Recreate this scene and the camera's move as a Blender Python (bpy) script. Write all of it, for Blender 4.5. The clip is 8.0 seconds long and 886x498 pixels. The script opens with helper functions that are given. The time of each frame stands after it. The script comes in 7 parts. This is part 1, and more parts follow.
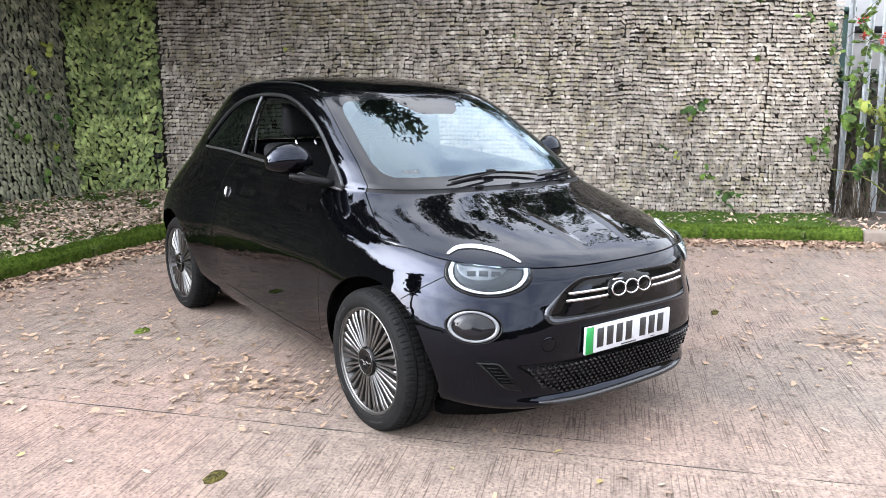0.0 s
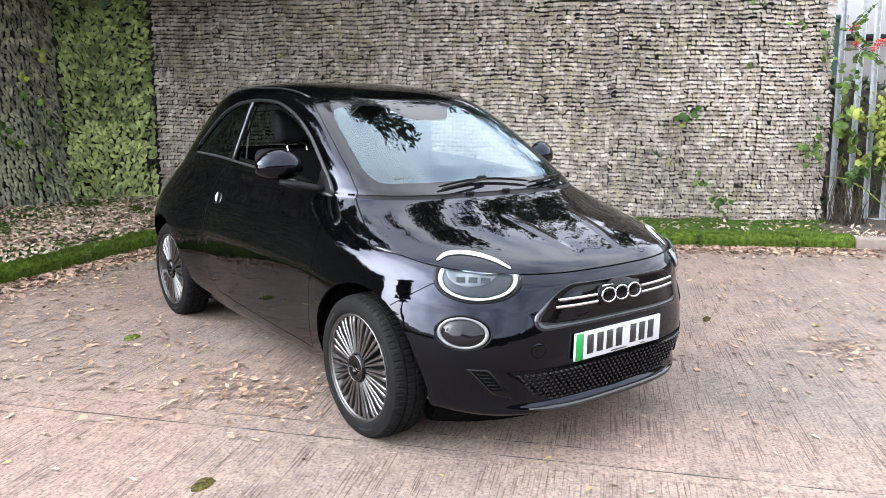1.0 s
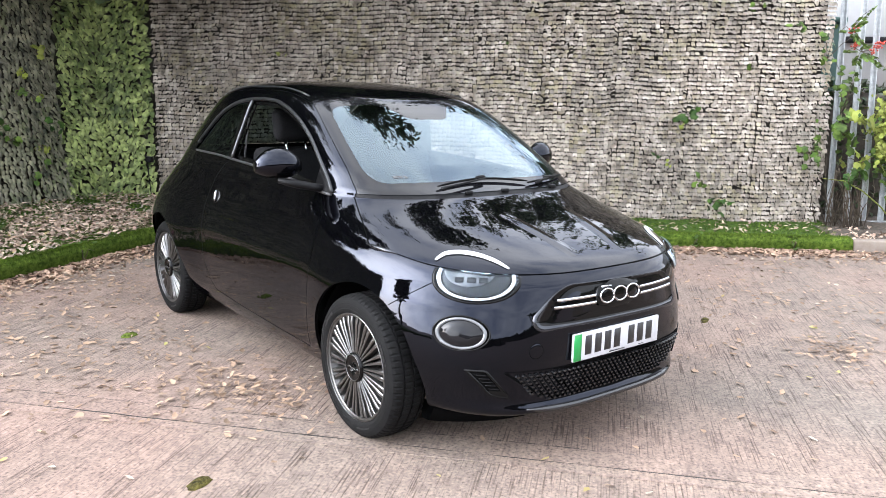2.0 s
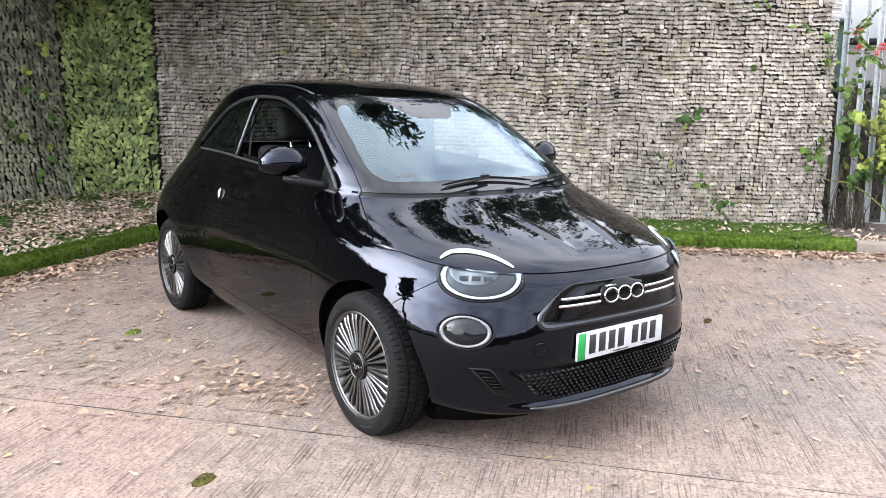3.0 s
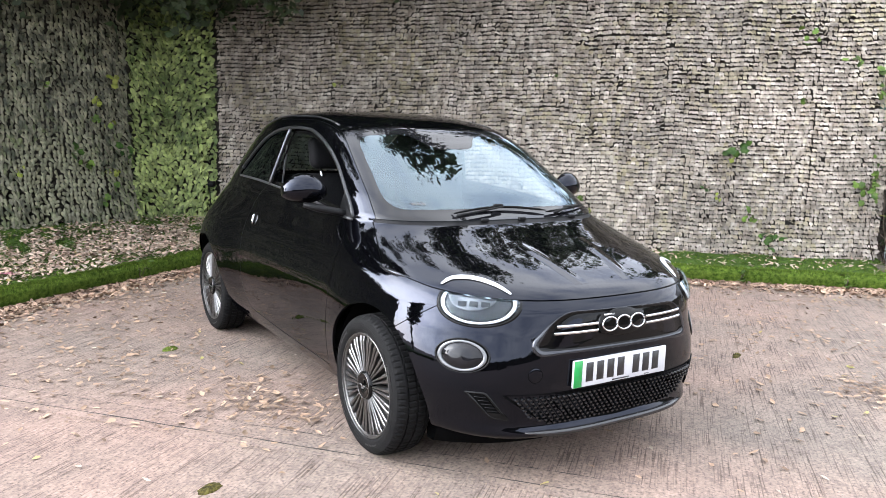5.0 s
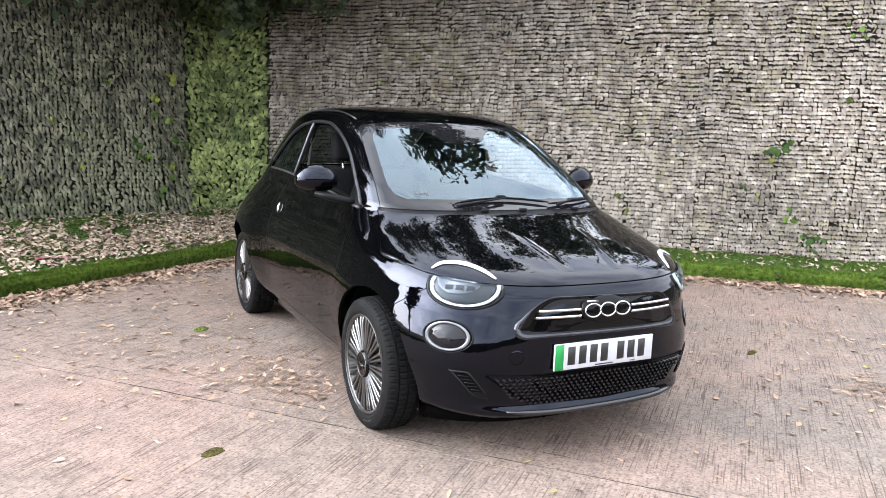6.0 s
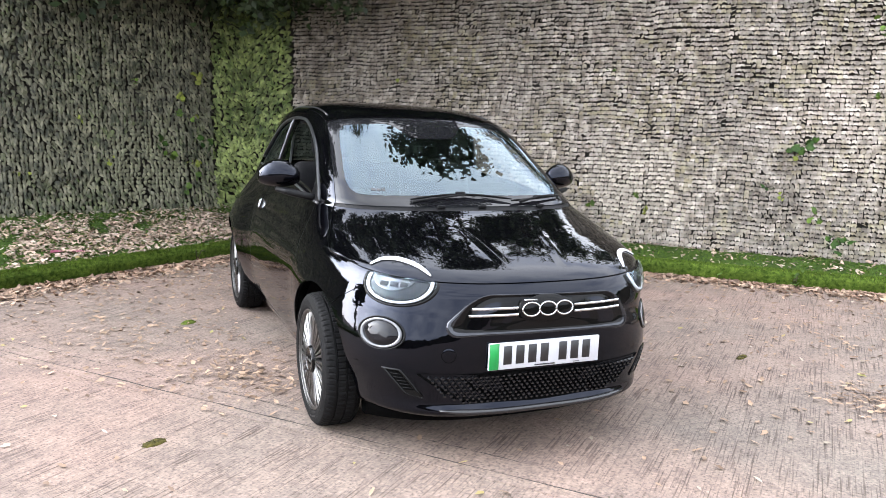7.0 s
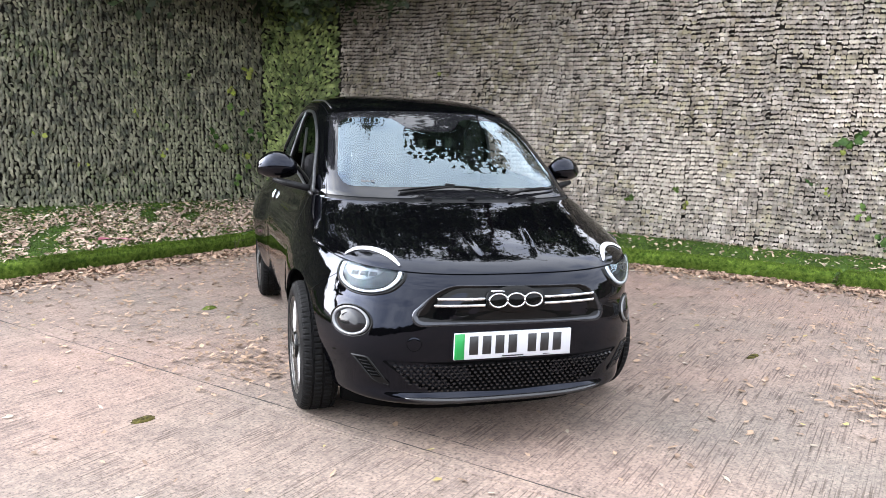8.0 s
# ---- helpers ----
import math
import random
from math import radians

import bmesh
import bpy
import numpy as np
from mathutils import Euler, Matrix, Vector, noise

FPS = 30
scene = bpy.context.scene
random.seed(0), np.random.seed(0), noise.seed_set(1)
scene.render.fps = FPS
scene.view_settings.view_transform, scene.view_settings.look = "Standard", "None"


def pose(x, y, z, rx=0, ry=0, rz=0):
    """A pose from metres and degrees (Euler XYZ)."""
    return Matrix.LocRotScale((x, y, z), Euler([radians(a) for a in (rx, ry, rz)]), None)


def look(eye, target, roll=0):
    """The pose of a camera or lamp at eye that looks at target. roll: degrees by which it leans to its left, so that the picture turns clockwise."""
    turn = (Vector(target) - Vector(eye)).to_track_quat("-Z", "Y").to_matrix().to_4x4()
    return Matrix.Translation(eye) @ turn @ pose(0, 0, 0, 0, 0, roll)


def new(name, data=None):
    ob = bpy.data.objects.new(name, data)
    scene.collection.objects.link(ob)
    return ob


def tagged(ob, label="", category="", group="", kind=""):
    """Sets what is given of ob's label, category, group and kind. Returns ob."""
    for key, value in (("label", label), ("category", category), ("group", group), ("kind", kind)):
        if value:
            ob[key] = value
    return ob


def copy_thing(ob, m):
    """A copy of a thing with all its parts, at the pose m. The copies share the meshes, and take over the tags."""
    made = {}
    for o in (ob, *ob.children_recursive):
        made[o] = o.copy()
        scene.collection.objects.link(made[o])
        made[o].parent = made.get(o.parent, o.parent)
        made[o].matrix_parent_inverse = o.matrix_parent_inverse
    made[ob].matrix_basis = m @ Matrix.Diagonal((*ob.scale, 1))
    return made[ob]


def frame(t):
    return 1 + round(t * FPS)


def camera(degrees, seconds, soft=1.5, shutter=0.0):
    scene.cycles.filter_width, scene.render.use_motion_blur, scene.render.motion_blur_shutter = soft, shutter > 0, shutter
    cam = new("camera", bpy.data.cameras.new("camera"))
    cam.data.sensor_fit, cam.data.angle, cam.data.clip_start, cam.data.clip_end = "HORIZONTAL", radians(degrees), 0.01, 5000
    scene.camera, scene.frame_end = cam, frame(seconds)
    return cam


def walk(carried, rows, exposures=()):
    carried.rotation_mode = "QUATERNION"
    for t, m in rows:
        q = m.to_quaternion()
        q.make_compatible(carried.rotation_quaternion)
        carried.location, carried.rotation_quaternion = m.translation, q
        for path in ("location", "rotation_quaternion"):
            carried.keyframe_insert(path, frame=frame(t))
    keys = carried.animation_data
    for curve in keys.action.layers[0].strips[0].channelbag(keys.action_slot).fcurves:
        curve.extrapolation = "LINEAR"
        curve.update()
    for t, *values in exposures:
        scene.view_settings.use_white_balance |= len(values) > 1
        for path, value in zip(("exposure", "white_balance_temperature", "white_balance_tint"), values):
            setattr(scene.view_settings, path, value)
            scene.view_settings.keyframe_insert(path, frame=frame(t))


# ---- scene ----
cam = camera(59.8, 8.0, soft=0.6)
PATH = [
    (0, (-2.402, -3.795, 1.416), (-1.217, -2.235, 1.011), 0.3),
    (0.5, (-2.387, -3.804, 1.416), (-1.196, -2.246, 1.022), 0.3),
    (1, (-2.38, -3.803, 1.413), (-1.184, -2.248, 1.025), 0.4),
    (1.5, (-2.374, -3.801, 1.414), (-1.175, -2.248, 1.026), 0.6),
    (3, (-2.392, -3.794, 1.409), (-1.195, -2.24, 1.019), 1.1),
    (3.5, (-2.392, -3.805, 1.407), (-1.204, -2.241, 1.027), 1.1),
    (4, (-2.395, -3.845, 1.414), (-1.232, -2.259, 1.053), 1.1),
    (4.5, (-2.372, -3.92, 1.424), (-1.246, -2.302, 1.084), 1.2),
    (4.7, (-2.319, -3.969, 1.422), (-1.218, -2.332, 1.093), 1.3),
    (5.8, (-2.115, -4.239, 1.402), (-1.164, -2.508, 1.086), 1.7),
    (6, (-2.066, -4.33, 1.395), (-1.149, -2.582, 1.074), 1.8),
    (6.5, (-1.872, -4.444, 1.405), (-1.027, -2.661, 1.079), 1.8),
    (7, (-1.593, -4.513, 1.392), (-0.815, -2.699, 1.064), 1.7),
    (7.5, (-1.415, -4.621, 1.389), (-0.72, -2.776, 1.053), 1.7),
    (8, (-1.202, -4.708, 1.399), (-0.608, -2.83, 1.05), 1.6),
]
walk(cam, [(t, look(eye, target, roll)) for t, eye, target, roll in PATH])

# ---- light ----
world = bpy.data.worlds.new("sky")
scene.world = world
world.use_nodes = True
wn, wl = world.node_tree.nodes, world.node_tree.links
wn.clear()
w_out = wn.new("ShaderNodeOutputWorld")
w_bg = wn.new("ShaderNodeBackground")
w_sky = wn.new("ShaderNodeTexSky")
w_sky.sky_type = "NISHITA"
w_sky.sun_disc = False
SUN_HEIGHT, SUN_TURN = radians(20), radians(-66)
SUN_WAY = Vector((math.sin(SUN_TURN) * math.cos(SUN_HEIGHT), math.cos(SUN_TURN) * math.cos(SUN_HEIGHT), math.sin(SUN_HEIGHT)))
w_sky.sun_elevation, w_sky.sun_rotation = SUN_HEIGHT, SUN_TURN
w_geo = wn.new("ShaderNodeTexCoord")
w_map = wn.new("ShaderNodeMapping")
w_map.inputs["Scale"].default_value = (1.0, 1.0, 2.6)
w_noise = wn.new("ShaderNodeTexNoise")
w_noise.inputs["Scale"].default_value = 3.2
w_noise.inputs["Detail"].default_value = 6.0
w_noise.inputs["Roughness"].default_value = 0.55
w_ramp = wn.new("ShaderNodeValToRGB")
w_ramp.color_ramp.elements[0].position, w_ramp.color_ramp.elements[0].color = 0.30, (9.6, 10.8, 13.9, 1)
w_ramp.color_ramp.elements[1].position, w_ramp.color_ramp.elements[1].color = 0.57, (19.6, 20.4, 22.0, 1)
w_mix = wn.new("ShaderNodeMix")
w_mix.data_type = "RGBA"
w_mix.inputs[0].default_value = 0.9
wl.new(w_geo.outputs["Generated"], w_map.inputs["Vector"])
wl.new(w_map.outputs["Vector"], w_noise.inputs["Vector"])
wl.new(w_noise.outputs["Fac"], w_ramp.inputs["Fac"])
wl.new(w_sky.outputs["Color"], w_mix.inputs[6])
wl.new(w_ramp.outputs["Color"], w_mix.inputs[7])
# thin cloud glows round the hidden sun
w_dot = wn.new("ShaderNodeVectorMath")
w_dot.operation = "DOT_PRODUCT"
w_dot.inputs[1].default_value = SUN_WAY
w_norm = wn.new("ShaderNodeVectorMath")
w_norm.operation = "NORMALIZE"
wl.new(w_geo.outputs["Generated"], w_norm.inputs[0])
wl.new(w_norm.outputs[0], w_dot.inputs[0])
w_up = wn.new("ShaderNodeMath")
w_up.operation = "MAXIMUM"
w_up.inputs[1].default_value = 0.0
wl.new(w_dot.outputs["Value"], w_up.inputs[0])
w_pow = wn.new("ShaderNodeMath")
w_pow.operation = "POWER"
w_pow.inputs[1].default_value = 8.0
wl.new(w_up.outputs[0], w_pow.inputs[0])
w_gain = wn.new("ShaderNodeMath")
w_gain.operation = "MULTIPLY_ADD"
w_gain.inputs[1].default_value = 11.0
w_wide = wn.new("ShaderNodeMath")
w_wide.operation = "MULTIPLY_ADD"
w_wide.inputs[1].default_value = 0.8
w_wide.inputs[2].default_value = 2.15
wl.new(w_up.outputs[0], w_wide.inputs[0])
wl.new(w_wide.outputs[0], w_gain.inputs[2])
wl.new(w_pow.outputs[0], w_gain.inputs[0])
w_lit = wn.new("ShaderNodeVectorMath")
w_lit.operation = "SCALE"
wl.new(w_mix.outputs[2], w_lit.inputs[0])
wl.new(w_gain.outputs[0], w_lit.inputs["Scale"])
wl.new(w_lit.outputs[0], w_bg.inputs["Color"])
w_bg.inputs["Strength"].default_value = 0.1
wl.new(w_bg.outputs["Background"], w_out.inputs["Surface"])

sun = new("sun", bpy.data.lights.new("sun", "SUN"))
sun.data.energy, sun.data.angle, sun.data.color = 0.9, radians(40), (1.0, 0.90, 0.80)
sun.matrix_world = look((0, 0, 30), Vector((0, 0, 30)) - SUN_WAY)
scene.view_settings.exposure = 0.21

# ---- materials ----
def material(name, colour, rough=0.6, metal=0.0, colour2=None, scale=20.0, detail=5.0, bump=0.0, bump_scale=None, coat=0.0, spec=0.5, emit=0.0, island=0.0, stains=0.0, lo=0.35, hi=0.65):
    """A principled material: two colours mixed by noise, an optional bump, stains at a larger size, and variation piece by piece."""
    m = bpy.data.materials.new(name)
    m.use_nodes = True
    n, l = m.node_tree.nodes, m.node_tree.links
    b = n["Principled BSDF"]
    b.inputs["Roughness"].default_value = rough
    b.inputs["Metallic"].default_value = metal
    b.inputs["Base Color"].default_value = (*colour, 1)
    b.inputs["Coat Weight"].default_value = coat
    b.inputs["Coat Roughness"].default_value = 0.02
    b.inputs["Specular IOR Level"].default_value = spec
    if emit:
        b.inputs["Emission Color"].default_value = (*colour, 1)
        b.inputs["Emission Strength"].default_value = emit
    tc = n.new("ShaderNodeTexCoord")
    out = None
    if colour2 is not None:
        t = n.new("ShaderNodeTexNoise")
        t.inputs["Scale"].default_value, t.inputs["Detail"].default_value = scale, detail
        l.new(tc.outputs["Object"], t.inputs["Vector"])
        r = n.new("ShaderNodeValToRGB")
        r.color_ramp.elements[0].position, r.color_ramp.elements[0].color = lo, (*colour, 1)
        r.color_ramp.elements[1].position, r.color_ramp.elements[1].color = hi, (*colour2, 1)
        l.new(t.outputs["Fac"], r.inputs["Fac"])
        out = r.outputs["Color"]
    if stains and out:
        t = n.new("ShaderNodeTexNoise")
        t.inputs["Scale"].default_value, t.inputs["Detail"].default_value = scale / 9.0, 4.0
        l.new(tc.outputs["Object"], t.inputs["Vector"])
        mr = n.new("ShaderNodeMapRange")
        mr.inputs[1].default_value, mr.inputs[2].default_value = 0.3, 0.7
        mr.inputs[3].default_value, mr.inputs[4].default_value = 1 - stains, 1 + stains * 0.5
        l.new(t.outputs["Fac"], mr.inputs[0])
        v = n.new("ShaderNodeVectorMath")
        v.operation = "SCALE"
        l.new(out, v.inputs[0])
        l.new(mr.outputs[0], v.inputs["Scale"])
        out = v.outputs[0]
    if island and out:
        g = n.new("ShaderNodeNewGeometry")
        o = n.new("ShaderNodeObjectInfo")
        add = n.new("ShaderNodeMath")
        add.operation = "ADD"
        l.new(g.outputs["Random Per Island"], add.inputs[0])
        l.new(o.outputs["Random"], add.inputs[1])
        fr = n.new("ShaderNodeMath")
        fr.operation = "FRACT"
        l.new(add.outputs[0], fr.inputs[0])
        mr = n.new("ShaderNodeMapRange")
        mr.inputs[3].default_value, mr.inputs[4].default_value = 1 - island, 1 + island
        l.new(fr.outputs[0], mr.inputs[0])
        v = n.new("ShaderNodeVectorMath")
        v.operation = "SCALE"
        l.new(out, v.inputs[0])
        l.new(mr.outputs[0], v.inputs["Scale"])
        out = v.outputs[0]
    if out:
        l.new(out, b.inputs["Base Color"])
    if bump:
        t = n.new("ShaderNodeTexNoise")
        t.inputs["Scale"].default_value, t.inputs["Detail"].default_value = bump_scale or scale * 3, 4.0
        l.new(tc.outputs["Object"], t.inputs["Vector"])
        bp = n.new("ShaderNodeBump")
        bp.inputs["Strength"].default_value = bump
        bp.inputs["Distance"].default_value = 0.01
        l.new(t.outputs["Fac"], bp.inputs["Height"])
        l.new(bp.outputs["Normal"], b.inputs["Normal"])
    return m


def glass(name, tint, gloss, rough=0.0):
    """A thin pane: part mirror, part tinted see-through."""
    m = bpy.data.materials.new(name)
    m.use_nodes = True
    n, l = m.node_tree.nodes, m.node_tree.links
    n.clear()
    out = n.new("ShaderNodeOutputMaterial")
    tr = n.new("ShaderNodeBsdfTransparent")
    tr.inputs["Color"].default_value = (*tint, 1)
    gl = n.new("ShaderNodeBsdfGlossy")
    gl.inputs["Roughness"].default_value = rough
    gl.inputs["Color"].default_value = (0.74, 0.90, 1.0, 1)
    lw = n.new("ShaderNodeLayerWeight")
    lw.inputs["Blend"].default_value = 0.5
    pw = n.new("ShaderNodeMath")
    pw.operation = "POWER"
    pw.inputs[1].default_value = 4.0
    l.new(lw.outputs["Facing"], pw.inputs[0])
    mx = n.new("ShaderNodeMapRange")
    mx.inputs[3].default_value, mx.inputs[4].default_value = gloss, 0.95
    l.new(pw.outputs[0], mx.inputs[0])
    mix = n.new("ShaderNodeMixShader")
    l.new(mx.outputs[0], mix.inputs[0])
    l.new(tr.outputs[0], mix.inputs[1])
    l.new(gl.outputs[0], mix.inputs[2])
    l.new(mix.outputs[0], out.inputs["Surface"])
    return m


def concrete(name, ridges=1.0):
    """Pinkish brushed concrete: fine tamped ridges across the bay, smooth trowelled strips along the bay joint, stains at two sizes."""
    m = bpy.data.materials.new(name)
    m.use_nodes = True
    n, l = m.node_tree.nodes, m.node_tree.links
    b = n["Principled BSDF"]
    b.inputs["Roughness"].default_value = 0.82
    tc = n.new("ShaderNodeTexCoord")
    rot = n.new("ShaderNodeMapping")
    rot.inputs["Rotation"].default_value = (0, 0, BRUSH_TURN)
    l.new(tc.outputs["Object"], rot.inputs["Vector"])

    def noise_of(scale, detail, stretch=(1, 1, 1), source=rot):
        mp = n.new("ShaderNodeMapping")
        mp.inputs["Scale"].default_value = stretch
        l.new(source.outputs["Vector"], mp.inputs["Vector"])
        t = n.new("ShaderNodeTexNoise")
        t.inputs["Scale"].default_value, t.inputs["Detail"].default_value = scale, detail
        l.new(mp.outputs["Vector"], t.inputs["Vector"])
        return t.outputs["Fac"]

    def ramp(fac, stops):
        r = n.new("ShaderNodeValToRGB")
        el = r.color_ramp.elements
        while len(el) < len(stops):
            el.new(0.5)
        for e, (p, c) in zip(el, stops):
            e.position, e.color = p, (*c, 1)
        l.new(fac, r.inputs["Fac"])
        return r.outputs["Color"]

    def times(a, c):
        v = n.new("ShaderNodeVectorMath")
        v.operation = "MULTIPLY"
        l.new(a, v.inputs[0])
        l.new(c, v.inputs[1])
        return v.outputs[0]

    base = ramp(noise_of(0.55, 5), [(0.32, (0.143, 0.118, 0.098)), (0.5, (0.176, 0.131, 0.106)), (0.68, (0.205, 0.141, 0.114))])
    blotch = times(ramp(noise_of(4.0, 8), [(0.3, (0.8, 0.8, 0.8)), (0.62, (1.07, 1.06, 1.05))]), ramp(noise_of(21, 5), [(0.36, (0.80, 0.79, 0.78)), (0.56, (1.06, 1.06, 1.06))]))
    speck = ramp(noise_of(70, 7), [(0.33, (0.45, 0.43, 0.42)), (0.43, (0.90, 0.90, 0.90)), (0.55, (1.04, 1.04, 1.04)), (0.68, (1.36, 1.34, 1.32))])
    # ridges: long across the bay, about 12 mm apart, broken up along their length
    ridge = noise_of(30, 3, (0.11, 4.0, 1))
    broken = noise_of(5.0, 6, (0.6, 1.3, 1))
    worn = n.new("ShaderNodeMapRange")
    worn.inputs[1].default_value, worn.inputs[2].default_value = 0.30, 0.60
    worn.inputs[4].default_value = ridges
    l.new(broken, worn.inputs[0])
    groove = n.new("ShaderNodeMapRange")
    groove.inputs[1].default_value, groove.inputs[2].default_value = 0.48, 0.36
    l.new(ridge, groove.inputs[0])
    depth = n.new("ShaderNodeMath")
    depth.operation = "MULTIPLY"
    l.new(groove.outputs[0], depth.inputs[0])
    l.new(worn.outputs[0], depth.inputs[1])
    line = ramp(depth.outputs[0], [(0.0, (1, 1, 1)), (0.9, (0.42, 0.385, 0.36))])
    l.new(times(times(times(base, blotch), speck), line), b.inputs["Base Color"])
    inv = n.new("ShaderNodeMath")
    inv.operation = "SUBTRACT"
    inv.inputs[0].default_value = 1.0
    l.new(depth.outputs[0], inv.inputs[1])
    bp = n.new("ShaderNodeBump")
    bp.inputs["Strength"].default_value, bp.inputs["Distance"].default_value = 0.5, 0.005
    l.new(inv.outputs[0], bp.inputs["Height"])
    bp2 = n.new("ShaderNodeBump")
    bp2.inputs["Strength"].default_value, bp2.inputs["Distance"].default_value = 0.35, 0.004
    l.new(noise_of(60, 4), bp2.inputs["Height"])
    l.new(bp.outputs["Normal"], bp2.inputs["Normal"])
    l.new(bp2.outputs["Normal"], b.inputs["Normal"])
    return m


def faded_leaf(name, low, high, worn, patch_scale=1.7):
    """Sun-bleached plastic ivy: pale leaves, some still olive or brown, dirtier in broad patches."""
    m = material(name, low, 0.6, 0, high, 9, 6, island=0.32, stains=0.25)
    n, l = m.node_tree.nodes, m.node_tree.links
    b = n["Principled BSDF"]
    was = b.inputs["Base Color"].links[0].from_socket
    tc = n.new("ShaderNodeTexCoord")
    wide = n.new("ShaderNodeTexNoise")
    wide.inputs["Scale"].default_value, wide.inputs["Detail"].default_value = patch_scale, 5.0
    l.new(tc.outputs["Object"], wide.inputs["Vector"])
    g = n.new("ShaderNodeNewGeometry")
    own = n.new("ShaderNodeMath")
    own.operation = "MULTIPLY_ADD"
    own.inputs[1].default_value = 0.42
    l.new(g.outputs["Random Per Island"], own.inputs[0])
    l.new(wide.outputs["Fac"], own.inputs[2])
    amount = n.new("ShaderNodeMapRange")
    amount.inputs[1].default_value, amount.inputs[2].default_value = 0.74, 1.02
    amount.inputs[3].default_value, amount.inputs[4].default_value = 0.0, 0.75
    l.new(own.outputs[0], amount.inputs[0])
    tint = n.new("ShaderNodeMix")
    tint.data_type, tint.blend_type = "RGBA", "MULTIPLY"
    tint.inputs[7].default_value = (*worn, 1)
    l.new(amount.outputs[0], tint.inputs[0])
    l.new(was, tint.inputs[6])
    l.new(tint.outputs[2], b.inputs["Base Color"])
    return m


BRUSH_TURN = -math.atan2(0.647, 0.762)
M_CONCRETE = concrete("brushed_concrete")
M_TROWEL = concrete("trowelled_concrete", 0.3)
M_KERBSTONE = material("kerb_concrete", (0.175, 0.1399, 0.112), 0.9, 0, (0.21, 0.175, 0.147), 18, 6, 0.3, 80, stains=0.15)
M_TURF = material("artificial_turf", (0.031, 0.062, 0.007), 0.9, 0, (0.112, 0.162, 0.025), 30, 6, 0.5, 200, island=0.5, stains=0.35, spec=0.08)
M_SOIL = material("mulch", (0.03499, 0.02624, 0.0175), 0.95, 0, (0.07698, 0.05773, 0.04199), 25, 8, 0.8, 60, stains=0.3)
M_BACKING = material("screen_mesh", (0.008, 0.007, 0.005), 0.9, 0, (0.026, 0.022, 0.016), 40, 4, 0.3)
M_FADED = faded_leaf("faded_leaf", (0.178, 0.146, 0.114), (0.385, 0.338, 0.285), (0.60, 0.60, 0.38))
M_GREYLEAF = faded_leaf("grey_drooping_leaf", (0.034, 0.036, 0.020), (0.180, 0.170, 0.112), (0.55, 0.80, 0.30), 1.1)
M_GREENLEAF = material("green_screen_leaf", (0.068, 0.104, 0.022), 0.55, 0, (0.270, 0.318, 0.110), 8, 4, island=0.45, stains=0.3)
M_PAINT = material("black_paint", (0.0006, 0.0006, 0.0009), 0.015, 0, spec=0.30, bump=0.14, bump_scale=7.0)
M_PAINT.node_tree.nodes["Principled BSDF"].inputs["Specular Tint"].default_value = (0.74, 0.80, 1.0, 1)
M_GLOSSBLACK = material("gloss_black_plastic", (0.003, 0.003, 0.003), 0.05, 0, spec=0.15)
M_TRIM = material("grey_trim", (0.01265, 0.01265, 0.01349), 0.4, 0, (0.01897, 0.01897, 0.02024), 60, 3)
M_RUBBER = material("tyre_rubber", (0.002783, 0.002783, 0.003035), 0.75, 0, (0.005565, 0.005438, 0.005312), 22, 5, 0.2, 150, spec=0.12)
M_DARK = material("dark_plastic", (0.003373, 0.003373, 0.003794), 0.5, 0, (0.005902, 0.005902, 0.006324), 90, 3, 0.1, 300, spec=0.12)
# near-black that puts shade into recesses on the uncut skin and under the body
M_SHADEBLACK = material("shade_black", (0.0015, 0.0015, 0.0016), 0.9, 0, (0.0025, 0.0025, 0.0026), 60, 3, spec=0.03)


# ---- building tools ----
def mesh_of(name, verts, faces, mat=None, smooth=True):
    me = bpy.data.meshes.new(name)
    me.from_pydata([tuple(v) for v in verts], [], [tuple(f) for f in faces])
    if mat:
        me.materials.append(mat)
    if smooth:
        me.polygons.foreach_set("use_smooth", [True] * len(me.polygons))
    me.update()
    return me


def piece(name, me, parent=None, label="", kind="", m=None):
    ob = new(name, me)
    if parent is not None:
        ob.parent = parent
    if m is not None:
        ob.matrix_local = m
    return tagged(ob, label=label, kind=kind)


def part(name, bm, mat, parent, label="", smooth=True, m=None):
    """One bmesh as one mesh object under a thing or a part."""
    me = bpy.data.meshes.new(name)
    bm.to_mesh(me)
    bm.free()
    me.materials.append(mat)
    if smooth:
        me.polygons.foreach_set("use_smooth", [True] * len(me.polygons))
    return piece(name, me, parent, label, m=m)


def sheet(grid, flip=False, wrap=False):
    """Vertices and quads from a grid of points [rows][columns]."""
    rows, cols = len(grid), len(grid[0])
    verts = [p for row in grid for p in row]
    faces = []
    for i in range(rows - 1):
        for j in range(cols if wrap else cols - 1):
            k = (j + 1) % cols
            f = (i * cols + j, i * cols + k, (i + 1) * cols + k, (i + 1) * cols + j)
            faces.append(f[::-1] if flip else f)
    return verts, faces


def joined(lists):
    verts, faces = [], []
    for v, f in lists:
        o = len(verts)
        verts += list(v)
        faces += [tuple(i + o for i in q) for q in f]
    return verts, faces


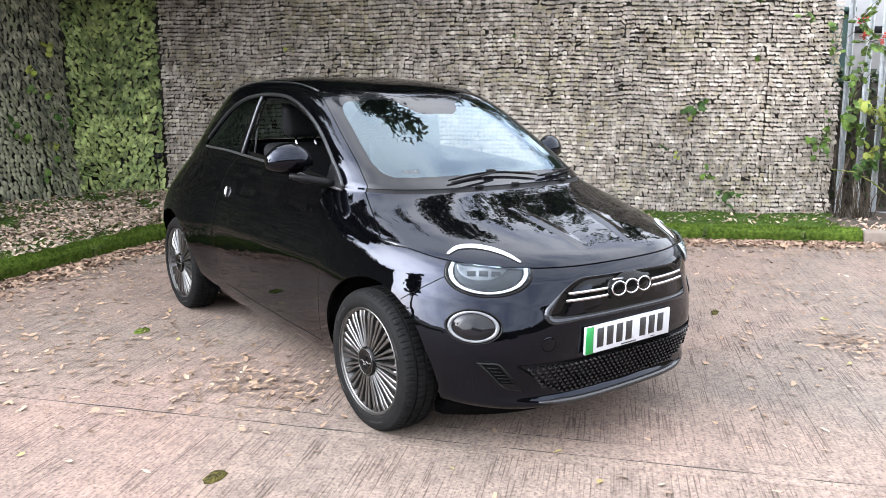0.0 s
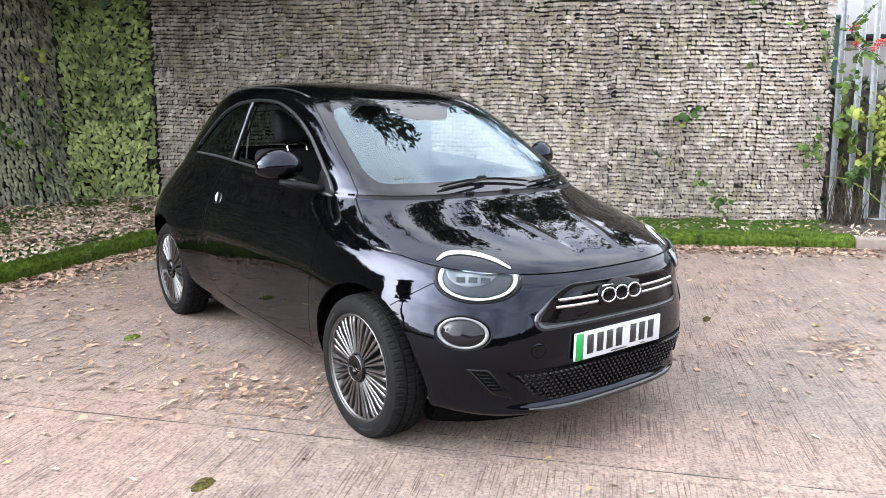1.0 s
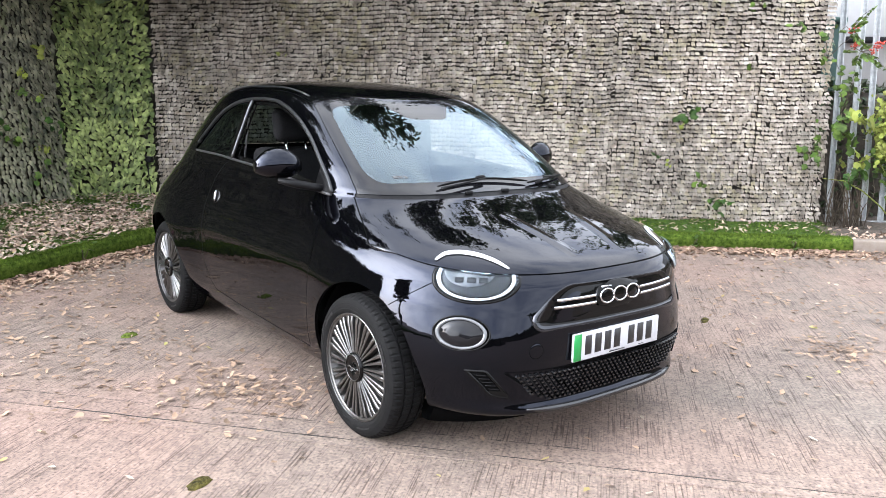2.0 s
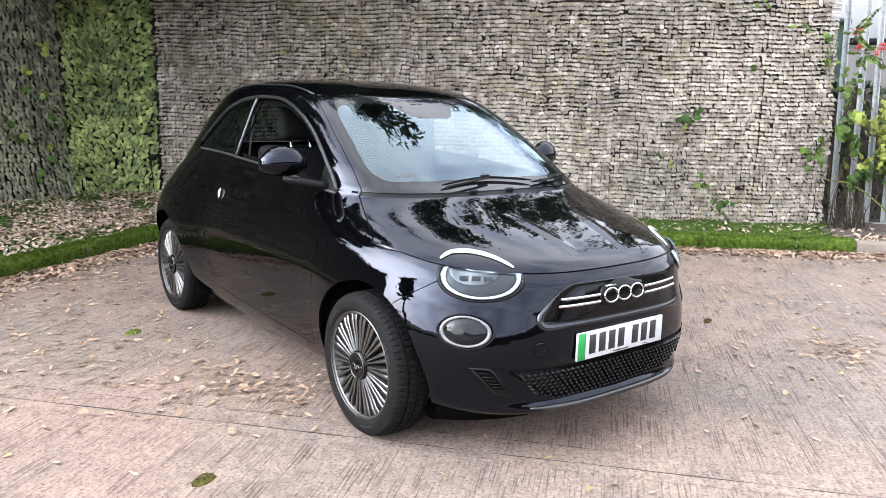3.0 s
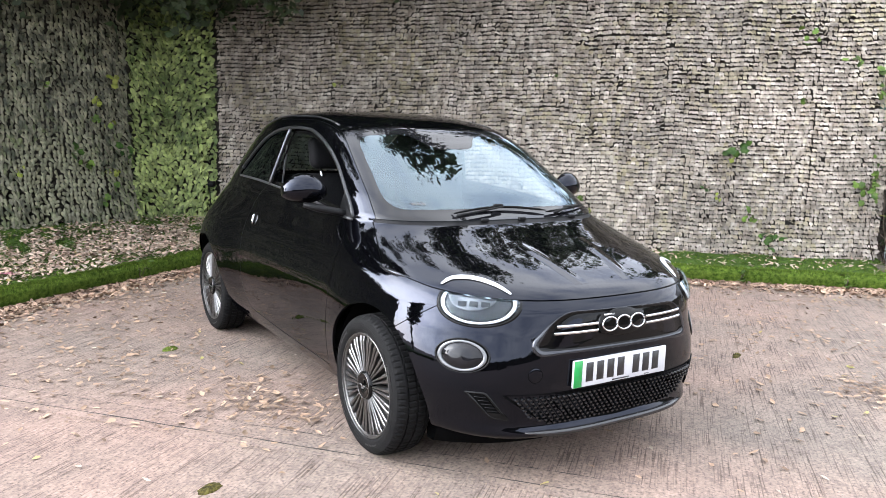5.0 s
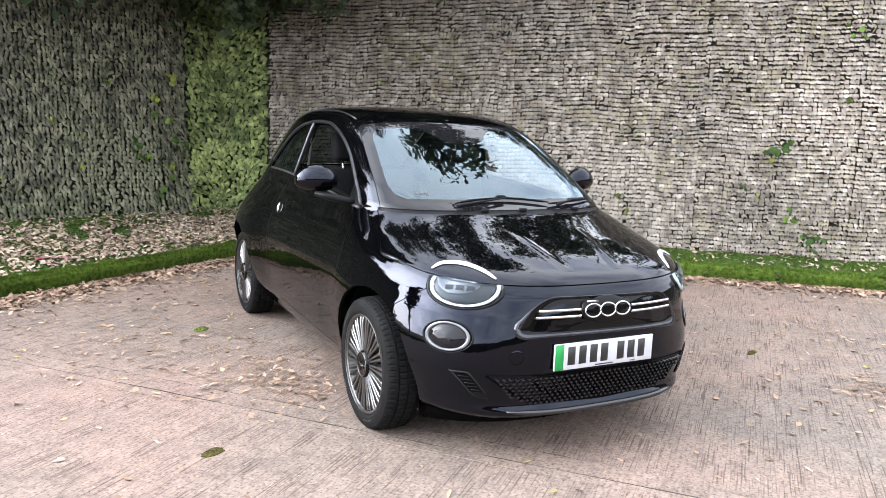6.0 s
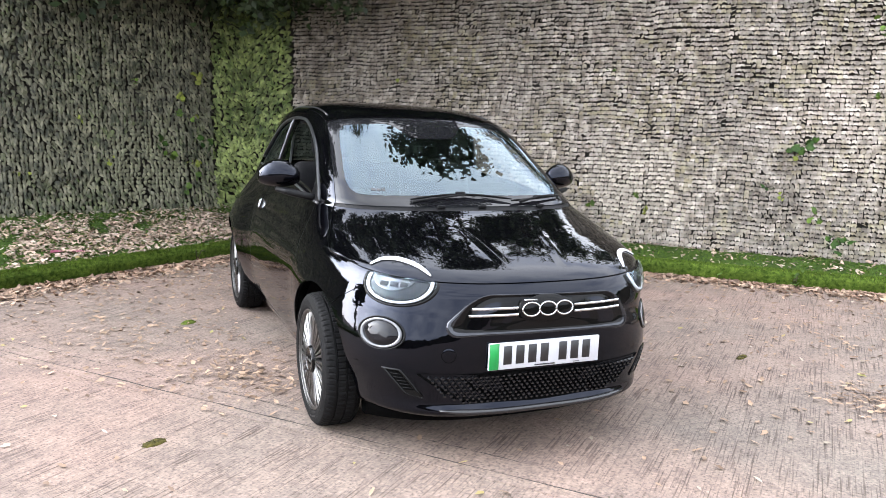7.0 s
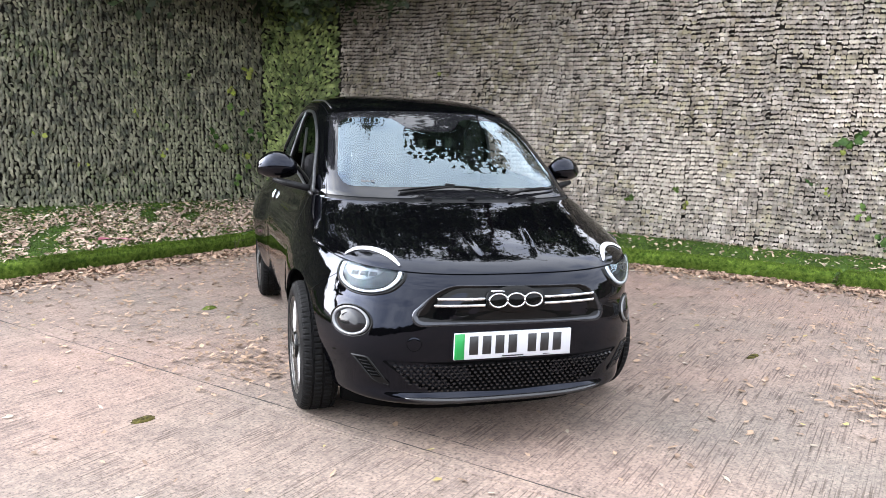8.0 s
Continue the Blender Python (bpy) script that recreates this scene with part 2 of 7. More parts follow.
def box_bm(x0, x1, y0, y1, z0, z1, bevel=0.0, segments=2):
    bm = bmesh.new()
    bmesh.ops.create_cube(bm, size=1)
    for v in bm.verts:
        v.co = Vector((x0 + (v.co.x + 0.5) * (x1 - x0), y0 + (v.co.y + 0.5) * (y1 - y0), z0 + (v.co.z + 0.5) * (z1 - z0)))
    if bevel:
        bmesh.ops.bevel(bm, geom=list(bm.edges), offset=bevel, segments=segments, affect="EDGES", profile=0.5)
    return bm


def tube(points, radius, sides=8, closed=False, flat=1.0):
    """Vertices and faces of a rod along points; radius may be a list."""
    pts = [Vector(p) for p in points]
    n = len(pts)
    radii = radius if isinstance(radius, (list, tuple)) else [radius] * n
    rings, up = [], None
    for i, p in enumerate(pts):
        a = pts[(i - 1) % n] if (closed or i) else p
        c = pts[(i + 1) % n] if (closed or i < n - 1) else p
        d = (c - a).normalized()
        if up is None:
            up = d.orthogonal().normalized()
        up = (up - d * up.dot(d)).normalized()
        side = d.cross(up)
        rings.append([p + radii[i] * (math.cos(t) * up + flat * math.sin(t) * side) for t in [2 * math.pi * k / sides for k in range(sides)]])
    if closed:
        rings.append(rings[0])
    v, f = sheet(rings, wrap=True)
    if not closed:
        f.append(tuple(range(sides))[::-1])
        f.append(tuple(range((n - 1) * sides, n * sides)))
    return v, f


def path_at(path, s):
    """The point and direction at length s along a flat path of (x, y)."""
    for (x0, y0), (x1, y1) in zip(path, path[1:]):
        d = math.hypot(x1 - x0, y1 - y0)
        if s <= d or (x1, y1) == path[-1]:
            return Vector((x0 + (x1 - x0) * s / d, y0 + (y1 - y0) * s / d, 0)), Vector(((x1 - x0) / d, (y1 - y0) / d, 0))
        s -= d


def path_length(path):
    return sum(math.hypot(b[0] - a[0], b[1] - a[1]) for a, b in zip(path, path[1:]))

# ---- the yard ----
GROUND = piece("ground", mesh_of("ground", [(-300, -300, 0), (300, -300, 0), (300, 300, 0), (-300, 300, 0)], [(0, 1, 2, 3)], M_CONCRETE), kind="structure")
tagged(GROUND, label="pinkish brushed concrete yard with tamped ridges and stains", category="ground")

# the bay joint: two smooth trowelled strips with a narrow dark gap between them
JOINT_A, JOINT_DIR = Vector((-2.093, 0.278, 0)), Vector((0.647, -0.762, 0))
JOINT_SIDE = Vector((0.762, 0.647, 0))


def joint_strip(name, inner, outer, z, seed):
    r = random.Random(seed)
    rows = []
    for off, dz in ((inner, -0.004), (inner, z), (outer, z), (outer, -0.004)):
        row = []
        r2 = random.Random(seed + int(off * 1000))
        for k in range(160):
            s = -9 + k * 0.14
            p = JOINT_A + JOINT_DIR * s + JOINT_SIDE * (off + r2.uniform(-0.004, 0.004))
            row.append((p.x, p.y, dz))
        rows.append(row)
    v, f = sheet(rows)
    return piece(name, mesh_of(name, v, f, M_TROWEL, False), GROUND, "smooth trowelled concrete margin")


joint_strip("joint_margin", 0.005, 0.135, 0.003, 3)
joint_strip("joint_margin", -0.005, -0.07, 0.003, 4)
M_GAP = material("joint_dirt", (0.01544, 0.01338, 0.01132), 0.95, 0, (0.03088, 0.02573, 0.02058), 40, 4, 0.3)
v, f = sheet([[tuple(JOINT_A + JOINT_DIR * (-9 + k * 0.14) + JOINT_SIDE * o + Vector((0, 0, 0.0015))) for k in range(160)] for o in (-0.02, 0.02)])
piece("joint_gap", mesh_of("joint_gap", v, f, M_GAP, False), GROUND, "dark dirt in the bay joint")
# a hairline crack along the far edge of the margin
rc = random.Random(9)
crack = [[], []]
for k in range(260):
    s, w = -2.2 + k * 0.02, rc.uniform(0.0, 0.0035) * (0.4 + abs(math.sin(k * 0.11)))
    c = 0.137 + 0.004 * noise.noise((k * 0.15, 5, 0))
    for row, o in zip(crack, (c - w, c + w)):
        row.append(tuple(JOINT_A + JOINT_DIR * s + JOINT_SIDE * o + Vector((0, 0, 0.0035))))
v, f = sheet(crack)
piece("crack", mesh_of("crack", v, f, M_GAP, False), GROUND, "dark hairline crack")

# ---- kerbs and beds ----
KERB_LEFT = [(-9.0, -1.94), (-2.46, 2.10), (-0.21, 3.49), (0.40, 3.87)]
KERB_RIGHT = [(0.40, 3.87), (3.32, 1.185), (3.9, 0.62), (5.133, -0.476)]
WALL_LEFT = [(-9.0, 3.55), (-2.52, 5.35), (-1.67, 5.62), (-0.75, 5.80), (-0.40, 5.98)]
WALL_GREEN = [(-0.40, 5.98), (0.08, 6.13), (0.62, 5.74)]
WALL_BACK = [(0.62, 5.72), (1.69, 4.587), (3.05, 3.08), (3.945, 2.135), (4.42, 1.60), (4.80, 1.25), (5.18, 0.956), (5.6, 0.60), (5.985, 0.275)]


def kerb(name, path, label):
    """A kerb along the path with a rounded top, wrapped in turf."""
    L = path_length(path)
    n = int(L / 0.1)
    profile = [(0.0, 0.0), (-0.004, 0.07), (0.006, 0.105), (0.03, 0.125), (0.08, 0.13), (0.12, 0.122), (0.14, 0.09), (0.145, 0.03)]
    rows = []
    for k in range(n + 1):
        p, d = path_at(path, min(L * k / n, L - 1e-4))
        back = Vector((-d.y, d.x, 0))
        rows.append([tuple(p + back * a + Vector((0, 0, b + 0.006 * noise.noise((k * 0.23, a * 20, b * 20))))) for a, b in profile])
    v, f = sheet(rows, flip=True)
    return tagged(piece(name, mesh_of(name, v, f, M_TURF), kind="structure"), label=label, category="kerb")


KERB_1 = kerb("kerb_1", KERB_LEFT, "low kerb wrapped in green artificial turf")
KERB_2 = kerb("kerb_2", KERB_RIGHT, "low kerb wrapped in green artificial turf")


def turf_blades(name, path, parent, count, seed):
    r = random.Random(seed)
    L = path_length(path)
    verts, faces = [], []
    for _ in range(count):
        p, d = path_at(path, r.uniform(0, L - 0.001))
        back = Vector((-d.y, d.x, 0))
        q = r.random()
        a, b = (-0.002, r.uniform(0.0, 0.1)) if q < 0.4 else (r.uniform(0.0, 0.14), 0.127)
        if q >= 0.4 and a < 0.03:
            b = 0.105 + a * 0.7
        base = p + back * a + Vector((0, 0, b))
        tip = base + Vector((r.uniform(-0.014, 0.014), r.uniform(-0.014, 0.014), r.uniform(0.006, 0.016))) + (-back * 0.016 if q < 0.4 else Vector((0, 0, 0.010)))
        w = d * 0.0022
        o = len(verts)
        verts += [base - w, base + w, tip]
        faces.append((o, o + 1, o + 2))
    ob = piece(name, mesh_of(name, verts, faces, M_TURF, False), parent, "short green turf fibres", "stuff")
    return ob


turf_blades("turf_fibre", KERB_LEFT[1:], KERB_1, 16000, 1)
turf_blades("turf_fibre", KERB_LEFT[:2], KERB_1, 6000, 5)
turf_blades("turf_fibre", KERB_RIGHT, KERB_2, 22000, 2)


def bed_point(t, s, side):
    """A point of a planted bed: t along the kerb, s from the kerb (0) to the wall (1)."""
    if side == "left":
        L = path_length(KERB_LEFT)
        p, d = path_at(KERB_LEFT, min(t * L, L - 1e-4))
        wall = WALL_LEFT + WALL_GREEN[1:]
        W = path_length(wall)
        q, _ = path_at(wall, min(t * W, W - 1e-4))
        z1 = 0.25 - 0.07 * t
    else:
        L = path_length(KERB_RIGHT)
        p, d = path_at(KERB_RIGHT, min(t * L, L - 1e-4))
        W = path_length(WALL_BACK)
        q, _ = path_at(WALL_BACK, min(t * W, W - 1e-4))
        z1 = 0.135 - 0.015 * t
    back = Vector((-d.y, d.x, 0))
    a = p + back * 0.12
    e = a.lerp(q + (q - p).normalized() * 0.25, s)
    e.z = 0.085 + (z1 - 0.085) * s * s * (3 - 2 * s) + 0.018 * noise.noise((e.x * 2.2, e.y * 2.2, 0)) * min(1, 6 * s)
    return e


def bed(name, side, label):
    rows = [[tuple(bed_point(i / 90, j / 20, side)) for j in range(21)] for i in range(91)]
    v, f = sheet(rows, flip=True)
    return tagged(piece(name, mesh_of(name, v, f, M_TURFBED), kind="structure"), label=label, category="ground")


M_TURFBED = material("worn_turf", (0.024, 0.048, 0.010), 0.95, 0, (0.060, 0.100, 0.022), 26, 7, 0.7, 120, stains=0.35, spec=0.08)
BED_1 = bed("ground_bed_1", "left", "worn green turf bed under fallen leaves")
BED_2 = bed("ground_bed_2", "right", "green turf bed at the foot of the leaf screen")


def bed_blades(parent, side, count, seed):
    r = random.Random(seed)
    verts, faces = [], []
    for _ in range(count):
        p = bed_point(r.random() if side == "right" else r.uniform(0.35, 1), r.random() ** 1.3, side)
        tip = p + Vector((r.uniform(-0.02, 0.02), r.uniform(-0.02, 0.02), r.uniform(0.012, 0.035)))
        a = r.uniform(0, math.pi)
        w = Vector((math.cos(a), math.sin(a), 0)) * 0.0025
        o = len(verts)
        verts += [p - w, p + w, tip]
        faces.append((o, o + 1, o + 2))
    piece("turf_fibre", mesh_of("turf_fibre", verts, faces, M_TURF, False), parent, "short green turf fibres", "stuff")


bed_blades(BED_1, "left", 30000, 11)
bed_blades(BED_2, "right", 20000, 12)

# a plain kerb stone goes on where the turf ends
d = Vector((0.747, -0.664, 0))
stone = box_bm(0, 0.9, 0, 0.15, 0, 0.115, 0.012, 2)
for vert in stone.verts:
    vert.co.z += 0.004 * noise.noise(vert.co * 5)
KERB_3 = part("kerb_3", stone, M_KERBSTONE, None, m=Matrix.Translation((5.14, -0.482, 0)) @ Matrix.Rotation(math.atan2(d.y, d.x), 4, "Z"))
tagged(KERB_3, label="sandy concrete kerb stone, bare and chipped", category="kerb", kind="structure")
KERB_4 = copy_thing(KERB_3, Matrix.Translation((5.14 + 0.91 * d.x, -0.482 + 0.91 * d.y, 0)) @ Matrix.Rotation(math.atan2(d.y, d.x), 4, "Z"))
KERB_4.name = "kerb_4"
KERB_5 = copy_thing(KERB_3, Matrix.Translation((5.14 + 1.82 * d.x, -0.482 + 1.82 * d.y, 0)) @ Matrix.Rotation(math.atan2(d.y, d.x), 4, "Z"))
KERB_5.name = "kerb_5"

# soil behind the plain kerb stones
v, f = sheet([[(5.14 + d.x * s + 0.664 * o, -0.482 + d.y * s + 0.747 * o, 0.09 + 0.03 * noise.noise((s * 3, o * 3, 1)) + 0.02 * o) for o in [0.1 + 0.25 * j for j in range(16)]] for s in [-0.05 + 0.2 * k for k in range(32)]], flip=True)
tagged(piece("ground_bed_3", mesh_of("ground_bed_3", v, f, M_SOIL), kind="structure"), label="brown mulch and soil under the fence", category="ground")

# ---- leaf screens ----
WALL_TOP = 3.05


def wall_board(name, path, top, mat, label):
    """A thin wall behind the leaves, with thickness."""
    L = path_length(path)
    n = max(4, int(L / 0.25))
    rows = []
    for k in range(n + 1):
        p, d = path_at(path, min(L * k / n, L - 1e-4))
        back = Vector((-d.y, d.x, 0))
        rows.append([tuple(p + back * a + Vector((0, 0, z))) for a, z in ((0.03, 0.0), (0.03, top), (0.11, top), (0.11, 0.0))])
    v, f = sheet(rows)
    f.append((0, 1, 2, 3))
    f.append(tuple(range(len(v) - 4, len(v)))[::-1])
    return tagged(piece(name, mesh_of(name, v, f, mat, False), kind="structure"), label=label, category="wall")


def ivy_leaf(w, h, bend, middle=False):
    """A small shield leaf, its top at the origin, three lobes at the lower edge, bent away from the wall (-y)."""
    if middle:
        outline = [(-0.36, 0.05), (-0.52, -0.22), (-0.52, -0.54), (-0.42, -0.90), (-0.27, -0.66), (-0.15, -0.80), (0.0, -1.03), (0.15, -0.80), (0.27, -0.64), (0.43, -0.90), (0.52, -0.52), (0.52, -0.20), (0.36, 0.05), (0.0, 0.09)]
    else:
        outline = [(-0.36, 0.05), (-0.52, -0.22), (-0.50, -0.56), (-0.41, -0.96), (-0.23, -0.90), (-0.10, -0.62), (0.0, -0.72), (0.10, -0.60), (0.24, -0.88), (0.43, -0.98), (0.50, -0.54), (0.52, -0.20), (0.36, 0.05), (0.0, 0.09)]
    verts = [(a * w, 0.010 - bend * (-b) ** 1.2 + 0.10 * w * abs(a) if b < 0 else 0.012, b * h) for a, b in outline]
    verts.append((0, -bend * 0.36 - 0.002, -0.42 * h))
    c = len(outline)
    faces = [(c, (i + 1) % c, i) for i in range(c)]
    return verts, faces


def pointed_leaf(w, h, bend, fold, droop=2.2):
    """A drooping pointed leaf, its stalk at the origin, folded along the midrib."""
    ribs = [(0.0, 0.15), (-0.14, 0.85), (-0.36, 1.0), (-0.68, 0.58), (-1.0, 0.02)]
    verts = []
    for b, k in ribs:
        y = -bend * math.sin(-b * droop) * 0.8
        verts += [(-w / 2 * k, y + fold * k * w, b * h), (0, y - 0.003, b * h), (w / 2 * k, y + fold * k * w, b * h)]
    faces = []
    for i in range(len(ribs) - 1):
        a = 3 * i
        faces += [(a, a + 3, a + 4, a + 1), (a + 1, a + 4, a + 5, a + 2)]
    return verts, faces


def leaf_screen(wall, path, step, rows, row_step, z0, shapes, mat, seed, jitter, tilt, near, lean, panel=1.0, label="", top=99.0, foot=0.0, trim=0.0):
    """Leaves in rows on a wall. Those in the stretch nearest to the car are parts; the rest are one mesh."""
    r = random.Random(seed)
    L = path_length(path)
    cols = int(L / step)
    spots = []
    for i in range(rows):
        for j in range(cols):
            s = (j + 0.5 + r.uniform(-jitter, jitter)) * step
            pan = int(s / panel)
            rp = random.Random(seed * 1000 + pan + 57 * int(i * row_step / panel))
            sag = 0.007 * math.sin((s % panel) / panel * math.pi * 2 + pan) + rp.uniform(-0.005, 0.005) + 0.014 * noise.noise((s * 2.1, i * row_step * 2.1, seed + 9))
            z = z0 + i * row_step + r.uniform(-jitter, jitter) * row_step + sag
            if z > top or r.random() < 0.001 or s > L - trim * z:
                continue
            p, d = path_at(path, min(max(s, 0), L - 1e-4))
            out = Vector((d.y, -d.x, 0))
            seam = s % panel < step * 0.9
            bulge = 0.025 + rp.uniform(-0.012, 0.02) + 0.035 * noise.noise((s * 1.3, z * 1.3, seed)) + 0.018 * noise.noise((s * 4.5, z * 3.5, seed)) + foot * max(0, 1 - (z - z0) / 0.9) ** 2
            p = p + out * bulge + Vector((0, 0, z))
            wild = (2.2 if seam else 1) + 1.8 * max(0.0, noise.noise((s * 2.6 + seed, z * 2.6, 3.0)) - 0.08)
            turn = Matrix.Rotation(math.atan2(d.y, d.x), 4, "Z") @ Matrix.Rotation(r.gauss(0, lean * wild), 4, "Y") @ Matrix.Rotation(r.gauss(0, tilt * wild), 4, "X") @ Matrix.Rotation(r.gauss(0, tilt * wild), 4, "Z")
            k = r.uniform(0.93, 1.08)
            if r.random() < 0.03:
                turn = turn @ Matrix.Rotation(r.uniform(-1.2, 1.2), 4, "Y")
            spots.append((Matrix.Translation(p) @ turn @ Matrix.Diagonal((k, k, k, 1)), r.randrange(len(shapes)), (p - Vector((*near, 0.8))).length))
    order = sorted(range(len(spots)), key=lambda q: spots[q][2])
    meshes = [mesh_of("leaf", v, f, mat) for v, f in shapes]
    verts, faces = [], []
    for q in order[300:]:
        m, k, _ = spots[q]
        o = len(verts)
        a, b = shapes[k]
        verts += [tuple(m @ Vector(p)) for p in a]
        faces += [tuple(x + o for x in t) for t in b]
    piece("leaf_cover", mesh_of("leaf_cover", verts, faces, mat), wall, label, "stuff")
    LATE.append((wall, [(spots[q][0], meshes[spots[q][1]]) for q in order[:300]]))


LATE = []
WALL_1 = wall_board("wall_1", WALL_BACK[:-1] + [(5.870, 0.372)], WALL_TOP, M_BACKING, "long screen of faded beige artificial ivy leaves in rows")
WALL_2 = wall_board("wall_2", WALL_GREEN, WALL_TOP - 0.1, M_BACKING, "narrow screen panel of light green artificial leaves")
WALL_3 = wall_board("wall_3", WALL_LEFT, WALL_TOP - 0.05, M_BACKING, "dark screen of weathered grey drooping leaves")
leaf_screen(WALL_1, WALL_BACK, 0.047, 65, 0.0455, 0.135, [ivy_leaf(0.0500, 0.0435, 0.034), ivy_leaf(0.0480, 0.0420, 0.040), ivy_leaf(0.0500, 0.0455, 0.028), ivy_leaf(0.0485, 0.0450, 0.036, True), ivy_leaf(0.0500, 0.0470, 0.030, True)], M_FADED, 21, 0.075, 0.17, (3.6, 2.4), 0.10, 0.76, label="faded beige ivy leaves in rows", trim=0.045)
leaf_screen(WALL_2, WALL_GREEN, 0.039, 70, 0.0405, 0.19, [pointed_leaf(0.058, 0.076, 0.046, 0.28, 1.5), pointed_leaf(0.050, 0.070, 0.056, 0.38, 1.5), pointed_leaf(0.064, 0.072, 0.040, 0.22, 1.5)], M_GREENLEAF, 22, 0.45, 0.32, (0.0, 5.8), 0.35, label="light green pointed leaves")
leaf_screen(WALL_3, WALL_LEFT[:], 0.046, 63, 0.0465, 0.25, [pointed_leaf(0.046, 0.086, 0.036, 0.45, 1.5), pointed_leaf(0.041, 0.082, 0.030, 0.6, 1.5), pointed_leaf(0.050, 0.078, 0.044, 0.35, 1.5)], M_GREYLEAF, 23, 0.12, 0.22, (-1.2, 5.6), 0.22, label="grey weathered drooping leaves", foot=0.12)

# ---- the car's skin: one smooth form, level by level, from the sill to the roof ----
# car frame: nose towards -y, the ground at z = 0, axles at y = -1.161 and y = 1.161
C_Z = [0.16, 0.20, 0.235, 0.28, 0.40, 0.52, 0.62, 0.70, 0.745, 0.78, 0.82, 0.87, 0.92, 0.965, 1.01, 1.10, 1.23, 1.34, 1.405, 1.45, 1.475, 1.49, 1.498]
C_YF = [-1.70, -1.80, -1.856, -1.842, -1.849, -1.855, -1.850, -1.835, -1.805, -1.755, -1.65, -1.48, -1.29, -1.14, -1.035, -0.885, -0.665, -0.475, -0.345, -0.19, -0.03, 0.13, 0.33]
C_YR = [1.58, 1.64, 1.67, 1.69, 1.715, 1.725, 1.725, 1.715, 1.71, 1.705, 1.695, 1.68, 1.66, 1.63, 1.595, 1.51, 1.41, 1.29, 1.17, 1.0, 0.82, 0.62, 0.38]
C_W = [0.69, 0.735, 0.755, 0.772, 0.795, 0.807, 0.808, 0.799, 0.789, 0.779, 0.764, 0.741, 0.717, 0.696, 0.679, 0.655, 0.616, 0.582, 0.554, 0.505, 0.43, 0.29, 0.01]
C_NF = [3.6, 3.7, 3.8, 3.8, 3.9, 3.6, 3.25, 3.1, 3.1, 3.1, 3.0, 2.85, 2.75, 2.95, 3.8, 4.2, 4.2, 4.0, 3.6, 3.0, 2.6, 2.3, 2.0]
C_NR = [3.6, 3.8, 4.0, 4.2, 4.4, 4.5, 4.5, 4.5, 4.5, 4.5, 4.4, 4.3, 4.2, 4.0, 3.9, 3.7, 3.3, 3.0, 2.9, 2.7, 2.5, 2.3, 2.0]
C_MF = [-0.55, -0.55, -0.55, -0.55, -0.55, -0.55, -0.55, -0.55, -0.55, -0.55, -0.55, -0.54, -0.52, -0.48, -0.42, -0.30, -0.10, 0.05, 0.15, 0.22, 0.28, 0.32, 0.35]
C_MR = [0.6, 0.6, 0.6, 0.6, 0.6, 0.6, 0.6, 0.6, 0.6, 0.6, 0.6, 0.6, 0.6, 0.6, 0.6, 0.57, 0.52, 0.46, 0.43, 0.40, 0.38, 0.365, 0.355]
WHEEL_Y, WHEEL_Z, WHEEL_R, ARCH_R = 1.161, 0.300, 0.306, 0.362


def pchip(x, y, q):
    """A smooth curve through the points that never overshoots."""
    x, y, q = np.asarray(x, float), np.asarray(y, float), np.asarray(q, float)
    h, d = np.diff(x), np.diff(y) / np.diff(x)
    m = np.zeros_like(y)
    same = d[1:] * d[:-1] > 0
    w1, w2 = 2 * h[1:] + h[:-1], h[1:] + 2 * h[:-1]
    with np.errstate(divide="ignore", invalid="ignore"):
        m[1:-1] = np.where(same, (w1 + w2) / (w1 / d[:-1] + w2 / d[1:]), 0)
    m[0], m[-1] = d[0], d[-1]
    i = np.clip(np.searchsorted(x, q) - 1, 0, len(h) - 1)
    t = (q - x[i]) / h[i]
    return (1 + 2 * t) * (1 - t) ** 2 * y[i] + t * (1 - t) ** 2 * h[i] * m[i] + t * t * (3 - 2 * t) * y[i + 1] + t * t * (t - 1) * h[i] * m[i + 1]


_s = np.concatenate([[0], np.cumsum(np.sqrt(np.diff(C_Z) ** 2 + 0.5 * np.diff(C_YF) ** 2 + 0.5 * np.diff(C_W) ** 2))])
S_END = _s[-1]
_q = np.linspace(0, S_END, 6000)
S_TABLE = {k: pchip(_s, v, _q) for k, v in (("z", C_Z), ("yf", C_YF), ("yr", C_YR), ("w", C_W), ("nf", C_NF), ("nr", C_NR), ("mf", C_MF), ("mr", C_MR))}


def level_of(z):
    return [np.interp(z, S_TABLE["z"], S_TABLE[k]) for k in ("yf", "yr", "w", "nf", "nr", "mf", "mr")]


def flare(y, z):
    """How far the wings stand out round the wheels."""
    a = np.exp(-((np.abs(y + 1.17) / 0.42) ** 4))
    b = np.clip((z - 0.15) / 0.3, 0, 1) * np.clip((0.86 - z) / 0.28, 0, 1)
    c = np.exp(-((np.abs(y - 1.22) / 0.52) ** 4))
    d = np.clip((z - 0.12) / 0.36, 0, 1) * np.clip((1.0 - z) / 0.42, 0, 1)
    return 0.020 * a * b * b * (3 - 2 * b) + 0.064 * c * d * d * (3 - 2 * d)


def far_side(z):
    """How much wider the far half stands at a height: the body leans out there towards the waist."""
    return pchip([0.1, 0.56, 0.72, 0.85, 0.92, 0.985, 1.05, 1.25, 1.40, 1.47, 1.6], [0, 0, 0.048, 0.094, 0.104, 0.070, 0.058, 0.062, 0.042, 0, 0], z)


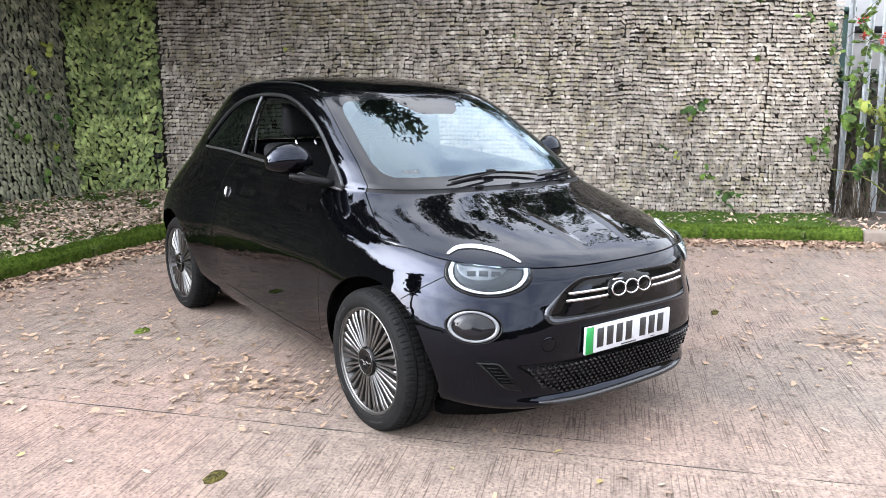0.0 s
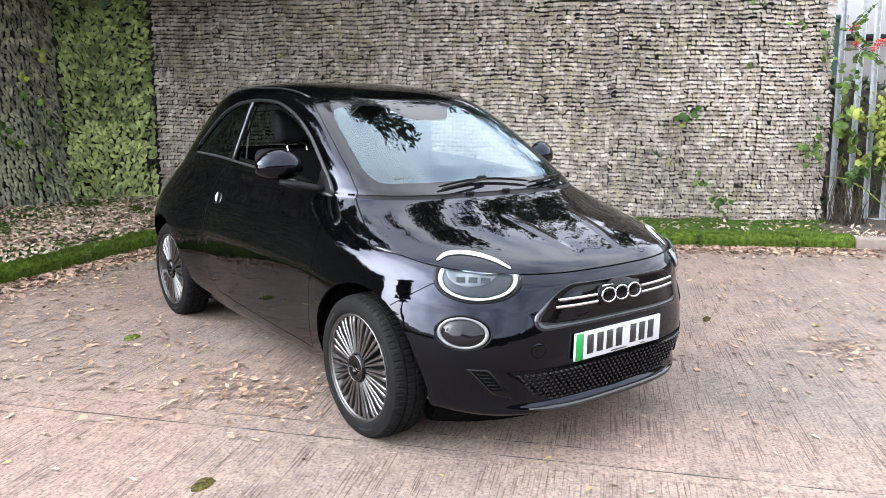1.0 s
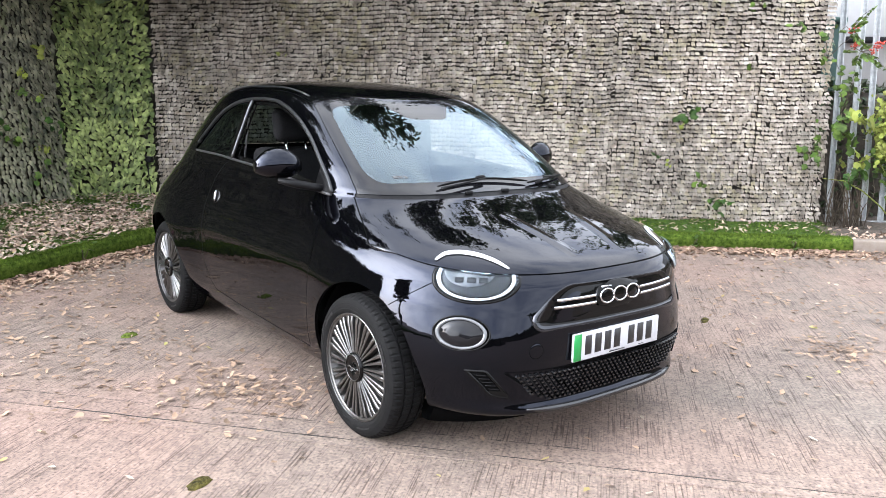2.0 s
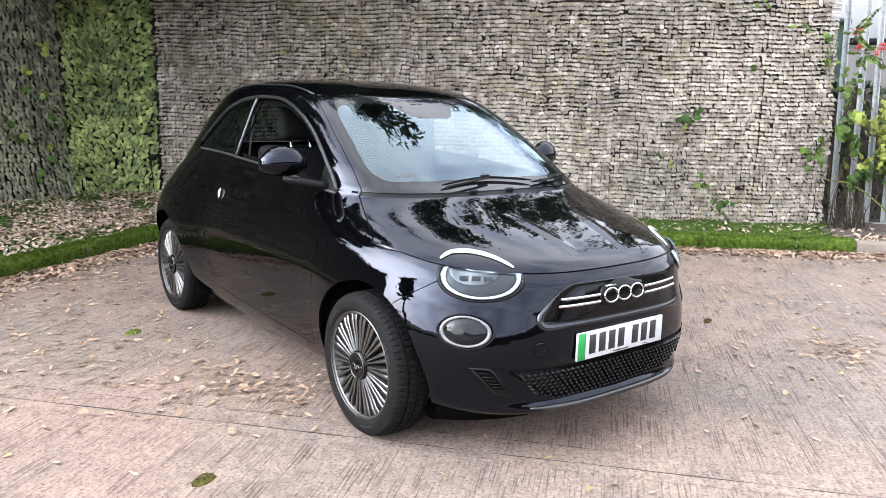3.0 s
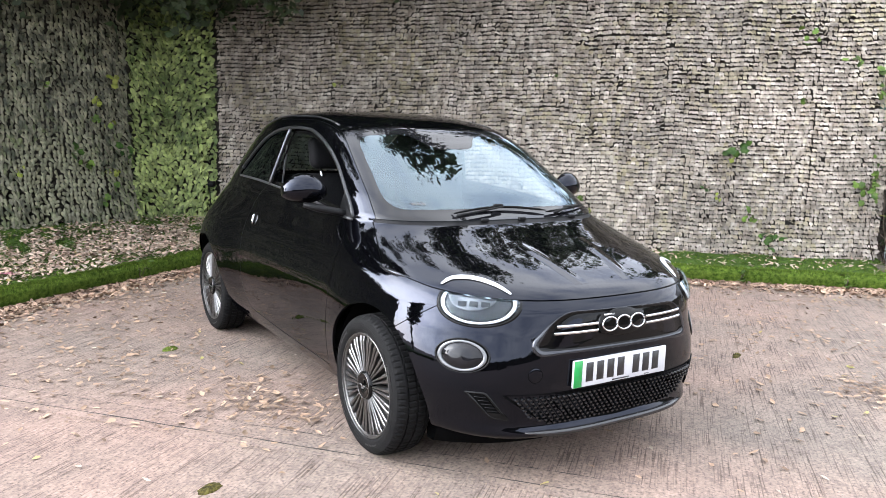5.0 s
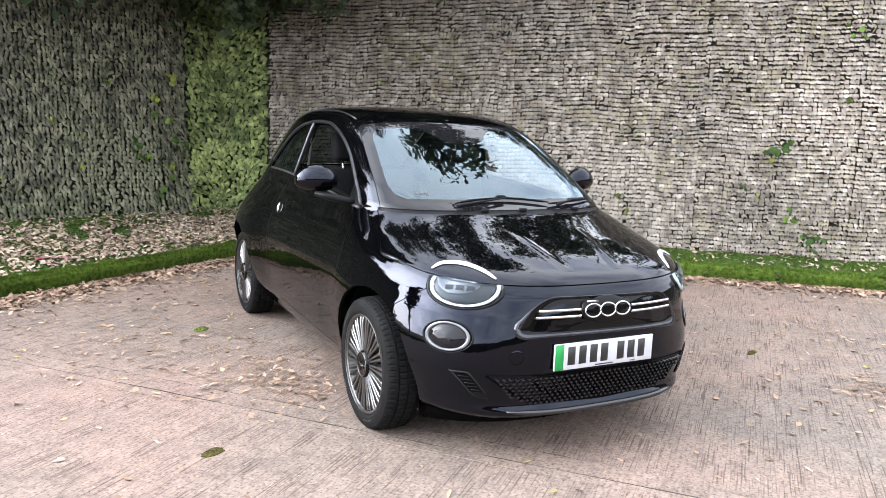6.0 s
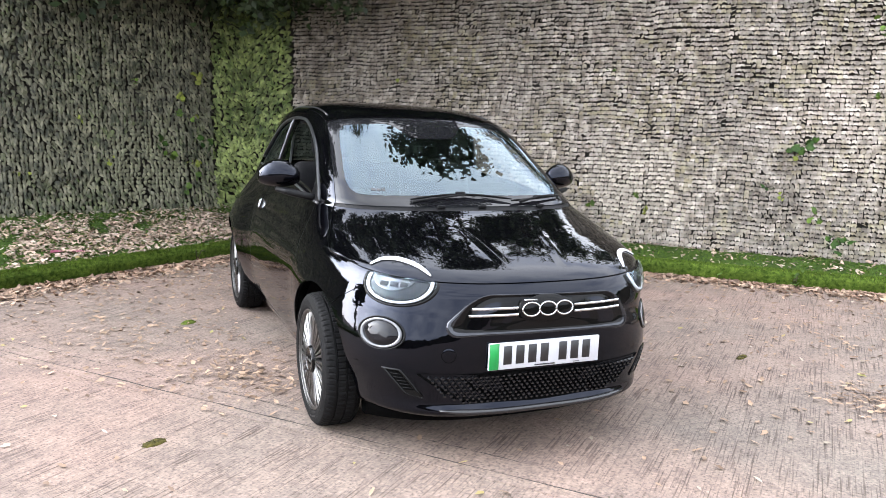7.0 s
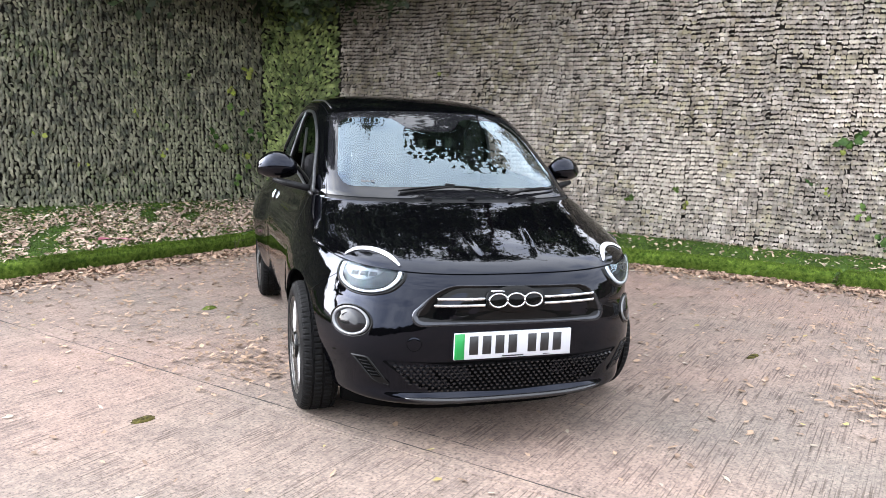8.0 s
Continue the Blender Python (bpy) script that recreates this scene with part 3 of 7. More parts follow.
def half(p):
    """Distance from the middle plane, as on the near half."""
    x, z = p[..., 0], np.clip(p[..., 2], C_Z[0], C_Z[-1])
    w = np.maximum(level_of(z)[2], 1e-4)
    return np.where(x > 0, x * w / (w + far_side(z)), -x)


def skin(p):
    """Below zero inside the car's form, above it outside."""
    p = np.asarray(p, float)
    x, y, z = np.abs(p[..., 0]), p[..., 1], np.clip(p[..., 2], C_Z[0], C_Z[-1])
    yf, yr, w, nf, nr, mf, mr = level_of(z)
    front = y < mf
    u = np.where(front, (mf - y) / np.maximum(mf - yf, 1e-4), np.maximum(y - mr, 0) / np.maximum(yr - mr, 1e-4))
    n = np.where(front, nf, nr)
    w = w + np.where(p[..., 0] > 0, far_side(z), 0)
    return ((x / np.maximum(w + flare(y, z), 1e-4)) ** n + np.abs(u) ** n) ** (1 / n) - 1 + np.maximum(p[..., 2] - C_Z[-1], 0) * 3


def slope(f, p, e=1e-4):
    p = np.asarray(p, float)
    g = np.zeros_like(p)
    for k in range(3):
        d = np.zeros(3)
        d[k] = e
        g[..., k] = (f(p + d) - f(p - d)) / (2 * e)
    return g


def skin_normal(p):
    g = slope(skin, p, 5e-4)
    return g / np.maximum(np.linalg.norm(g, axis=-1, keepdims=True), 1e-9)


def to_skin(p, steps=4):
    """Moves points onto the car's form along its normals."""
    p = np.array(p, float)
    for _ in range(steps):
        g = slope(skin, p)
        p = p - skin(p)[..., None] * g / np.maximum((g * g).sum(-1, keepdims=True), 1e-9)
    return p


def shoot(start, way, reach=2.0, steps=400):
    """Where rays first enter the car's form."""
    start, way = np.asarray(start, float), np.asarray(way, float)
    t = np.full(start.shape[:-1], np.nan)
    for k in range(steps):
        d = reach * k / steps
        hit = np.isnan(t) & (skin(start + way * d) < 0)
        t = np.where(hit, d, t)
    lo, hi = t - reach / steps, t
    for _ in range(25):
        mid = (lo + hi) / 2
        inside = skin(start + way * mid[..., None]) < 0
        lo, hi = np.where(inside, lo, mid), np.where(inside, mid, hi)
    return start + way * hi[..., None]


# ---- the car ----
M_WIND = glass("windscreen_glass", (0.46, 0.51, 0.53), 0.088)
M_FRIT = material("black_glass_border", (0.006, 0.006, 0.007), 0.03, 0, spec=0.25)
M_SIDEGLASS = glass("tinted_side_glass", (0.10, 0.13, 0.125), 0.05)
M_DRL = material("white_light_guide", (0.54, 0.55, 0.57), 0.2, 0, emit=0.07)
M_CHROME = material("bright_chrome", (0.561, 0.5685, 0.5834), 0.08, 1.0)
M_SATIN = material("satin_steel_trim", (0.075, 0.077, 0.080), 0.42, 1.0, (0.095, 0.097, 0.100), 40, 3)
M_RIMDARK = material("dark_grey_alloy", (0.08184, 0.0802, 0.07802), 0.36, 0.85, (0.1091, 0.1069, 0.1037), 60, 3)
M_RIMCUT = material("machined_alloy", (0.1212, 0.1183, 0.1155), 0.28, 1.0, (0.1501, 0.1472, 0.1443), 90, 3)
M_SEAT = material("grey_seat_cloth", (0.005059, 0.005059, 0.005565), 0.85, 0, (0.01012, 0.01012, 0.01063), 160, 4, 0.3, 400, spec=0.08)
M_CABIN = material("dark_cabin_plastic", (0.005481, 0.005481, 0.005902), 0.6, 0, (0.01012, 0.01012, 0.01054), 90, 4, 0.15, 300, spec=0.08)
M_LINING = material("pale_roof_lining", (0.1265, 0.1265, 0.1223), 0.9, 0, (0.1518, 0.1518, 0.1476), 80, 4)
M_PLATE = material("white_reflective_plate", (0.42, 0.425, 0.445), 0.35, 0)
M_PLATEGREEN = material("green_plate_band", (0.006999, 0.217, 0.04549), 0.35, 0)
M_INK = material("black_plate_ink", (0.012, 0.012, 0.013), 0.4, 0)
M_LENS = glass("headlamp_lens", (0.9, 0.93, 0.95), 0.02)

CAR = tagged(new("car"), label="glossy black compact three-door electric hatchback parked with its driver window open", category="car")
CAR.location = (0.012, 0, 0)
# the body leans a little on its springs
BODY_LEAN = Matrix.Translation((-0.8, 0, 0.3)) @ Matrix.Rotation(radians(0.5), 4, "Y") @ Matrix.Translation((0.8, 0, -0.3))


def skin_mesh(name, verts, faces, normals, mat, keep=None):
    """A mesh of the skin that keeps the form's own normals."""
    used = np.unique(np.asarray(faces))
    back = np.full(len(verts), -1)
    back[used] = np.arange(len(used))
    me = bpy.data.meshes.new(name)
    me.from_pydata([tuple(p) for p in verts[used]], [], [tuple(int(i) for i in q) for q in back[np.asarray(faces)]])
    me.materials.append(mat)
    me.polygons.foreach_set("use_smooth", [True] * len(me.polygons))
    me.update()
    me.normals_split_custom_set_from_vertices([tuple(n) for n in normals[used]])
    return me


def car_part(name, me, label="", parent=None):
    ob = new(name, me)
    ob.parent = parent or CAR
    if parent is None:
        ob.matrix_local = BODY_LEAN
    return tagged(ob, label=label)


# the grid of the skin: levels up the body, columns round it
def skin_grid(levels=250, nf=150, nm=64, nr=70):
    s = np.linspace(0, S_END, levels) ** 1.0
    q = np.linspace(0, S_END, 6000)
    z, yf, yr, w, n_f, n_r, mf, mr = [np.interp(s, q, S_TABLE[k]) for k in ("z", "yf", "yr", "w", "nf", "nr", "mf", "mr")]
    th = np.linspace(0, math.pi / 2, 900)

    def cap(n, reach, width, count):
        a = np.sin(th) ** (2 / n) * width
        b = np.cos(th) ** (2 / n) * reach
        d = np.concatenate([[0], np.cumsum(np.hypot(np.diff(a), np.diff(b)))])
        k = np.linspace(0, d[-1], count)
        return np.interp(k, d, a), np.interp(k, d, b)

    rows = []
    for i in range(levels):
        a, b = cap(n_f[i], mf[i] - yf[i], w[i], nf)
        c, e = cap(n_r[i], yr[i] - mr[i], w[i], nr)
        x = np.concatenate([a, np.full(nm, w[i]), c[::-1]])
        y = np.concatenate([mf[i] - b, np.linspace(mf[i], mr[i], nm + 2)[1:-1], mr[i] + e[::-1]])
        x = x * (w[i] + flare(y, np.full_like(y, z[i]))) / w[i]
        rows.append(np.stack([-x, y, np.full_like(x, z[i])], -1))
    half = np.array(rows)
    other = half[:, ::-1].copy()
    other[..., 0] *= -1
    wide = np.interp(other[..., 2], z, w)
    other[..., 0] *= 1 + far_side(other[..., 2]) / (wide + flare(other[..., 1], other[..., 2]))
    return np.concatenate([half, other[:, 1:-1]], 1)


G = skin_grid()
GL, GC = G.shape[:2]
GV = G.reshape(-1, 3)
ii, jj = np.meshgrid(np.arange(GL - 1), np.arange(GC), indexing="ij")
kk = (jj + 1) % GC
GF = np.stack([ii * GC + jj, (ii + 1) * GC + jj, (ii + 1) * GC + kk, ii * GC + kk], -1).reshape(-1, 4)
FC = GV[GF].mean(1)


def curve(xs, ys):
    return lambda q: pchip(xs, ys, np.clip(q, xs[0], xs[-1]))


# outlines of the panels; each is below zero inside its panel
_bonnet_edge = curve([0, 0.2, 0.43, 0.56, 0.66, 0.71, 0.74, 0.8], [0.752, 0.753, 0.757, 0.763, 0.776, 0.80, 0.822, 0.86])
_bonnet_side = curve([-2.0, -1.3, -1.18, -1.05, -0.95, -0.88], [0.9, 0.80, 0.745, 0.695, 0.66, 0.637])
_screen_side = curve([0.94, 1.0, 1.1, 1.2, 1.3, 1.38, 1.45], [0.637, 0.626, 0.603, 0.575, 0.545, 0.515, 0.48])
_screen_top = curve([0, 0.3, 0.45, 0.52, 0.6], [1.41, 1.403, 1.39, 1.374, 1.35])
_day_top = curve([-0.90, -0.762, -0.715, -0.523, -0.40, -0.251, -0.1, 0.048, 0.25, 0.482, 0.64, 0.766, 0.9, 1.0, 1.05, 1.2], [0.82, 0.962, 1.008, 1.149, 1.226, 1.30, 1.352, 1.381, 1.388, 1.371, 1.333, 1.274, 1.18, 1.10, 1.05, 0.86])
_day_foot = curve([-0.8, -0.2, 0.4, 0.65, 1.1], [0.962, 1.018, 1.049, 1.06, 1.066])
_door_front = curve([0.2, 0.27, 0.5, 0.7, 0.85, 0.97, 1.05], [-0.69, -0.70, -0.745, -0.775, -0.76, -0.705, -0.66])
_door_rear = curve([0.25, 0.30, 0.37, 0.48, 0.7, 0.92, 1.0, 1.05, 1.1], [0.36, 0.43, 0.495, 0.535, 0.545, 0.55, 0.505, 0.42, 0.38])
_door_foot = curve([-0.8, -0.6, 0.0, 0.45, 0.6], [0.255, 0.258, 0.275, 0.30, 0.31])


def f_arch(p):
    r = np.hypot(np.abs(p[..., 1]) - WHEEL_Y - np.where(p[..., 1] > 0, 0.008, -0.006), p[..., 2] - WHEEL_Z) - np.where(p[..., 1] > 0, ARCH_R, ARCH_R - 0.004)
    return np.maximum(r, 0.45 - np.abs(p[..., 0]))


def f_screen(p):
    x = half(p)
    return np.maximum.reduce([0.985 - p[..., 2], p[..., 2] - _screen_top(x), x - _screen_side(p[..., 2]), p[..., 1] - 0.0])


def f_day(p):
    return np.maximum.reduce([p[..., 2] - _day_top(p[..., 1]), _day_foot(p[..., 1]) - p[..., 2], 0.3 - half(p)])


def f_back(p):
    x = half(p)
    return np.maximum.reduce([x - 0.50, 1.06 - p[..., 2], p[..., 2] - 1.36, 0.9 - p[..., 1]])


def f_bonnet(p):
    x = half(p)
    return np.maximum.reduce([_bonnet_edge(x) - p[..., 2], x - _bonnet_side(p[..., 1]), p[..., 2] - 0.972, p[..., 1] + 0.8])


def f_cowl(p):
    x = half(p)
    return np.maximum.reduce([0.972 - p[..., 2], p[..., 2] - 0.985, x - 0.632, p[..., 1] + 0.7])


def f_door(p):
    y, z = p[..., 1], p[..., 2]
    return np.maximum.reduce([_door_front(z) - y, y - _door_rear(z), _door_foot(y) - z, z - _day_foot(y)])


def f_bumper(p):
    x = half(p)
    return np.maximum.reduce([(p[..., 2] - 0.608) + 0.69 * (p[..., 1] + 1.356), p[..., 1] + 1.161, p[..., 2] - _bonnet_edge(x)])


def f_roof(p):
    x = half(p)
    return np.maximum.reduce([_screen_top(x) + 0.004 - p[..., 2], x - 0.525, p[..., 1] - 1.08])


def f_tail(p):
    return np.maximum.reduce([half(p) - 0.56, 0.60 - p[..., 2], 1.08 - p[..., 1]])


PANELS = [("arch", f_arch), ("day", f_day), ("screen", f_screen), ("back", f_back), ("cowl", f_cowl), ("bonnet", f_bonnet), ("door", f_door), ("bumper", f_bumper), ("roof", f_roof), ("tail", f_tail)]
owner = np.full(len(GF), len(PANELS))
for k in range(len(PANELS) - 1, -1, -1):
    owner[PANELS[k][1](FC) < 0] = k
GN = skin_normal(GV)
GN[:GC] = np.where(np.isfinite(GN[:GC]), GN[:GC], 0)
GN[-GC:] = (0, 0, 1)


def settle(verts, mask, f, gap):
    """Slides the marked vertices along the skin until they lie on f = -gap."""
    p = verts[mask].copy()
    for _ in range(6):
        g = slope(f, p, 3e-4)
        n = skin_normal(p)
        g = g - n * (g * n).sum(-1, keepdims=True)
        step = (f(p) + gap)[:, None] * g / np.maximum((g * g).sum(-1, keepdims=True), 0.05)
        ln = np.linalg.norm(step, axis=-1, keepdims=True)
        p = p - step * np.minimum(1, 0.012 / np.maximum(ln, 1e-9))
        p = to_skin(p, 2)
    verts[mask] = p


# vertices on an outline between two panels, and the panel whose outline it is
first = np.full(len(GV), 99)
last = np.full(len(GV), -1)
np.minimum.at(first, GF.ravel(), np.repeat(owner, 4))
np.maximum.at(last, GF.ravel(), np.repeat(owner, 4))
on_line = first != last


def panel(keys, gap, offset=0.0):
    """Vertices, faces and normals of the panels named."""
    ids = [k for k, (n, _) in enumerate(PANELS + [("wing", None)]) if n in keys]
    faces = GF[np.isin(owner, ids)]
    verts = GV.copy()
    mine = np.zeros(len(GV), bool)
    mine[np.unique(faces)] = True
    for k, (n, f) in enumerate(PANELS):
        at = mine & on_line & (first == k)
        if at.any():
            if k in ids:
                inner = at & ~np.isin(last, ids)
                if inner.any():
                    settle(verts, inner, f, gap)
            else:
                settle(verts, at, lambda p, f=f: -f(p), gap if n not in ("arch", "day", "screen", "back") else 0.0)
    normals = skin_normal(verts)
    top = verts[:, 2] > C_Z[-1] - 0.0008
    normals[top] = (0, 0, 1)
    if offset:
        verts = verts + normals * offset
    return verts, faces, normals


GAP = 0.0022
car_part("wing", skin_mesh("wing", *panel(["wing"], GAP), M_PAINT), "glossy black painted wings and sills")
car_part("bonnet", skin_mesh("bonnet", *panel(["bonnet"], GAP), M_PAINT), "glossy black bonnet reflecting sky and branches")
car_part("bumper", skin_mesh("bumper", *panel(["bumper"], GAP), M_PAINT), "glossy black front bumper")
car_part("roof", skin_mesh("roof", *panel(["roof"], 0.001), M_PAINT), "glossy black roof")
car_part("tailgate", skin_mesh("tailgate", *panel(["tail"], GAP), M_PAINT), "glossy black tailgate")
car_part("cowl", skin_mesh("cowl", *panel(["cowl"], 0.0, -0.004), M_DARK), "black plastic scuttle panel below the windscreen")
dv, df, dn = panel(["door"], GAP)
right = dv[df].mean(1)[:, 0] < 0
car_part("door", skin_mesh("door", dv, df[right], dn, M_PAINT), "glossy black door with its window lowered")
car_part("door", skin_mesh("door", dv, df[~right], dn, M_PAINT), "glossy black door")

# an inner lining shows dark in the gaps and gives the panels depth
iv, jf, jn = panel(["wing", "bonnet", "bumper", "roof", "tail", "cowl", "door"], 0.0, -0.014)
under = skin_mesh("inner_shell", iv, jf, jn, M_DARK)
car_part("inner_shell", under, "dark inner body shell")

# glass
sv, sf, sn = panel(["screen"], 0.002)
sc = sv[sf].mean(1)


def f_clear(p):
    x = half(p)
    top = _screen_top(x) - 0.035 - 0.075 * np.exp(-((x - 0.03) / 0.14) ** 4)
    a, b, c = 1.032 - p[..., 2], x - _screen_side(p[..., 2]) + 0.045, p[..., 2] - top
    low = np.hypot(np.maximum(a + 0.07, 0), np.maximum(b + 0.07, 0)) - 0.07
    high = np.hypot(np.maximum(c + 0.04, 0), np.maximum(b + 0.04, 0)) - 0.04
    return np.maximum.reduce([a, b, c, low, high])


clear = f_clear(sc) < 0
edge = np.zeros(len(sv), bool)
both = np.intersect1d(np.unique(sf[clear]), np.unique(sf[~clear]))
edge[both] = True
settle(sv, edge, f_clear, 0.0)
sn = skin_normal(sv)
WINDSCREEN = car_part("windscreen", skin_mesh("windscreen", sv, sf[clear], sn, M_WIND), "clear windscreen full of sky reflections")
car_part("black_border", skin_mesh("black_border", sv, sf[~clear], sn, M_FRIT), "black border of the glass", WINDSCREEN)
gv, gf, gn = panel(["day"], 0.0, -0.008)
gc = gv[gf].mean(1)
b_line = 0.455 - (gc[:, 2] - 1.05) * 0.25
pillar = (gc[:, 1] < b_line + 0.03) & (gc[:, 1] > b_line - 0.06)
quarter = gc[:, 1] >= b_line + 0.03


def f_open(p):
    return np.maximum(f_day(p) + 0.028, p[..., 1] - (0.37 - (p[..., 2] - 1.05) * 0.25))


rim = (~quarter) & (~pillar) & (f_open(gc) > 0)
empty = (~quarter) & (~pillar) & (~rim)
fv = panel(["day"], 0.0)[0]
line = np.zeros(len(fv), bool)
line[np.intersect1d(np.unique(gf[rim]), np.unique(gf[empty]))] = True
settle(fv, line, f_open, 0.0)
fv = fv - skin_normal(fv) * 0.02
for side in (-1, 1):
    me = skin_mesh("quarter_window", gv, gf[quarter & (gc[:, 0] * side > 0)], gn, M_SIDEGLASS)
    car_part("quarter_window", me, "dark tinted fixed rear side window")
    me = skin_mesh("door_pillar", gv, gf[pillar & (gc[:, 0] * side > 0)], gn, M_GLOSSBLACK)
    car_part("door_pillar", me, "gloss black pillar between the side windows")
    me = skin_mesh("window_frame", fv, gf[rim & (gc[:, 0] * side > 0)], gn, M_GLOSSBLACK)
    car_part("window_frame", me, "black inner frame of the open door window")
# the far door's window is lowered as well
bv, bf, bn = panel(["back"], 0.002)
car_part("rear_window", skin_mesh("rear_window", bv, bf, bn, M_SIDEGLASS), "tinted rear window")


def face_on(pts, off=0.0):
    """Points of the nose above the given (x, z), lifted off the skin by off."""
    q = np.array([(x, -2.4, z) for x, z in pts], float)
    p = shoot(q, np.tile((0.0, 1.0, 0.0), (len(q), 1)), 1.9, 300)
    n = skin_normal(p)
    o = np.asarray(off, float)
    return p + n * (o[:, None] if o.ndim else o)


def beside(pts, side=-1, off=0.0):
    """Points of the flank at the given (y, z)."""
    q = np.array([(side * 1.2, y, z) for y, z in pts], float)
    p = shoot(q, np.tile((-side * 1.0, 0.0, 0.0), (len(q), 1)), 1.0, 200)
    return p + skin_normal(p) * off


class Spot:
    """A frame on the skin: u runs level, v runs up, and points are dropped onto the skin."""

    def __init__(self, near):
        self.c = to_skin(np.array([near], float), 8)[0]
        self.n = skin_normal(self.c[None])[0]
        u = np.cross(self.n, (0, 0, 1))
        self.u = u / np.linalg.norm(u) * (-1 if self.c[0] > 0 else 1)
        self.v = np.cross(self.u, self.n)
        if self.v[2] < 0:
            self.v = -self.v

    def at(self, uv, off=0.0):
        uv = np.asarray(uv, float)
        start = self.c + self.n * 0.12 + uv[:, :1] * self.u + uv[:, 1:] * self.v
        p = shoot(start, np.tile(-self.n, (len(uv), 1)), 0.4, 120)
        o = np.asarray(off, float)
        return p + skin_normal(p) * (o[:, None] if o.ndim else o)

    def under(self, uv, off, line):
        """As at(), but kept below a line across the skin."""
        uv = np.array(uv, float)
        for _ in range(14):
            p = self.at(uv)
            uv[:, 1] -= np.maximum(p[:, 2] - line(np.abs(p[:, 0])), 0) * 1.1
        return self.at(uv, off)

    def ring(self, shape, profile, closed=True, line=None):
        """A band that follows shape(angle list, scale): profile is a list of (scale, lift)."""
        rows = []
        for k, lift in profile:
            rows.append([tuple(p) for p in (self.at(shape(k), lift) if line is None else self.under(shape(k), lift, line))])
        return sheet(rows, wrap=closed)


def outline_sheet(outer_pts, rings, place):
    """Concentric rings of an outline in the plane, dropped onto the nose: rings are (scale, lift)."""
    c = np.mean(outer_pts, 0)
    rows = [[tuple(p) for p in place([tuple(c + (np.array(q) - c) * k) for q in outer_pts], lift)] for k, lift in rings]
    v, f = sheet(rows, wrap=True)
    n = len(outer_pts)
    f.append(tuple(range((len(rings) - 1) * n, len(rings) * n)))
    return v, f


def smooth_outline(corners, rounds, steps=8):
    """A closed outline with rounded corners."""
    out = []
    n = len(corners)
    for i in range(n):
        a, b, c = np.array(corners[i - 1], float), np.array(corners[i], float), np.array(corners[(i + 1) % n], float)
        r = rounds[i]
        p = b + (a - b) / np.linalg.norm(a - b) * r
        q = b + (c - b) / np.linalg.norm(c - b) * r
        for k in range(steps + 1):
            t = k / steps
            out.append(tuple((1 - t) ** 2 * p + 2 * t * (1 - t) * b + t * t * q))
    return out


def dense(outline, step):
    out = []
    for a, b in zip(outline, outline[1:] + outline[:1]):
        d = math.hypot(b[0] - a[0], b[1] - a[1])
        n = max(1, int(d / step))
        out += [(a[0] + (b[0] - a[0]) * k / n, a[1] + (b[1] - a[1]) * k / n) for k in range(n)]
    return out


def both_ways(v, f, follow=True):
    """The mirror image across the car, on the far half's form."""
    p = np.array([tuple(q) for q in v], float)
    p[:, 0] *= -1
    if follow:
        w = level_of(np.clip(p[:, 2], C_Z[0], C_Z[-1]))[2]
        p[:, 0] *= 1 + far_side(p[:, 2]) / np.maximum(w, 0.1)
    return [tuple(q) for q in p], [q[::-1] for q in f]


def pair(name, v, f, mat, label="", parents=(None, None), follow=True):
    a = car_part(name, mesh_of(name, v, f, mat), label, parents[0])
    v2, f2 = both_ways(v, f, follow)
    b = car_part(name, mesh_of(name, v2, f2, mat), label, parents[1])
    return a, b


# ---- headlamps ----
LAMP = Spot((-0.552, -1.625, 0.735))


LAMP_LINE = lambda x: _bonnet_edge(x) - 0.006


def lamp_edge(k, a=0.160, down=0.094, n=96, start=0, end=360):
    """The lamp's outline: an ellipse, cut off above by the bonnet's edge."""
    return np.array([(a * k * math.cos(t), (down if math.sin(t) < 0 else 0.11) * k * math.sin(t)) for t in np.radians(np.linspace(start, end, n, endpoint=end - start < 360))])


v, f = LAMP.ring(lamp_edge, [(1.07, -0.003), (1.06, 0.004), (1.0, 0.006), (0.985, 0.004), (0.9, 0.001), (0.5, 0.0), (0.02, 0.0)], line=LAMP_LINE)
HEADLAMPS = pair("headlight", v, f, M_GLOSSBLACK, "round headlamp cut off by the bonnet edge, white light ring below")
v, f = LAMP.ring(lambda k: lamp_edge(k, n=70, start=162, end=378), [(0.93, 0.003), (0.93, 0.009), (0.845, 0.009), (0.845, 0.003)], closed=False, line=LAMP_LINE)
pair("light_ring", v, f, M_DRL, "white glowing lower light ring", HEADLAMPS)
M_REFLECTOR = material("lamp_reflector", (0.045, 0.046, 0.050), 0.14, 0.9, (0.12, 0.122, 0.127), 14, 4, 0.08, 12)
M_LAMPDARK = material("lamp_housing", (0.012, 0.012, 0.013), 0.35, 0, (0.028, 0.028, 0.030), 30, 4, spec=0.07)
v, f = LAMP.ring(lambda k: lamp_edge(k, 0.128, 0.074), [(1.0, 0.003), (0.96, 0.005), (0.5, 0.003), (0.02, 0.002)], line=lambda x: _bonnet_edge(x) - 0.009)
pair("housing", v, f, M_LAMPDARK, "dark grey lamp housing", HEADLAMPS)


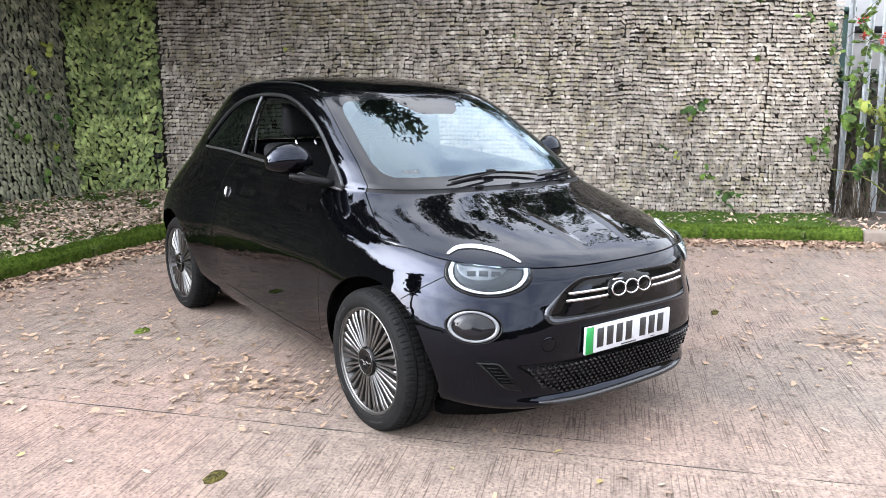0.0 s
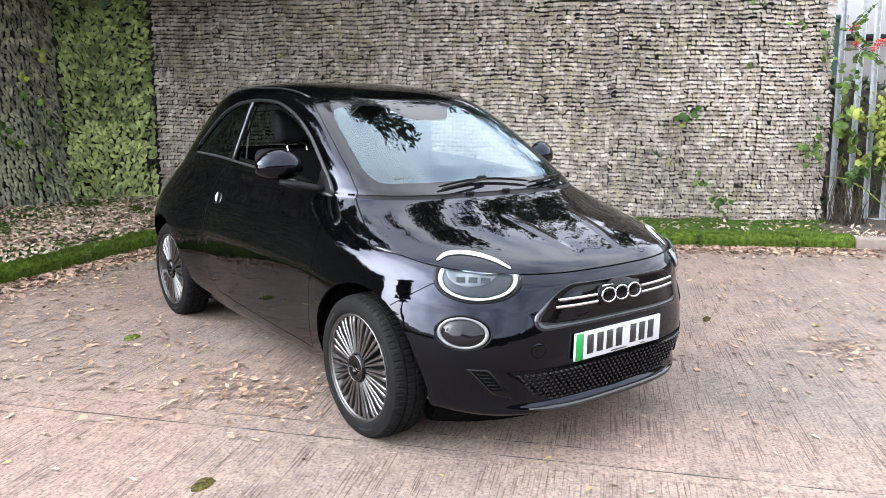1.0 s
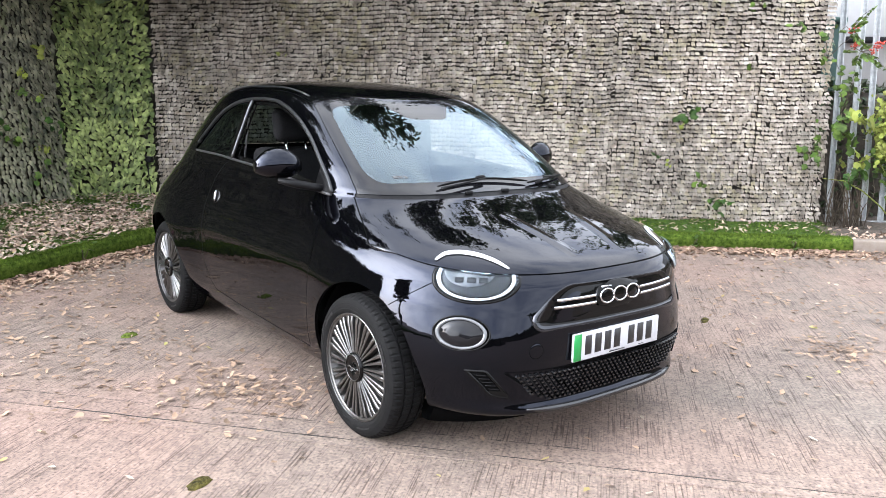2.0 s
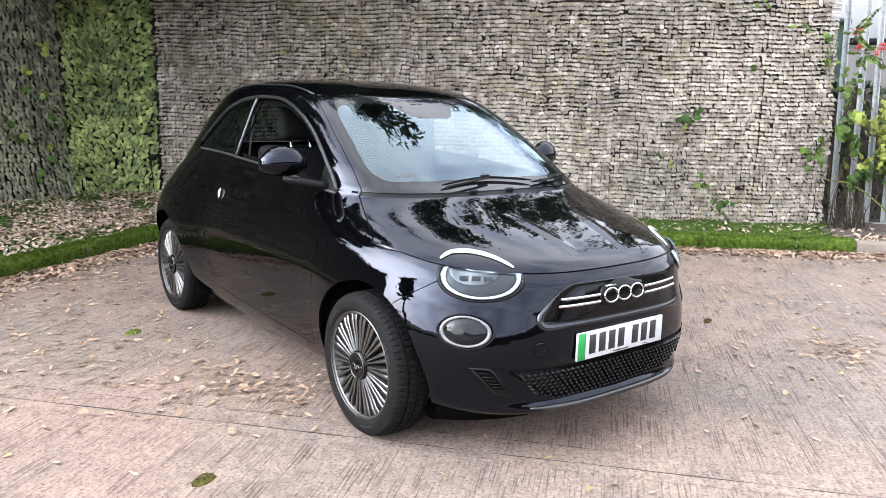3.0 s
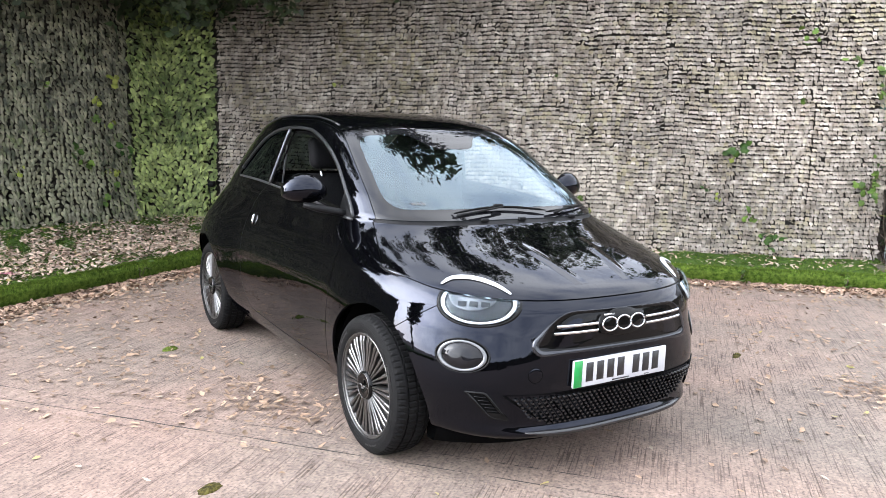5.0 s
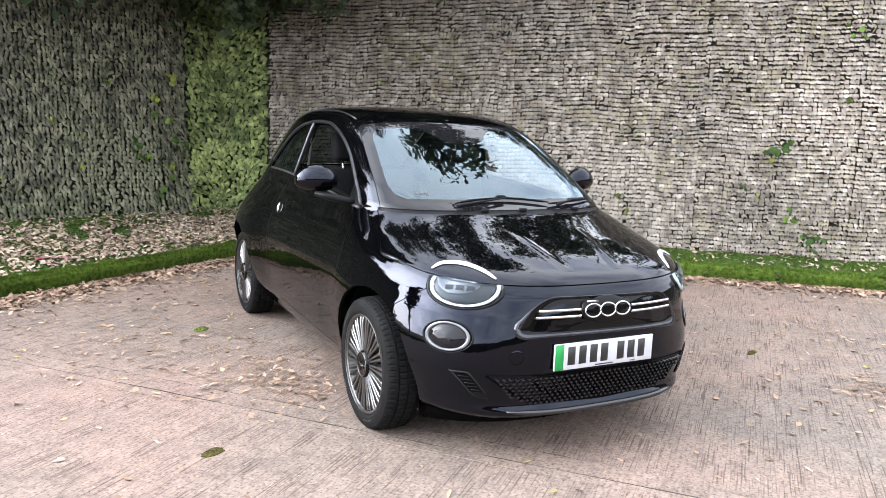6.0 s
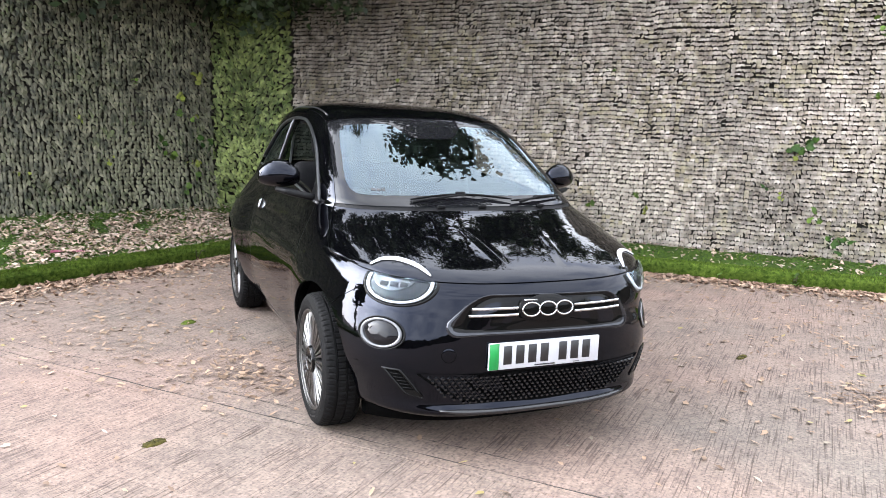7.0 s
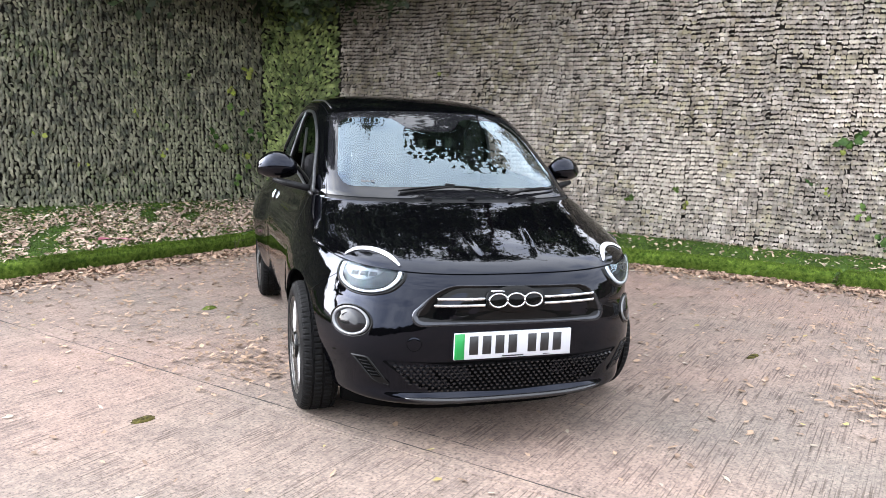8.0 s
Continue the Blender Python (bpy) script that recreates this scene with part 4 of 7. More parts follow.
def bowl_edge(k, n=48):
    """The reflector bowl: the upper outer part of the lamp."""
    return np.array([(0.024 + 0.098 * k * math.cos(t), 0.024 + 0.066 * k * math.sin(t)) for t in np.linspace(0, 2 * math.pi, n, endpoint=False)])


v, f = LAMP.ring(bowl_edge, [(1.0, 0.005), (0.97, 0.009), (0.90, 0.0085), (0.86, 0.0055), (0.55, 0.0045), (0.30, 0.0065), (0.02, 0.007)], line=lambda x: _bonnet_edge(x) - 0.010)
pair("reflector", v, f, M_REFLECTOR, "bright reflector bowl", HEADLAMPS)
for a0 in (-0.052, -0.006, 0.040):
    rows = [[tuple(p) for p in LAMP.under(np.array([(a0 + 0.004 + 0.034 * q, zz) for q in np.linspace(0, 1, 6)]), lift, LAMP_LINE)] for zz, lift in ((-0.024, 0.006), (-0.021, 0.009), (-0.006, 0.009), (-0.003, 0.006))]
    v, f = sheet(rows)
    pair("lamp_module", v, f, M_LAMPDARK, "dark lamp module", HEADLAMPS)
v, f = LAMP.ring(lamp_edge, [(1.0, 0.006), (0.97, 0.012), (0.8, 0.015), (0.4, 0.016), (0.02, 0.016)], line=LAMP_LINE)
pair("lens", v, f, M_LENS, "clear lens", HEADLAMPS)

# the light brow on the bonnet above each lamp
BROW = np.array([(-0.632, -1.462, 0.796), (-0.595, -1.462, 0.812), (-0.545, -1.492, 0.822), (-0.50, -1.545, 0.815), (-0.468, -1.61, 0.80), (-0.447, -1.678, 0.780)])
brow_line = np.stack([pchip(np.arange(6), BROW[:, k], np.linspace(0, 5, 40)) for k in range(3)], -1)
brow_line[:, 2] -= 0.009
brow_line[:, 1] -= 0.012
brow_line = to_skin(brow_line)
bn_ = skin_normal(brow_line)
bt_ = np.gradient(brow_line, axis=0)
bt_ /= np.linalg.norm(bt_, axis=1, keepdims=True)
bs_ = np.cross(bn_, bt_)
wide = 0.0128 * np.sin(np.linspace(0.10, math.pi - 0.06, 40)) ** 0.55
rows = []
for a, lift in ((-1.18, 0.0), (-1.1, 0.003), (1.1, 0.003), (1.18, 0.0)):
    rows.append([tuple(p) for p in to_skin(brow_line + bs_ * (a * wide)[:, None]) + bn_ * lift])
v, f = sheet(rows, flip=True)
BROWS = pair("light_brow", v, f, M_GLOSSBLACK, "curved daytime running light set in the bonnet")
rows = []
for a, lift in ((-1.0, 0.002), (-0.96, 0.006), (0.96, 0.006), (1.0, 0.002)):
    rows.append([tuple(p) for p in to_skin(brow_line + bs_ * (a * wide)[:, None]) + bn_ * lift])
v, f = sheet(rows, flip=True)
pair("light_guide", v, f, M_DRL, "white glowing strip", BROWS)

# ---- round lower lamps ----
FOG = Spot((-0.648, -1.655, 0.546))


def fog_edge(k, a=0.108, b=0.064, n=48):
    return np.array([(a * k * math.cos(t), b * k * math.sin(t)) for t in np.linspace(0, 2 * math.pi, n, endpoint=False)])


v, f = FOG.ring(fog_edge, [(1.06, -0.006), (1.05, 0.004), (1.0, 0.006), (0.98, 0.001), (0.3, 0.001), (0.02, 0.001)])
FOGS = pair("side_lamp", v, f, M_GLOSSBLACK, "oval lamp with a pale ring and dark centre")
M_PALERING = material("pale_lamp_ring", (0.095, 0.098, 0.102), 0.18, 0.3, (0.165, 0.169, 0.175), 18, 4)
v, f = FOG.ring(fog_edge, [(0.93, 0.002), (0.92, 0.008), (0.80, 0.008), (0.78, 0.002)])
pair("lamp_ring", v, f, M_PALERING, "pale frosted ring", FOGS)
v, f = FOG.ring(fog_edge, [(0.78, 0.002), (0.75, 0.007), (0.4, 0.010), (0.02, 0.011)])
pair("lens", v, f, M_FRIT, "dark glossy lens", FOGS)

# ---- upper grille: a gloss recess with a satin lip, two bright bars and a badge of three linked rings ----
UP = dense(smooth_outline([(-0.415, 0.572), (0.425, 0.562), (0.36, 0.700), (-0.31, 0.712)], [0.045, 0.045, 0.07, 0.09]), 0.02)
M_SATINBLACK = material("satin_black_lip", (0.012, 0.012, 0.013), 0.16, 0.0)
M_LIP = material("gloss_lip", (0.034, 0.035, 0.040), 0.10, 0.7, (0.045, 0.047, 0.052), 25, 3)


def grown(outline, d, weight=None):
    """An outline moved outwards by d."""
    out = []
    n = len(outline)
    for k in range(n):
        (x0, z0), (x1, z1) = outline[k - 1], outline[(k + 1) % n]
        ln = math.hypot(x1 - x0, z1 - z0) or 1.0
        e = d * (1.0 if weight is None else weight(outline[k]))
        out.append((outline[k][0] + e * (z1 - z0) / ln, outline[k][1] - e * (x1 - x0) / ln))
    return out


def lip_width(p):
    """The lip is broad at the lower corners and thin along the top."""
    low = min(1.0, max(0.0, (0.690 - p[1]) / 0.09))
    return 0.18 + 0.45 * low + 0.45 * low * max(0.0, abs(p[0]) - 0.28) / 0.14


rows = [[tuple(p) for p in face_on(grown(UP, d, lip_width), lift)] for d, lift in ((0.026, -0.001), (0.022, 0.007), (0.017, 0.009), (0.0, 0.003))]
v, f = sheet(rows, wrap=True)
GRILLE = car_part("upper_grille", mesh_of("upper_grille", v, f, M_LIP), "narrow closed upper grille with a bevelled glossy lip")
v, f = outline_sheet(UP, [(1.0, 0.004), (0.985, 0.0015), (0.90, 0.001), (0.6, 0.001), (0.3, 0.001)], face_on)
car_part("panel", mesh_of("panel", v, f, M_GLOSSBLACK), "gloss black grille panel", GRILLE)
for dz in (0.0, -0.026):
    for x0, x1 in ((-0.322 - (0.014 if dz else 0), -0.128), (0.135, 0.378)):
        line = [(x0 + (x1 - x0) * k / 20, 0.661 + dz) for k in range(21)]
        rows = [[tuple(p) for p in face_on([(x, z + a) for x, z in line], lift)] for a, lift in ((-0.0055, 0.002), (-0.0045, 0.010), (0.0045, 0.010), (0.0055, 0.002))]
        v, f = sheet(rows, flip=True)
        f.append((0, 21, 42, 63))
        f.append((83, 62, 41, 20))
        car_part("grille_bar", mesh_of("grille_bar", v, f, M_CHROME), "bright chrome bar", GRILLE)
# badge
BADGE_C, BADGE_Z = 0.005, 0.655
plate_out = []
for k in range(90):
    t = 2 * math.pi * k / 90
    plate_out.append((BADGE_C + 0.130 * math.copysign(abs(math.cos(t)) ** 0.55, math.cos(t)), BADGE_Z + 0.048 * math.copysign(abs(math.sin(t)) ** 0.7, math.sin(t)) * (1 + 0.10 * math.cos(6 * t + math.pi))))
v, f = outline_sheet(plate_out, [(1.0, 0.0), (0.99, 0.012), (0.95, 0.015), (0.5, 0.015)], face_on)
BADGE = car_part("badge", mesh_of("badge", v, f, M_GLOSSBLACK), "black badge plate with three linked bright rings")
for k, dx in enumerate((-0.073, 0.004, 0.081)):
    ring = [(BADGE_C + dx - 0.004 + 0.0395 * math.cos(t), BADGE_Z - 0.002 + 0.026 * math.sin(t)) for t in np.linspace(0, 2 * math.pi, 30, endpoint=False)]
    pts = face_on(ring, 0.017)
    v, f = tube(pts, 0.0042, 7, True)
    car_part("ring", mesh_of("ring", v, f, M_CHROME), "bright chrome ring", BADGE)
pts = face_on([(BADGE_C - 0.108, BADGE_Z + 0.034), (BADGE_C - 0.085, BADGE_Z + 0.0345), (BADGE_C - 0.05, BADGE_Z + 0.034)], 0.017)
v, f = tube(pts, 0.004, 7)
car_part("ring", mesh_of("ring", v, f, M_CHROME), "bright chrome bar", BADGE)

# ---- number plate with plain bars ----
PL_X, PL_Z, PL_W, PL_H, PL_Y = 0.002, 0.470, 0.520, 0.112, -1.868
bm = box_bm(PL_X - PL_W / 2, PL_X + PL_W / 2, PL_Y, PL_Y + 0.012, PL_Z - PL_H / 2, PL_Z + PL_H / 2, 0.003, 2)
PLATE = part("number_plate", bm, M_PLATE, CAR, "white number plate with a green band and black bars", m=BODY_LEAN)
bm = box_bm(PL_X - PL_W / 2 + 0.002, PL_X - PL_W / 2 + 0.044, PL_Y - 0.0015, PL_Y + 0.004, PL_Z - PL_H / 2 + 0.002, PL_Z + PL_H / 2 - 0.002, 0.001, 1)
part("band", bm, M_PLATEGREEN, PLATE, "green band")
bx = PL_X - PL_W / 2 + 0.060
for k in range(7):
    if k == 4:
        bx += 0.030
    bm = box_bm(bx + 0.005, bx + 0.043, PL_Y - 0.0015, PL_Y + 0.004, PL_Z - 0.036, PL_Z + 0.042, 0.001, 1)
    part("bar", bm, M_INK, PLATE, "black bar")
    bx += 0.057
for x0, x1, z0, z1 in ((0.0, 0.095, -0.050, -0.045), (0.185, 0.215, -0.050, -0.047)):
    bm = box_bm(PL_X + x0 - 0.05, PL_X + x1 - 0.05, PL_Y - 0.0012, PL_Y + 0.004, PL_Z + z0, PL_Z + z1)
    part("small_bar", bm, M_INK, PLATE, "small black bar")

# ---- lower grille ----
LOW = dense(smooth_outline([(-0.53, 0.402), (-0.36, 0.278), (0.0, 0.262), (0.36, 0.278), (0.53, 0.402), (0.0, 0.398)], [0.012, 0.11, 0.05, 0.11, 0.012, 0.01]), 0.02)
# flat sheet on the skin; its near-black stands for shade inside the intake
v, f = outline_sheet(LOW, [(1.012, -0.002), (1.01, 0.004), (1.0, 0.005), (0.995, 0.0015), (0.7, 0.001), (0.35, 0.001)], face_on)
LOWGRILLE = car_part("lower_grille", mesh_of("lower_grille", v, f, M_SHADEBLACK), "wide black honeycomb lower intake")


def in_low(x, z):
    t = abs(x)
    foot = 0.266 + 0.30 * max(0, t - 0.30) ** 1.5 * 2.0
    return foot + 0.008 < z < 0.392 and t < 0.515 - (0.398 - z) * 1.05


cells, cv, cf = [], [], []
row = 0
z = 0.280
while z < 0.395:
    x = -0.52 + (0.0125 if row % 2 else 0)
    while x < 0.52:
        if in_low(x, z):
            cells.append((x, z))
        x += 0.025
    z += 0.0150
    row += 1
base = face_on(cells, 0.0)
bnorm = skin_normal(base)
for (x, z), p, n in zip(cells, base, bnorm):
    u = np.cross(n, (0, 0, 1))
    u /= np.linalg.norm(u)
    w = np.cross(u, n)
    w = w if w[2] > 0 else -w
    o = len(cv)
    for a, lift in ((0.0, 0.001), (0.0, 0.013)):
        for k in range(6):
            t = math.pi / 3 * k
            q = p + u * 0.0106 * math.cos(t) * (0.6 if lift > 0.005 else 1) + w * 0.0072 * math.sin(t) * (0.6 if lift > 0.005 else 1) + n * lift
            cv.append(tuple(q))
    for k in range(6):
        cf.append((o + k, o + (k + 1) % 6, o + 6 + (k + 1) % 6, o + 6 + k))
    cf.append(tuple(o + 6 + k for k in range(6)))
mesh = mesh_of("honeycomb", cv, cf, material("grille_plastic", (0.006, 0.006, 0.0065), 0.2, 0), False)
tagged(car_part("honeycomb", mesh, "raised black honeycomb cells", LOWGRILLE), kind="stuff")
pts = face_on([(-0.44 + 0.88 * k / 30, 0.236 + 0.010 * (abs(-0.44 + 0.88 * k / 30) / 0.44) ** 3) for k in range(31)], 0.004)
v, f = tube(pts, [0.004 + 0.009 * min(1, min(k, 30 - k) / 3) for k in range(31)], 8)
car_part("lip", mesh_of("lip", v, f, M_SATINBLACK), "dark satin splitter lip")

# side slots
SLOT = dense(smooth_outline([(-0.645, 0.410), (-0.585, 0.412), (-0.498, 0.294), (-0.562, 0.304)], [0.006, 0.012, 0.006, 0.03]), 0.012)
rows = [[tuple(p) for p in face_on(grown(SLOT, d), lift)] for d, lift in ((0.008, -0.001), (0.005, 0.006), (0.002, 0.006), (-0.001, 0.001))]
v, f = sheet(rows, wrap=True)
SLOTS = pair("air_slot", v, f, M_GLOSSBLACK, "slanted air slot at the bumper's corner")
# no hole is cut: this flat black sheet paints the slot's inner shade
v, f = outline_sheet(SLOT, [(1.0, 0.001), (0.6, 0.001), (0.3, 0.001)], face_on)
pair("recess", v, f, M_SHADEBLACK, "flat black sheet standing in for the slot's shaded depth", SLOTS)
for k in range(5):
    t = (k + 0.6) / 7.5
    a, b, z = -0.622 + 0.085 * t, -0.590 + 0.088 * t, 0.400 - 0.105 * t
    pts = face_on([(a + (b - a) * j / 4, z) for j in range(5)], 0.003)
    v, f = tube(pts, 0.0022, 6)
    pair("slat", v, f, M_DARK, "", SLOTS)
rows = [[tuple(p) for p in face_on([(-0.572 + dx + 0.062 * q, zz) for q in np.linspace(0, 1, 6)], lift)] for dx, zz, lift in ((0.010, 0.303, 0.006), (0.004, 0.312, 0.005), (-0.008, 0.326, 0.0015))]
v, f = sheet(rows)
pair("ledge", v, f, M_GLOSSBLACK, "gloss ledge at the slot's foot", SLOTS)

# towing eye cover
TOW = Spot((-0.415, -1.827, 0.479))
v, f = TOW.ring(lambda k: fog_edge(k, 0.029, 0.029, 32), [(1.0, 0.0003), (0.97, 0.0008), (0.5, 0.0008), (0.03, 0.0008)])
car_part("tow_cover", mesh_of("tow_cover", v, f, M_PAINT), "round cover in the bumper")
v, f = tube(TOW.at(fog_edge(1.0, 0.0295, 0.0295, 40), 0.0004), 0.0013, 6, True)
car_part("tow_seam", mesh_of("tow_seam", v, f, M_SHADEBLACK), "thin dark seam round the cover")

# two creases on the bonnet
for sgn in (-1, 1):
    a, b = np.array((0.055 + sgn * 0.19, 0.915)), np.array((0.03 + sgn * 0.135, 0.795))
    line = face_on([tuple(a + (b - a) * k / 16) for k in range(17)], 0.0)
    n = skin_normal(line)
    rows = []
    for dx, lift in ((-0.040, 0.0003), (-0.018, 0.0016), (-0.005, 0.0042), (0.005, 0.0042), (0.018, 0.0016), (0.040, 0.0003)):
        p = to_skin(line + np.array((dx, 0, 0)))
        fade = np.sin(np.linspace(0.15, math.pi - 0.05, 17)) ** 0.7
        rows.append([tuple(q) for q in p + n * (lift * fade)[:, None]])
    v, f = sheet(rows, flip=True)
    car_part("bonnet_crease", mesh_of("bonnet_crease", v, f, M_PAINT), "raised crease in the bonnet")

# ---- side trims ----
M_EDGE = material("dark_satin_edge", (0.020, 0.021, 0.022), 0.3, 0.6, (0.030, 0.031, 0.032), 40, 3)
day = [(y, float(_day_top(np.array(y)))) for y in np.linspace(-0.745, 0.985, 60)]
foot = [(y, float(_day_foot(np.array(y)))) for y in np.linspace(0.985, -0.74, 40)]
for side in (-1, 1):
    pts = beside(day, side, -0.001)
    v, f = tube(pts, 0.010, 8)
    car_part("window_trim", mesh_of("window_trim", v, f, M_EDGE), "dark satin window surround")
    if side < 0:
        pts = beside([q for q in foot if q[0] > -0.76], side, 0.0)
        v, f = tube(pts, 0.0075, 6)
        car_part("window_seal", mesh_of("window_seal", v, f, M_TRIM), "dark waist seal")
    pts = beside([(0.40 - (z - 1.05) * 0.24, z) for z in np.linspace(1.05, 1.375, 12)], side, 0.003)
    v, f = tube(pts, 0.010, 6)
    car_part("pillar_trim", mesh_of("pillar_trim", v, f, M_SATIN), "satin upright on the door pillar")
    # corner panel ahead of the window, with the mirror foot
    rows = [[tuple(p) for p in beside([(y, z0 + (z1 - z0) * k / 8) for k in range(9)], side, 0.002)] for y, z0, z1 in [(y, float(_day_foot(np.array(y))), float(_day_top(np.array(y))) - 0.002) for y in np.linspace(-0.745, -0.60, 9)]]
    v, f = sheet(rows, flip=side > 0)
    car_part("corner_panel", mesh_of("corner_panel", v, f, M_DARK), "black corner panel carrying the mirror")
# roof channel strips
for side in (-1, 1):
    top = [(0.497 - 0.02 * (k / 20) ** 2, -0.20 + 1.15 * k / 20) for k in range(21)]
    q = np.array([(side * x, y, 1.7) for x, y in top])
    pts = shoot(q, np.tile((0, 0, -1.0), (21, 1)), 0.6, 200) + np.array((0, 0, -0.001))
    v, f = tube(pts, 0.006, 6)
    car_part("roof_strip", mesh_of("roof_strip", v, f, M_EDGE), "dark roof channel strip")

# door handles: a bright pull in a shallow round recess
for side in (-1, 1):
    spot = Spot((side * 0.78, 0.42, 0.852))
    v, f = spot.ring(lambda k: fog_edge(k, 0.062, 0.046, 28), [(1.0, 0.0), (0.9, 0.0012), (0.5, 0.001), (0.03, 0.001)])
    v = [tuple(q) for q in v]
    h = car_part("door_handle", mesh_of("door_handle", v, f if side < 0 else [q[::-1] for q in f], M_GLOSSBLACK), "flush door handle with a bright pull")
    pts = spot.at(np.array([(0.030 - 0.030 * k / 6, 0.034 - 0.066 * k / 6) for k in range(7)]), 0.005)
    v, f = tube(pts, [0.006, 0.013, 0.017, 0.018, 0.016, 0.012, 0.005], 10, flat=0.6)
    car_part("pull", mesh_of("pull", v, f, M_CHROME), "bright chrome pull", h)

# a slim gloss wedge on the shut line between bonnet and wing
edge_pts = to_skin(np.array([(-0.742, -1.14, 0.822), (-0.735, -1.19, 0.815), (-0.722, -1.25, 0.808), (-0.705, -1.31, 0.800)]))
v, f = tube(edge_pts, [0.003, 0.0095, 0.009, 0.002], 10)
pair("bonnet_vent", v, f, M_LIP, "gloss black wedge at the bonnet's shut line")

# ---- door mirrors ----
def mirror_shell():
    rows = []
    for i in range(15):
        t = i / 14
        a = math.sin(math.pi * (0.06 + 0.90 * t)) ** 0.55
        row = []
        for k in range(24):
            b = 2 * math.pi * k / 24
            y = -0.080 * a * math.cos(b) if math.cos(b) > 0 else -0.036 * a * math.cos(b)
            z = 0.078 * a * math.sin(b) * (1.0 if math.sin(b) > 0 else 0.85)
            row.append((-0.735 - 0.205 * t, -0.545 + y + 0.040 * t, 1.085 + z + 0.012 * math.sin(math.pi * t)))
        rows.append(row)
    v, f = sheet(rows, wrap=True)
    f.append(tuple(range(24))[::-1])
    f.append(tuple(range(14 * 24, 15 * 24)))
    return v, [q[::-1] for q in f]


v, f = mirror_shell()
MIRRORS = pair("door_mirror", v, f, M_PAINT, "gloss black door mirror on a black foot", follow=False)
v, f = tube([(-0.66, -0.66, 0.985), (-0.72, -0.655, 0.998), (-0.79, -0.61, 1.012), (-0.86, -0.58, 1.028)], [0.020, 0.018, 0.020, 0.012], 10)
pair("mirror_foot", v, f, M_DARK, "matt black mirror foot", MIRRORS, False)
rows = [[(-0.85 + 0.072 * math.cos(2 * math.pi * k / 24) * s, -0.495 - 0.0 * s + 0.03 * (-0.072 * math.cos(2 * math.pi * k / 24) * s) / 0.07, 1.088 + 0.046 * math.sin(2 * math.pi * k / 24) * s) for k in range(24)] for s in (1.0, 0.5, 0.02)]
v, f = sheet(rows, wrap=True)
M_MIRROR = material("mirror_glass", (0.748, 0.7568, 0.7656), 0.02, 1.0)
pair("mirror_glass", v, f, M_MIRROR, "mirror glass", MIRRORS, False)

# ---- wipers ----
def screen_at(pts, off):
    q = np.array([(x, -2.0, z) for x, z in pts])
    p = shoot(q, np.tile((0, 1.0, 0), (len(q), 1)), 2.0, 400)
    return p + skin_normal(p) * off


def wiper(name, arm, blade, label):
    a = screen_at(arm, 0.022)
    v, f = tube(a, [0.010] + [0.0055] * (len(arm) - 2) + [0.004], 8)
    w = car_part(name, mesh_of(name, v, f, M_DARK), label)
    b = screen_at(blade, 0.014)
    v, f = tube(b, [0.003] + [0.0048] * (len(blade) - 2) + [0.002], 6, flat=1.4)
    car_part("blade", mesh_of("blade", v, f, M_RUBBER), "rubber blade", w)
    k = len(blade) // 2
    c = Vector(b[k])
    bm = box_bm(c.x - 0.026, c.x + 0.026, c.y - 0.010, c.y + 0.008, c.z - 0.002, c.z + 0.015, 0.005, 2)
    part("joint", bm, M_DARK, w, "wiper joint")
    return w


wiper("wiper", [(-0.30, 0.990), (-0.22, 1.0), (-0.10, 1.012), (0.0, 1.022)], [(-0.30 + 0.55 * k / 12, 1.006 + 0.020 * math.sin(math.pi * k / 12)) for k in range(13)], "black wiper parked along the foot of the windscreen")
wiper("wiper", [(0.28, 0.990), (0.36, 1.003), (0.44, 1.012), (0.50, 1.016)], [(0.24 + 0.34 * k / 10, 1.0 + 0.018 * k / 10) for k in range(11)], "black wiper parked along the foot of the windscreen")
for x in (-0.16, 0.06, 0.40):
    c = screen_at([(x, 0.984)], 0.004)[0]
    bm = box_bm(c[0] - 0.02, c[0] + 0.02, c[1] - 0.012, c[1] + 0.006, c[2] - 0.01, c[2] + 0.008, 0.004, 2)
    part("washer_jet", bm, M_DARK, CAR, "black washer jet", m=BODY_LEAN)

# a small pale print low in the windscreen's corner
M_PRINT = material("pale_print", (0.05, 0.053, 0.056), 0.7)
for x0, x1 in ((-0.462, -0.440), (-0.436, -0.420), (-0.414, -0.396)):
    rows = [[tuple(p) for p in screen_at([(x0 + (x1 - x0) * k / 3, z) for k in range(4)], 0.0015)] for z in (1.050, 1.060)]
    v, f = sheet(rows)
    car_part("print", mesh_of("print", v, f, M_PRINT), "small pale printed bar", WINDSCREEN)

# ---- wheels ----
M_SIDEMARK = material("moulded_rubber", (0.006, 0.006, 0.0065), 0.5, 0, (0.012, 0.012, 0.012), 60, 3, spec=0.25)
def lathe(profile, n, axis_x=True):
    rows = []
    for x, r in profile:
        rows.append([(x, r * math.cos(2 * math.pi * k / n), r * math.sin(2 * math.pi * k / n)) for k in range(n)])
    return sheet(rows, wrap=True)


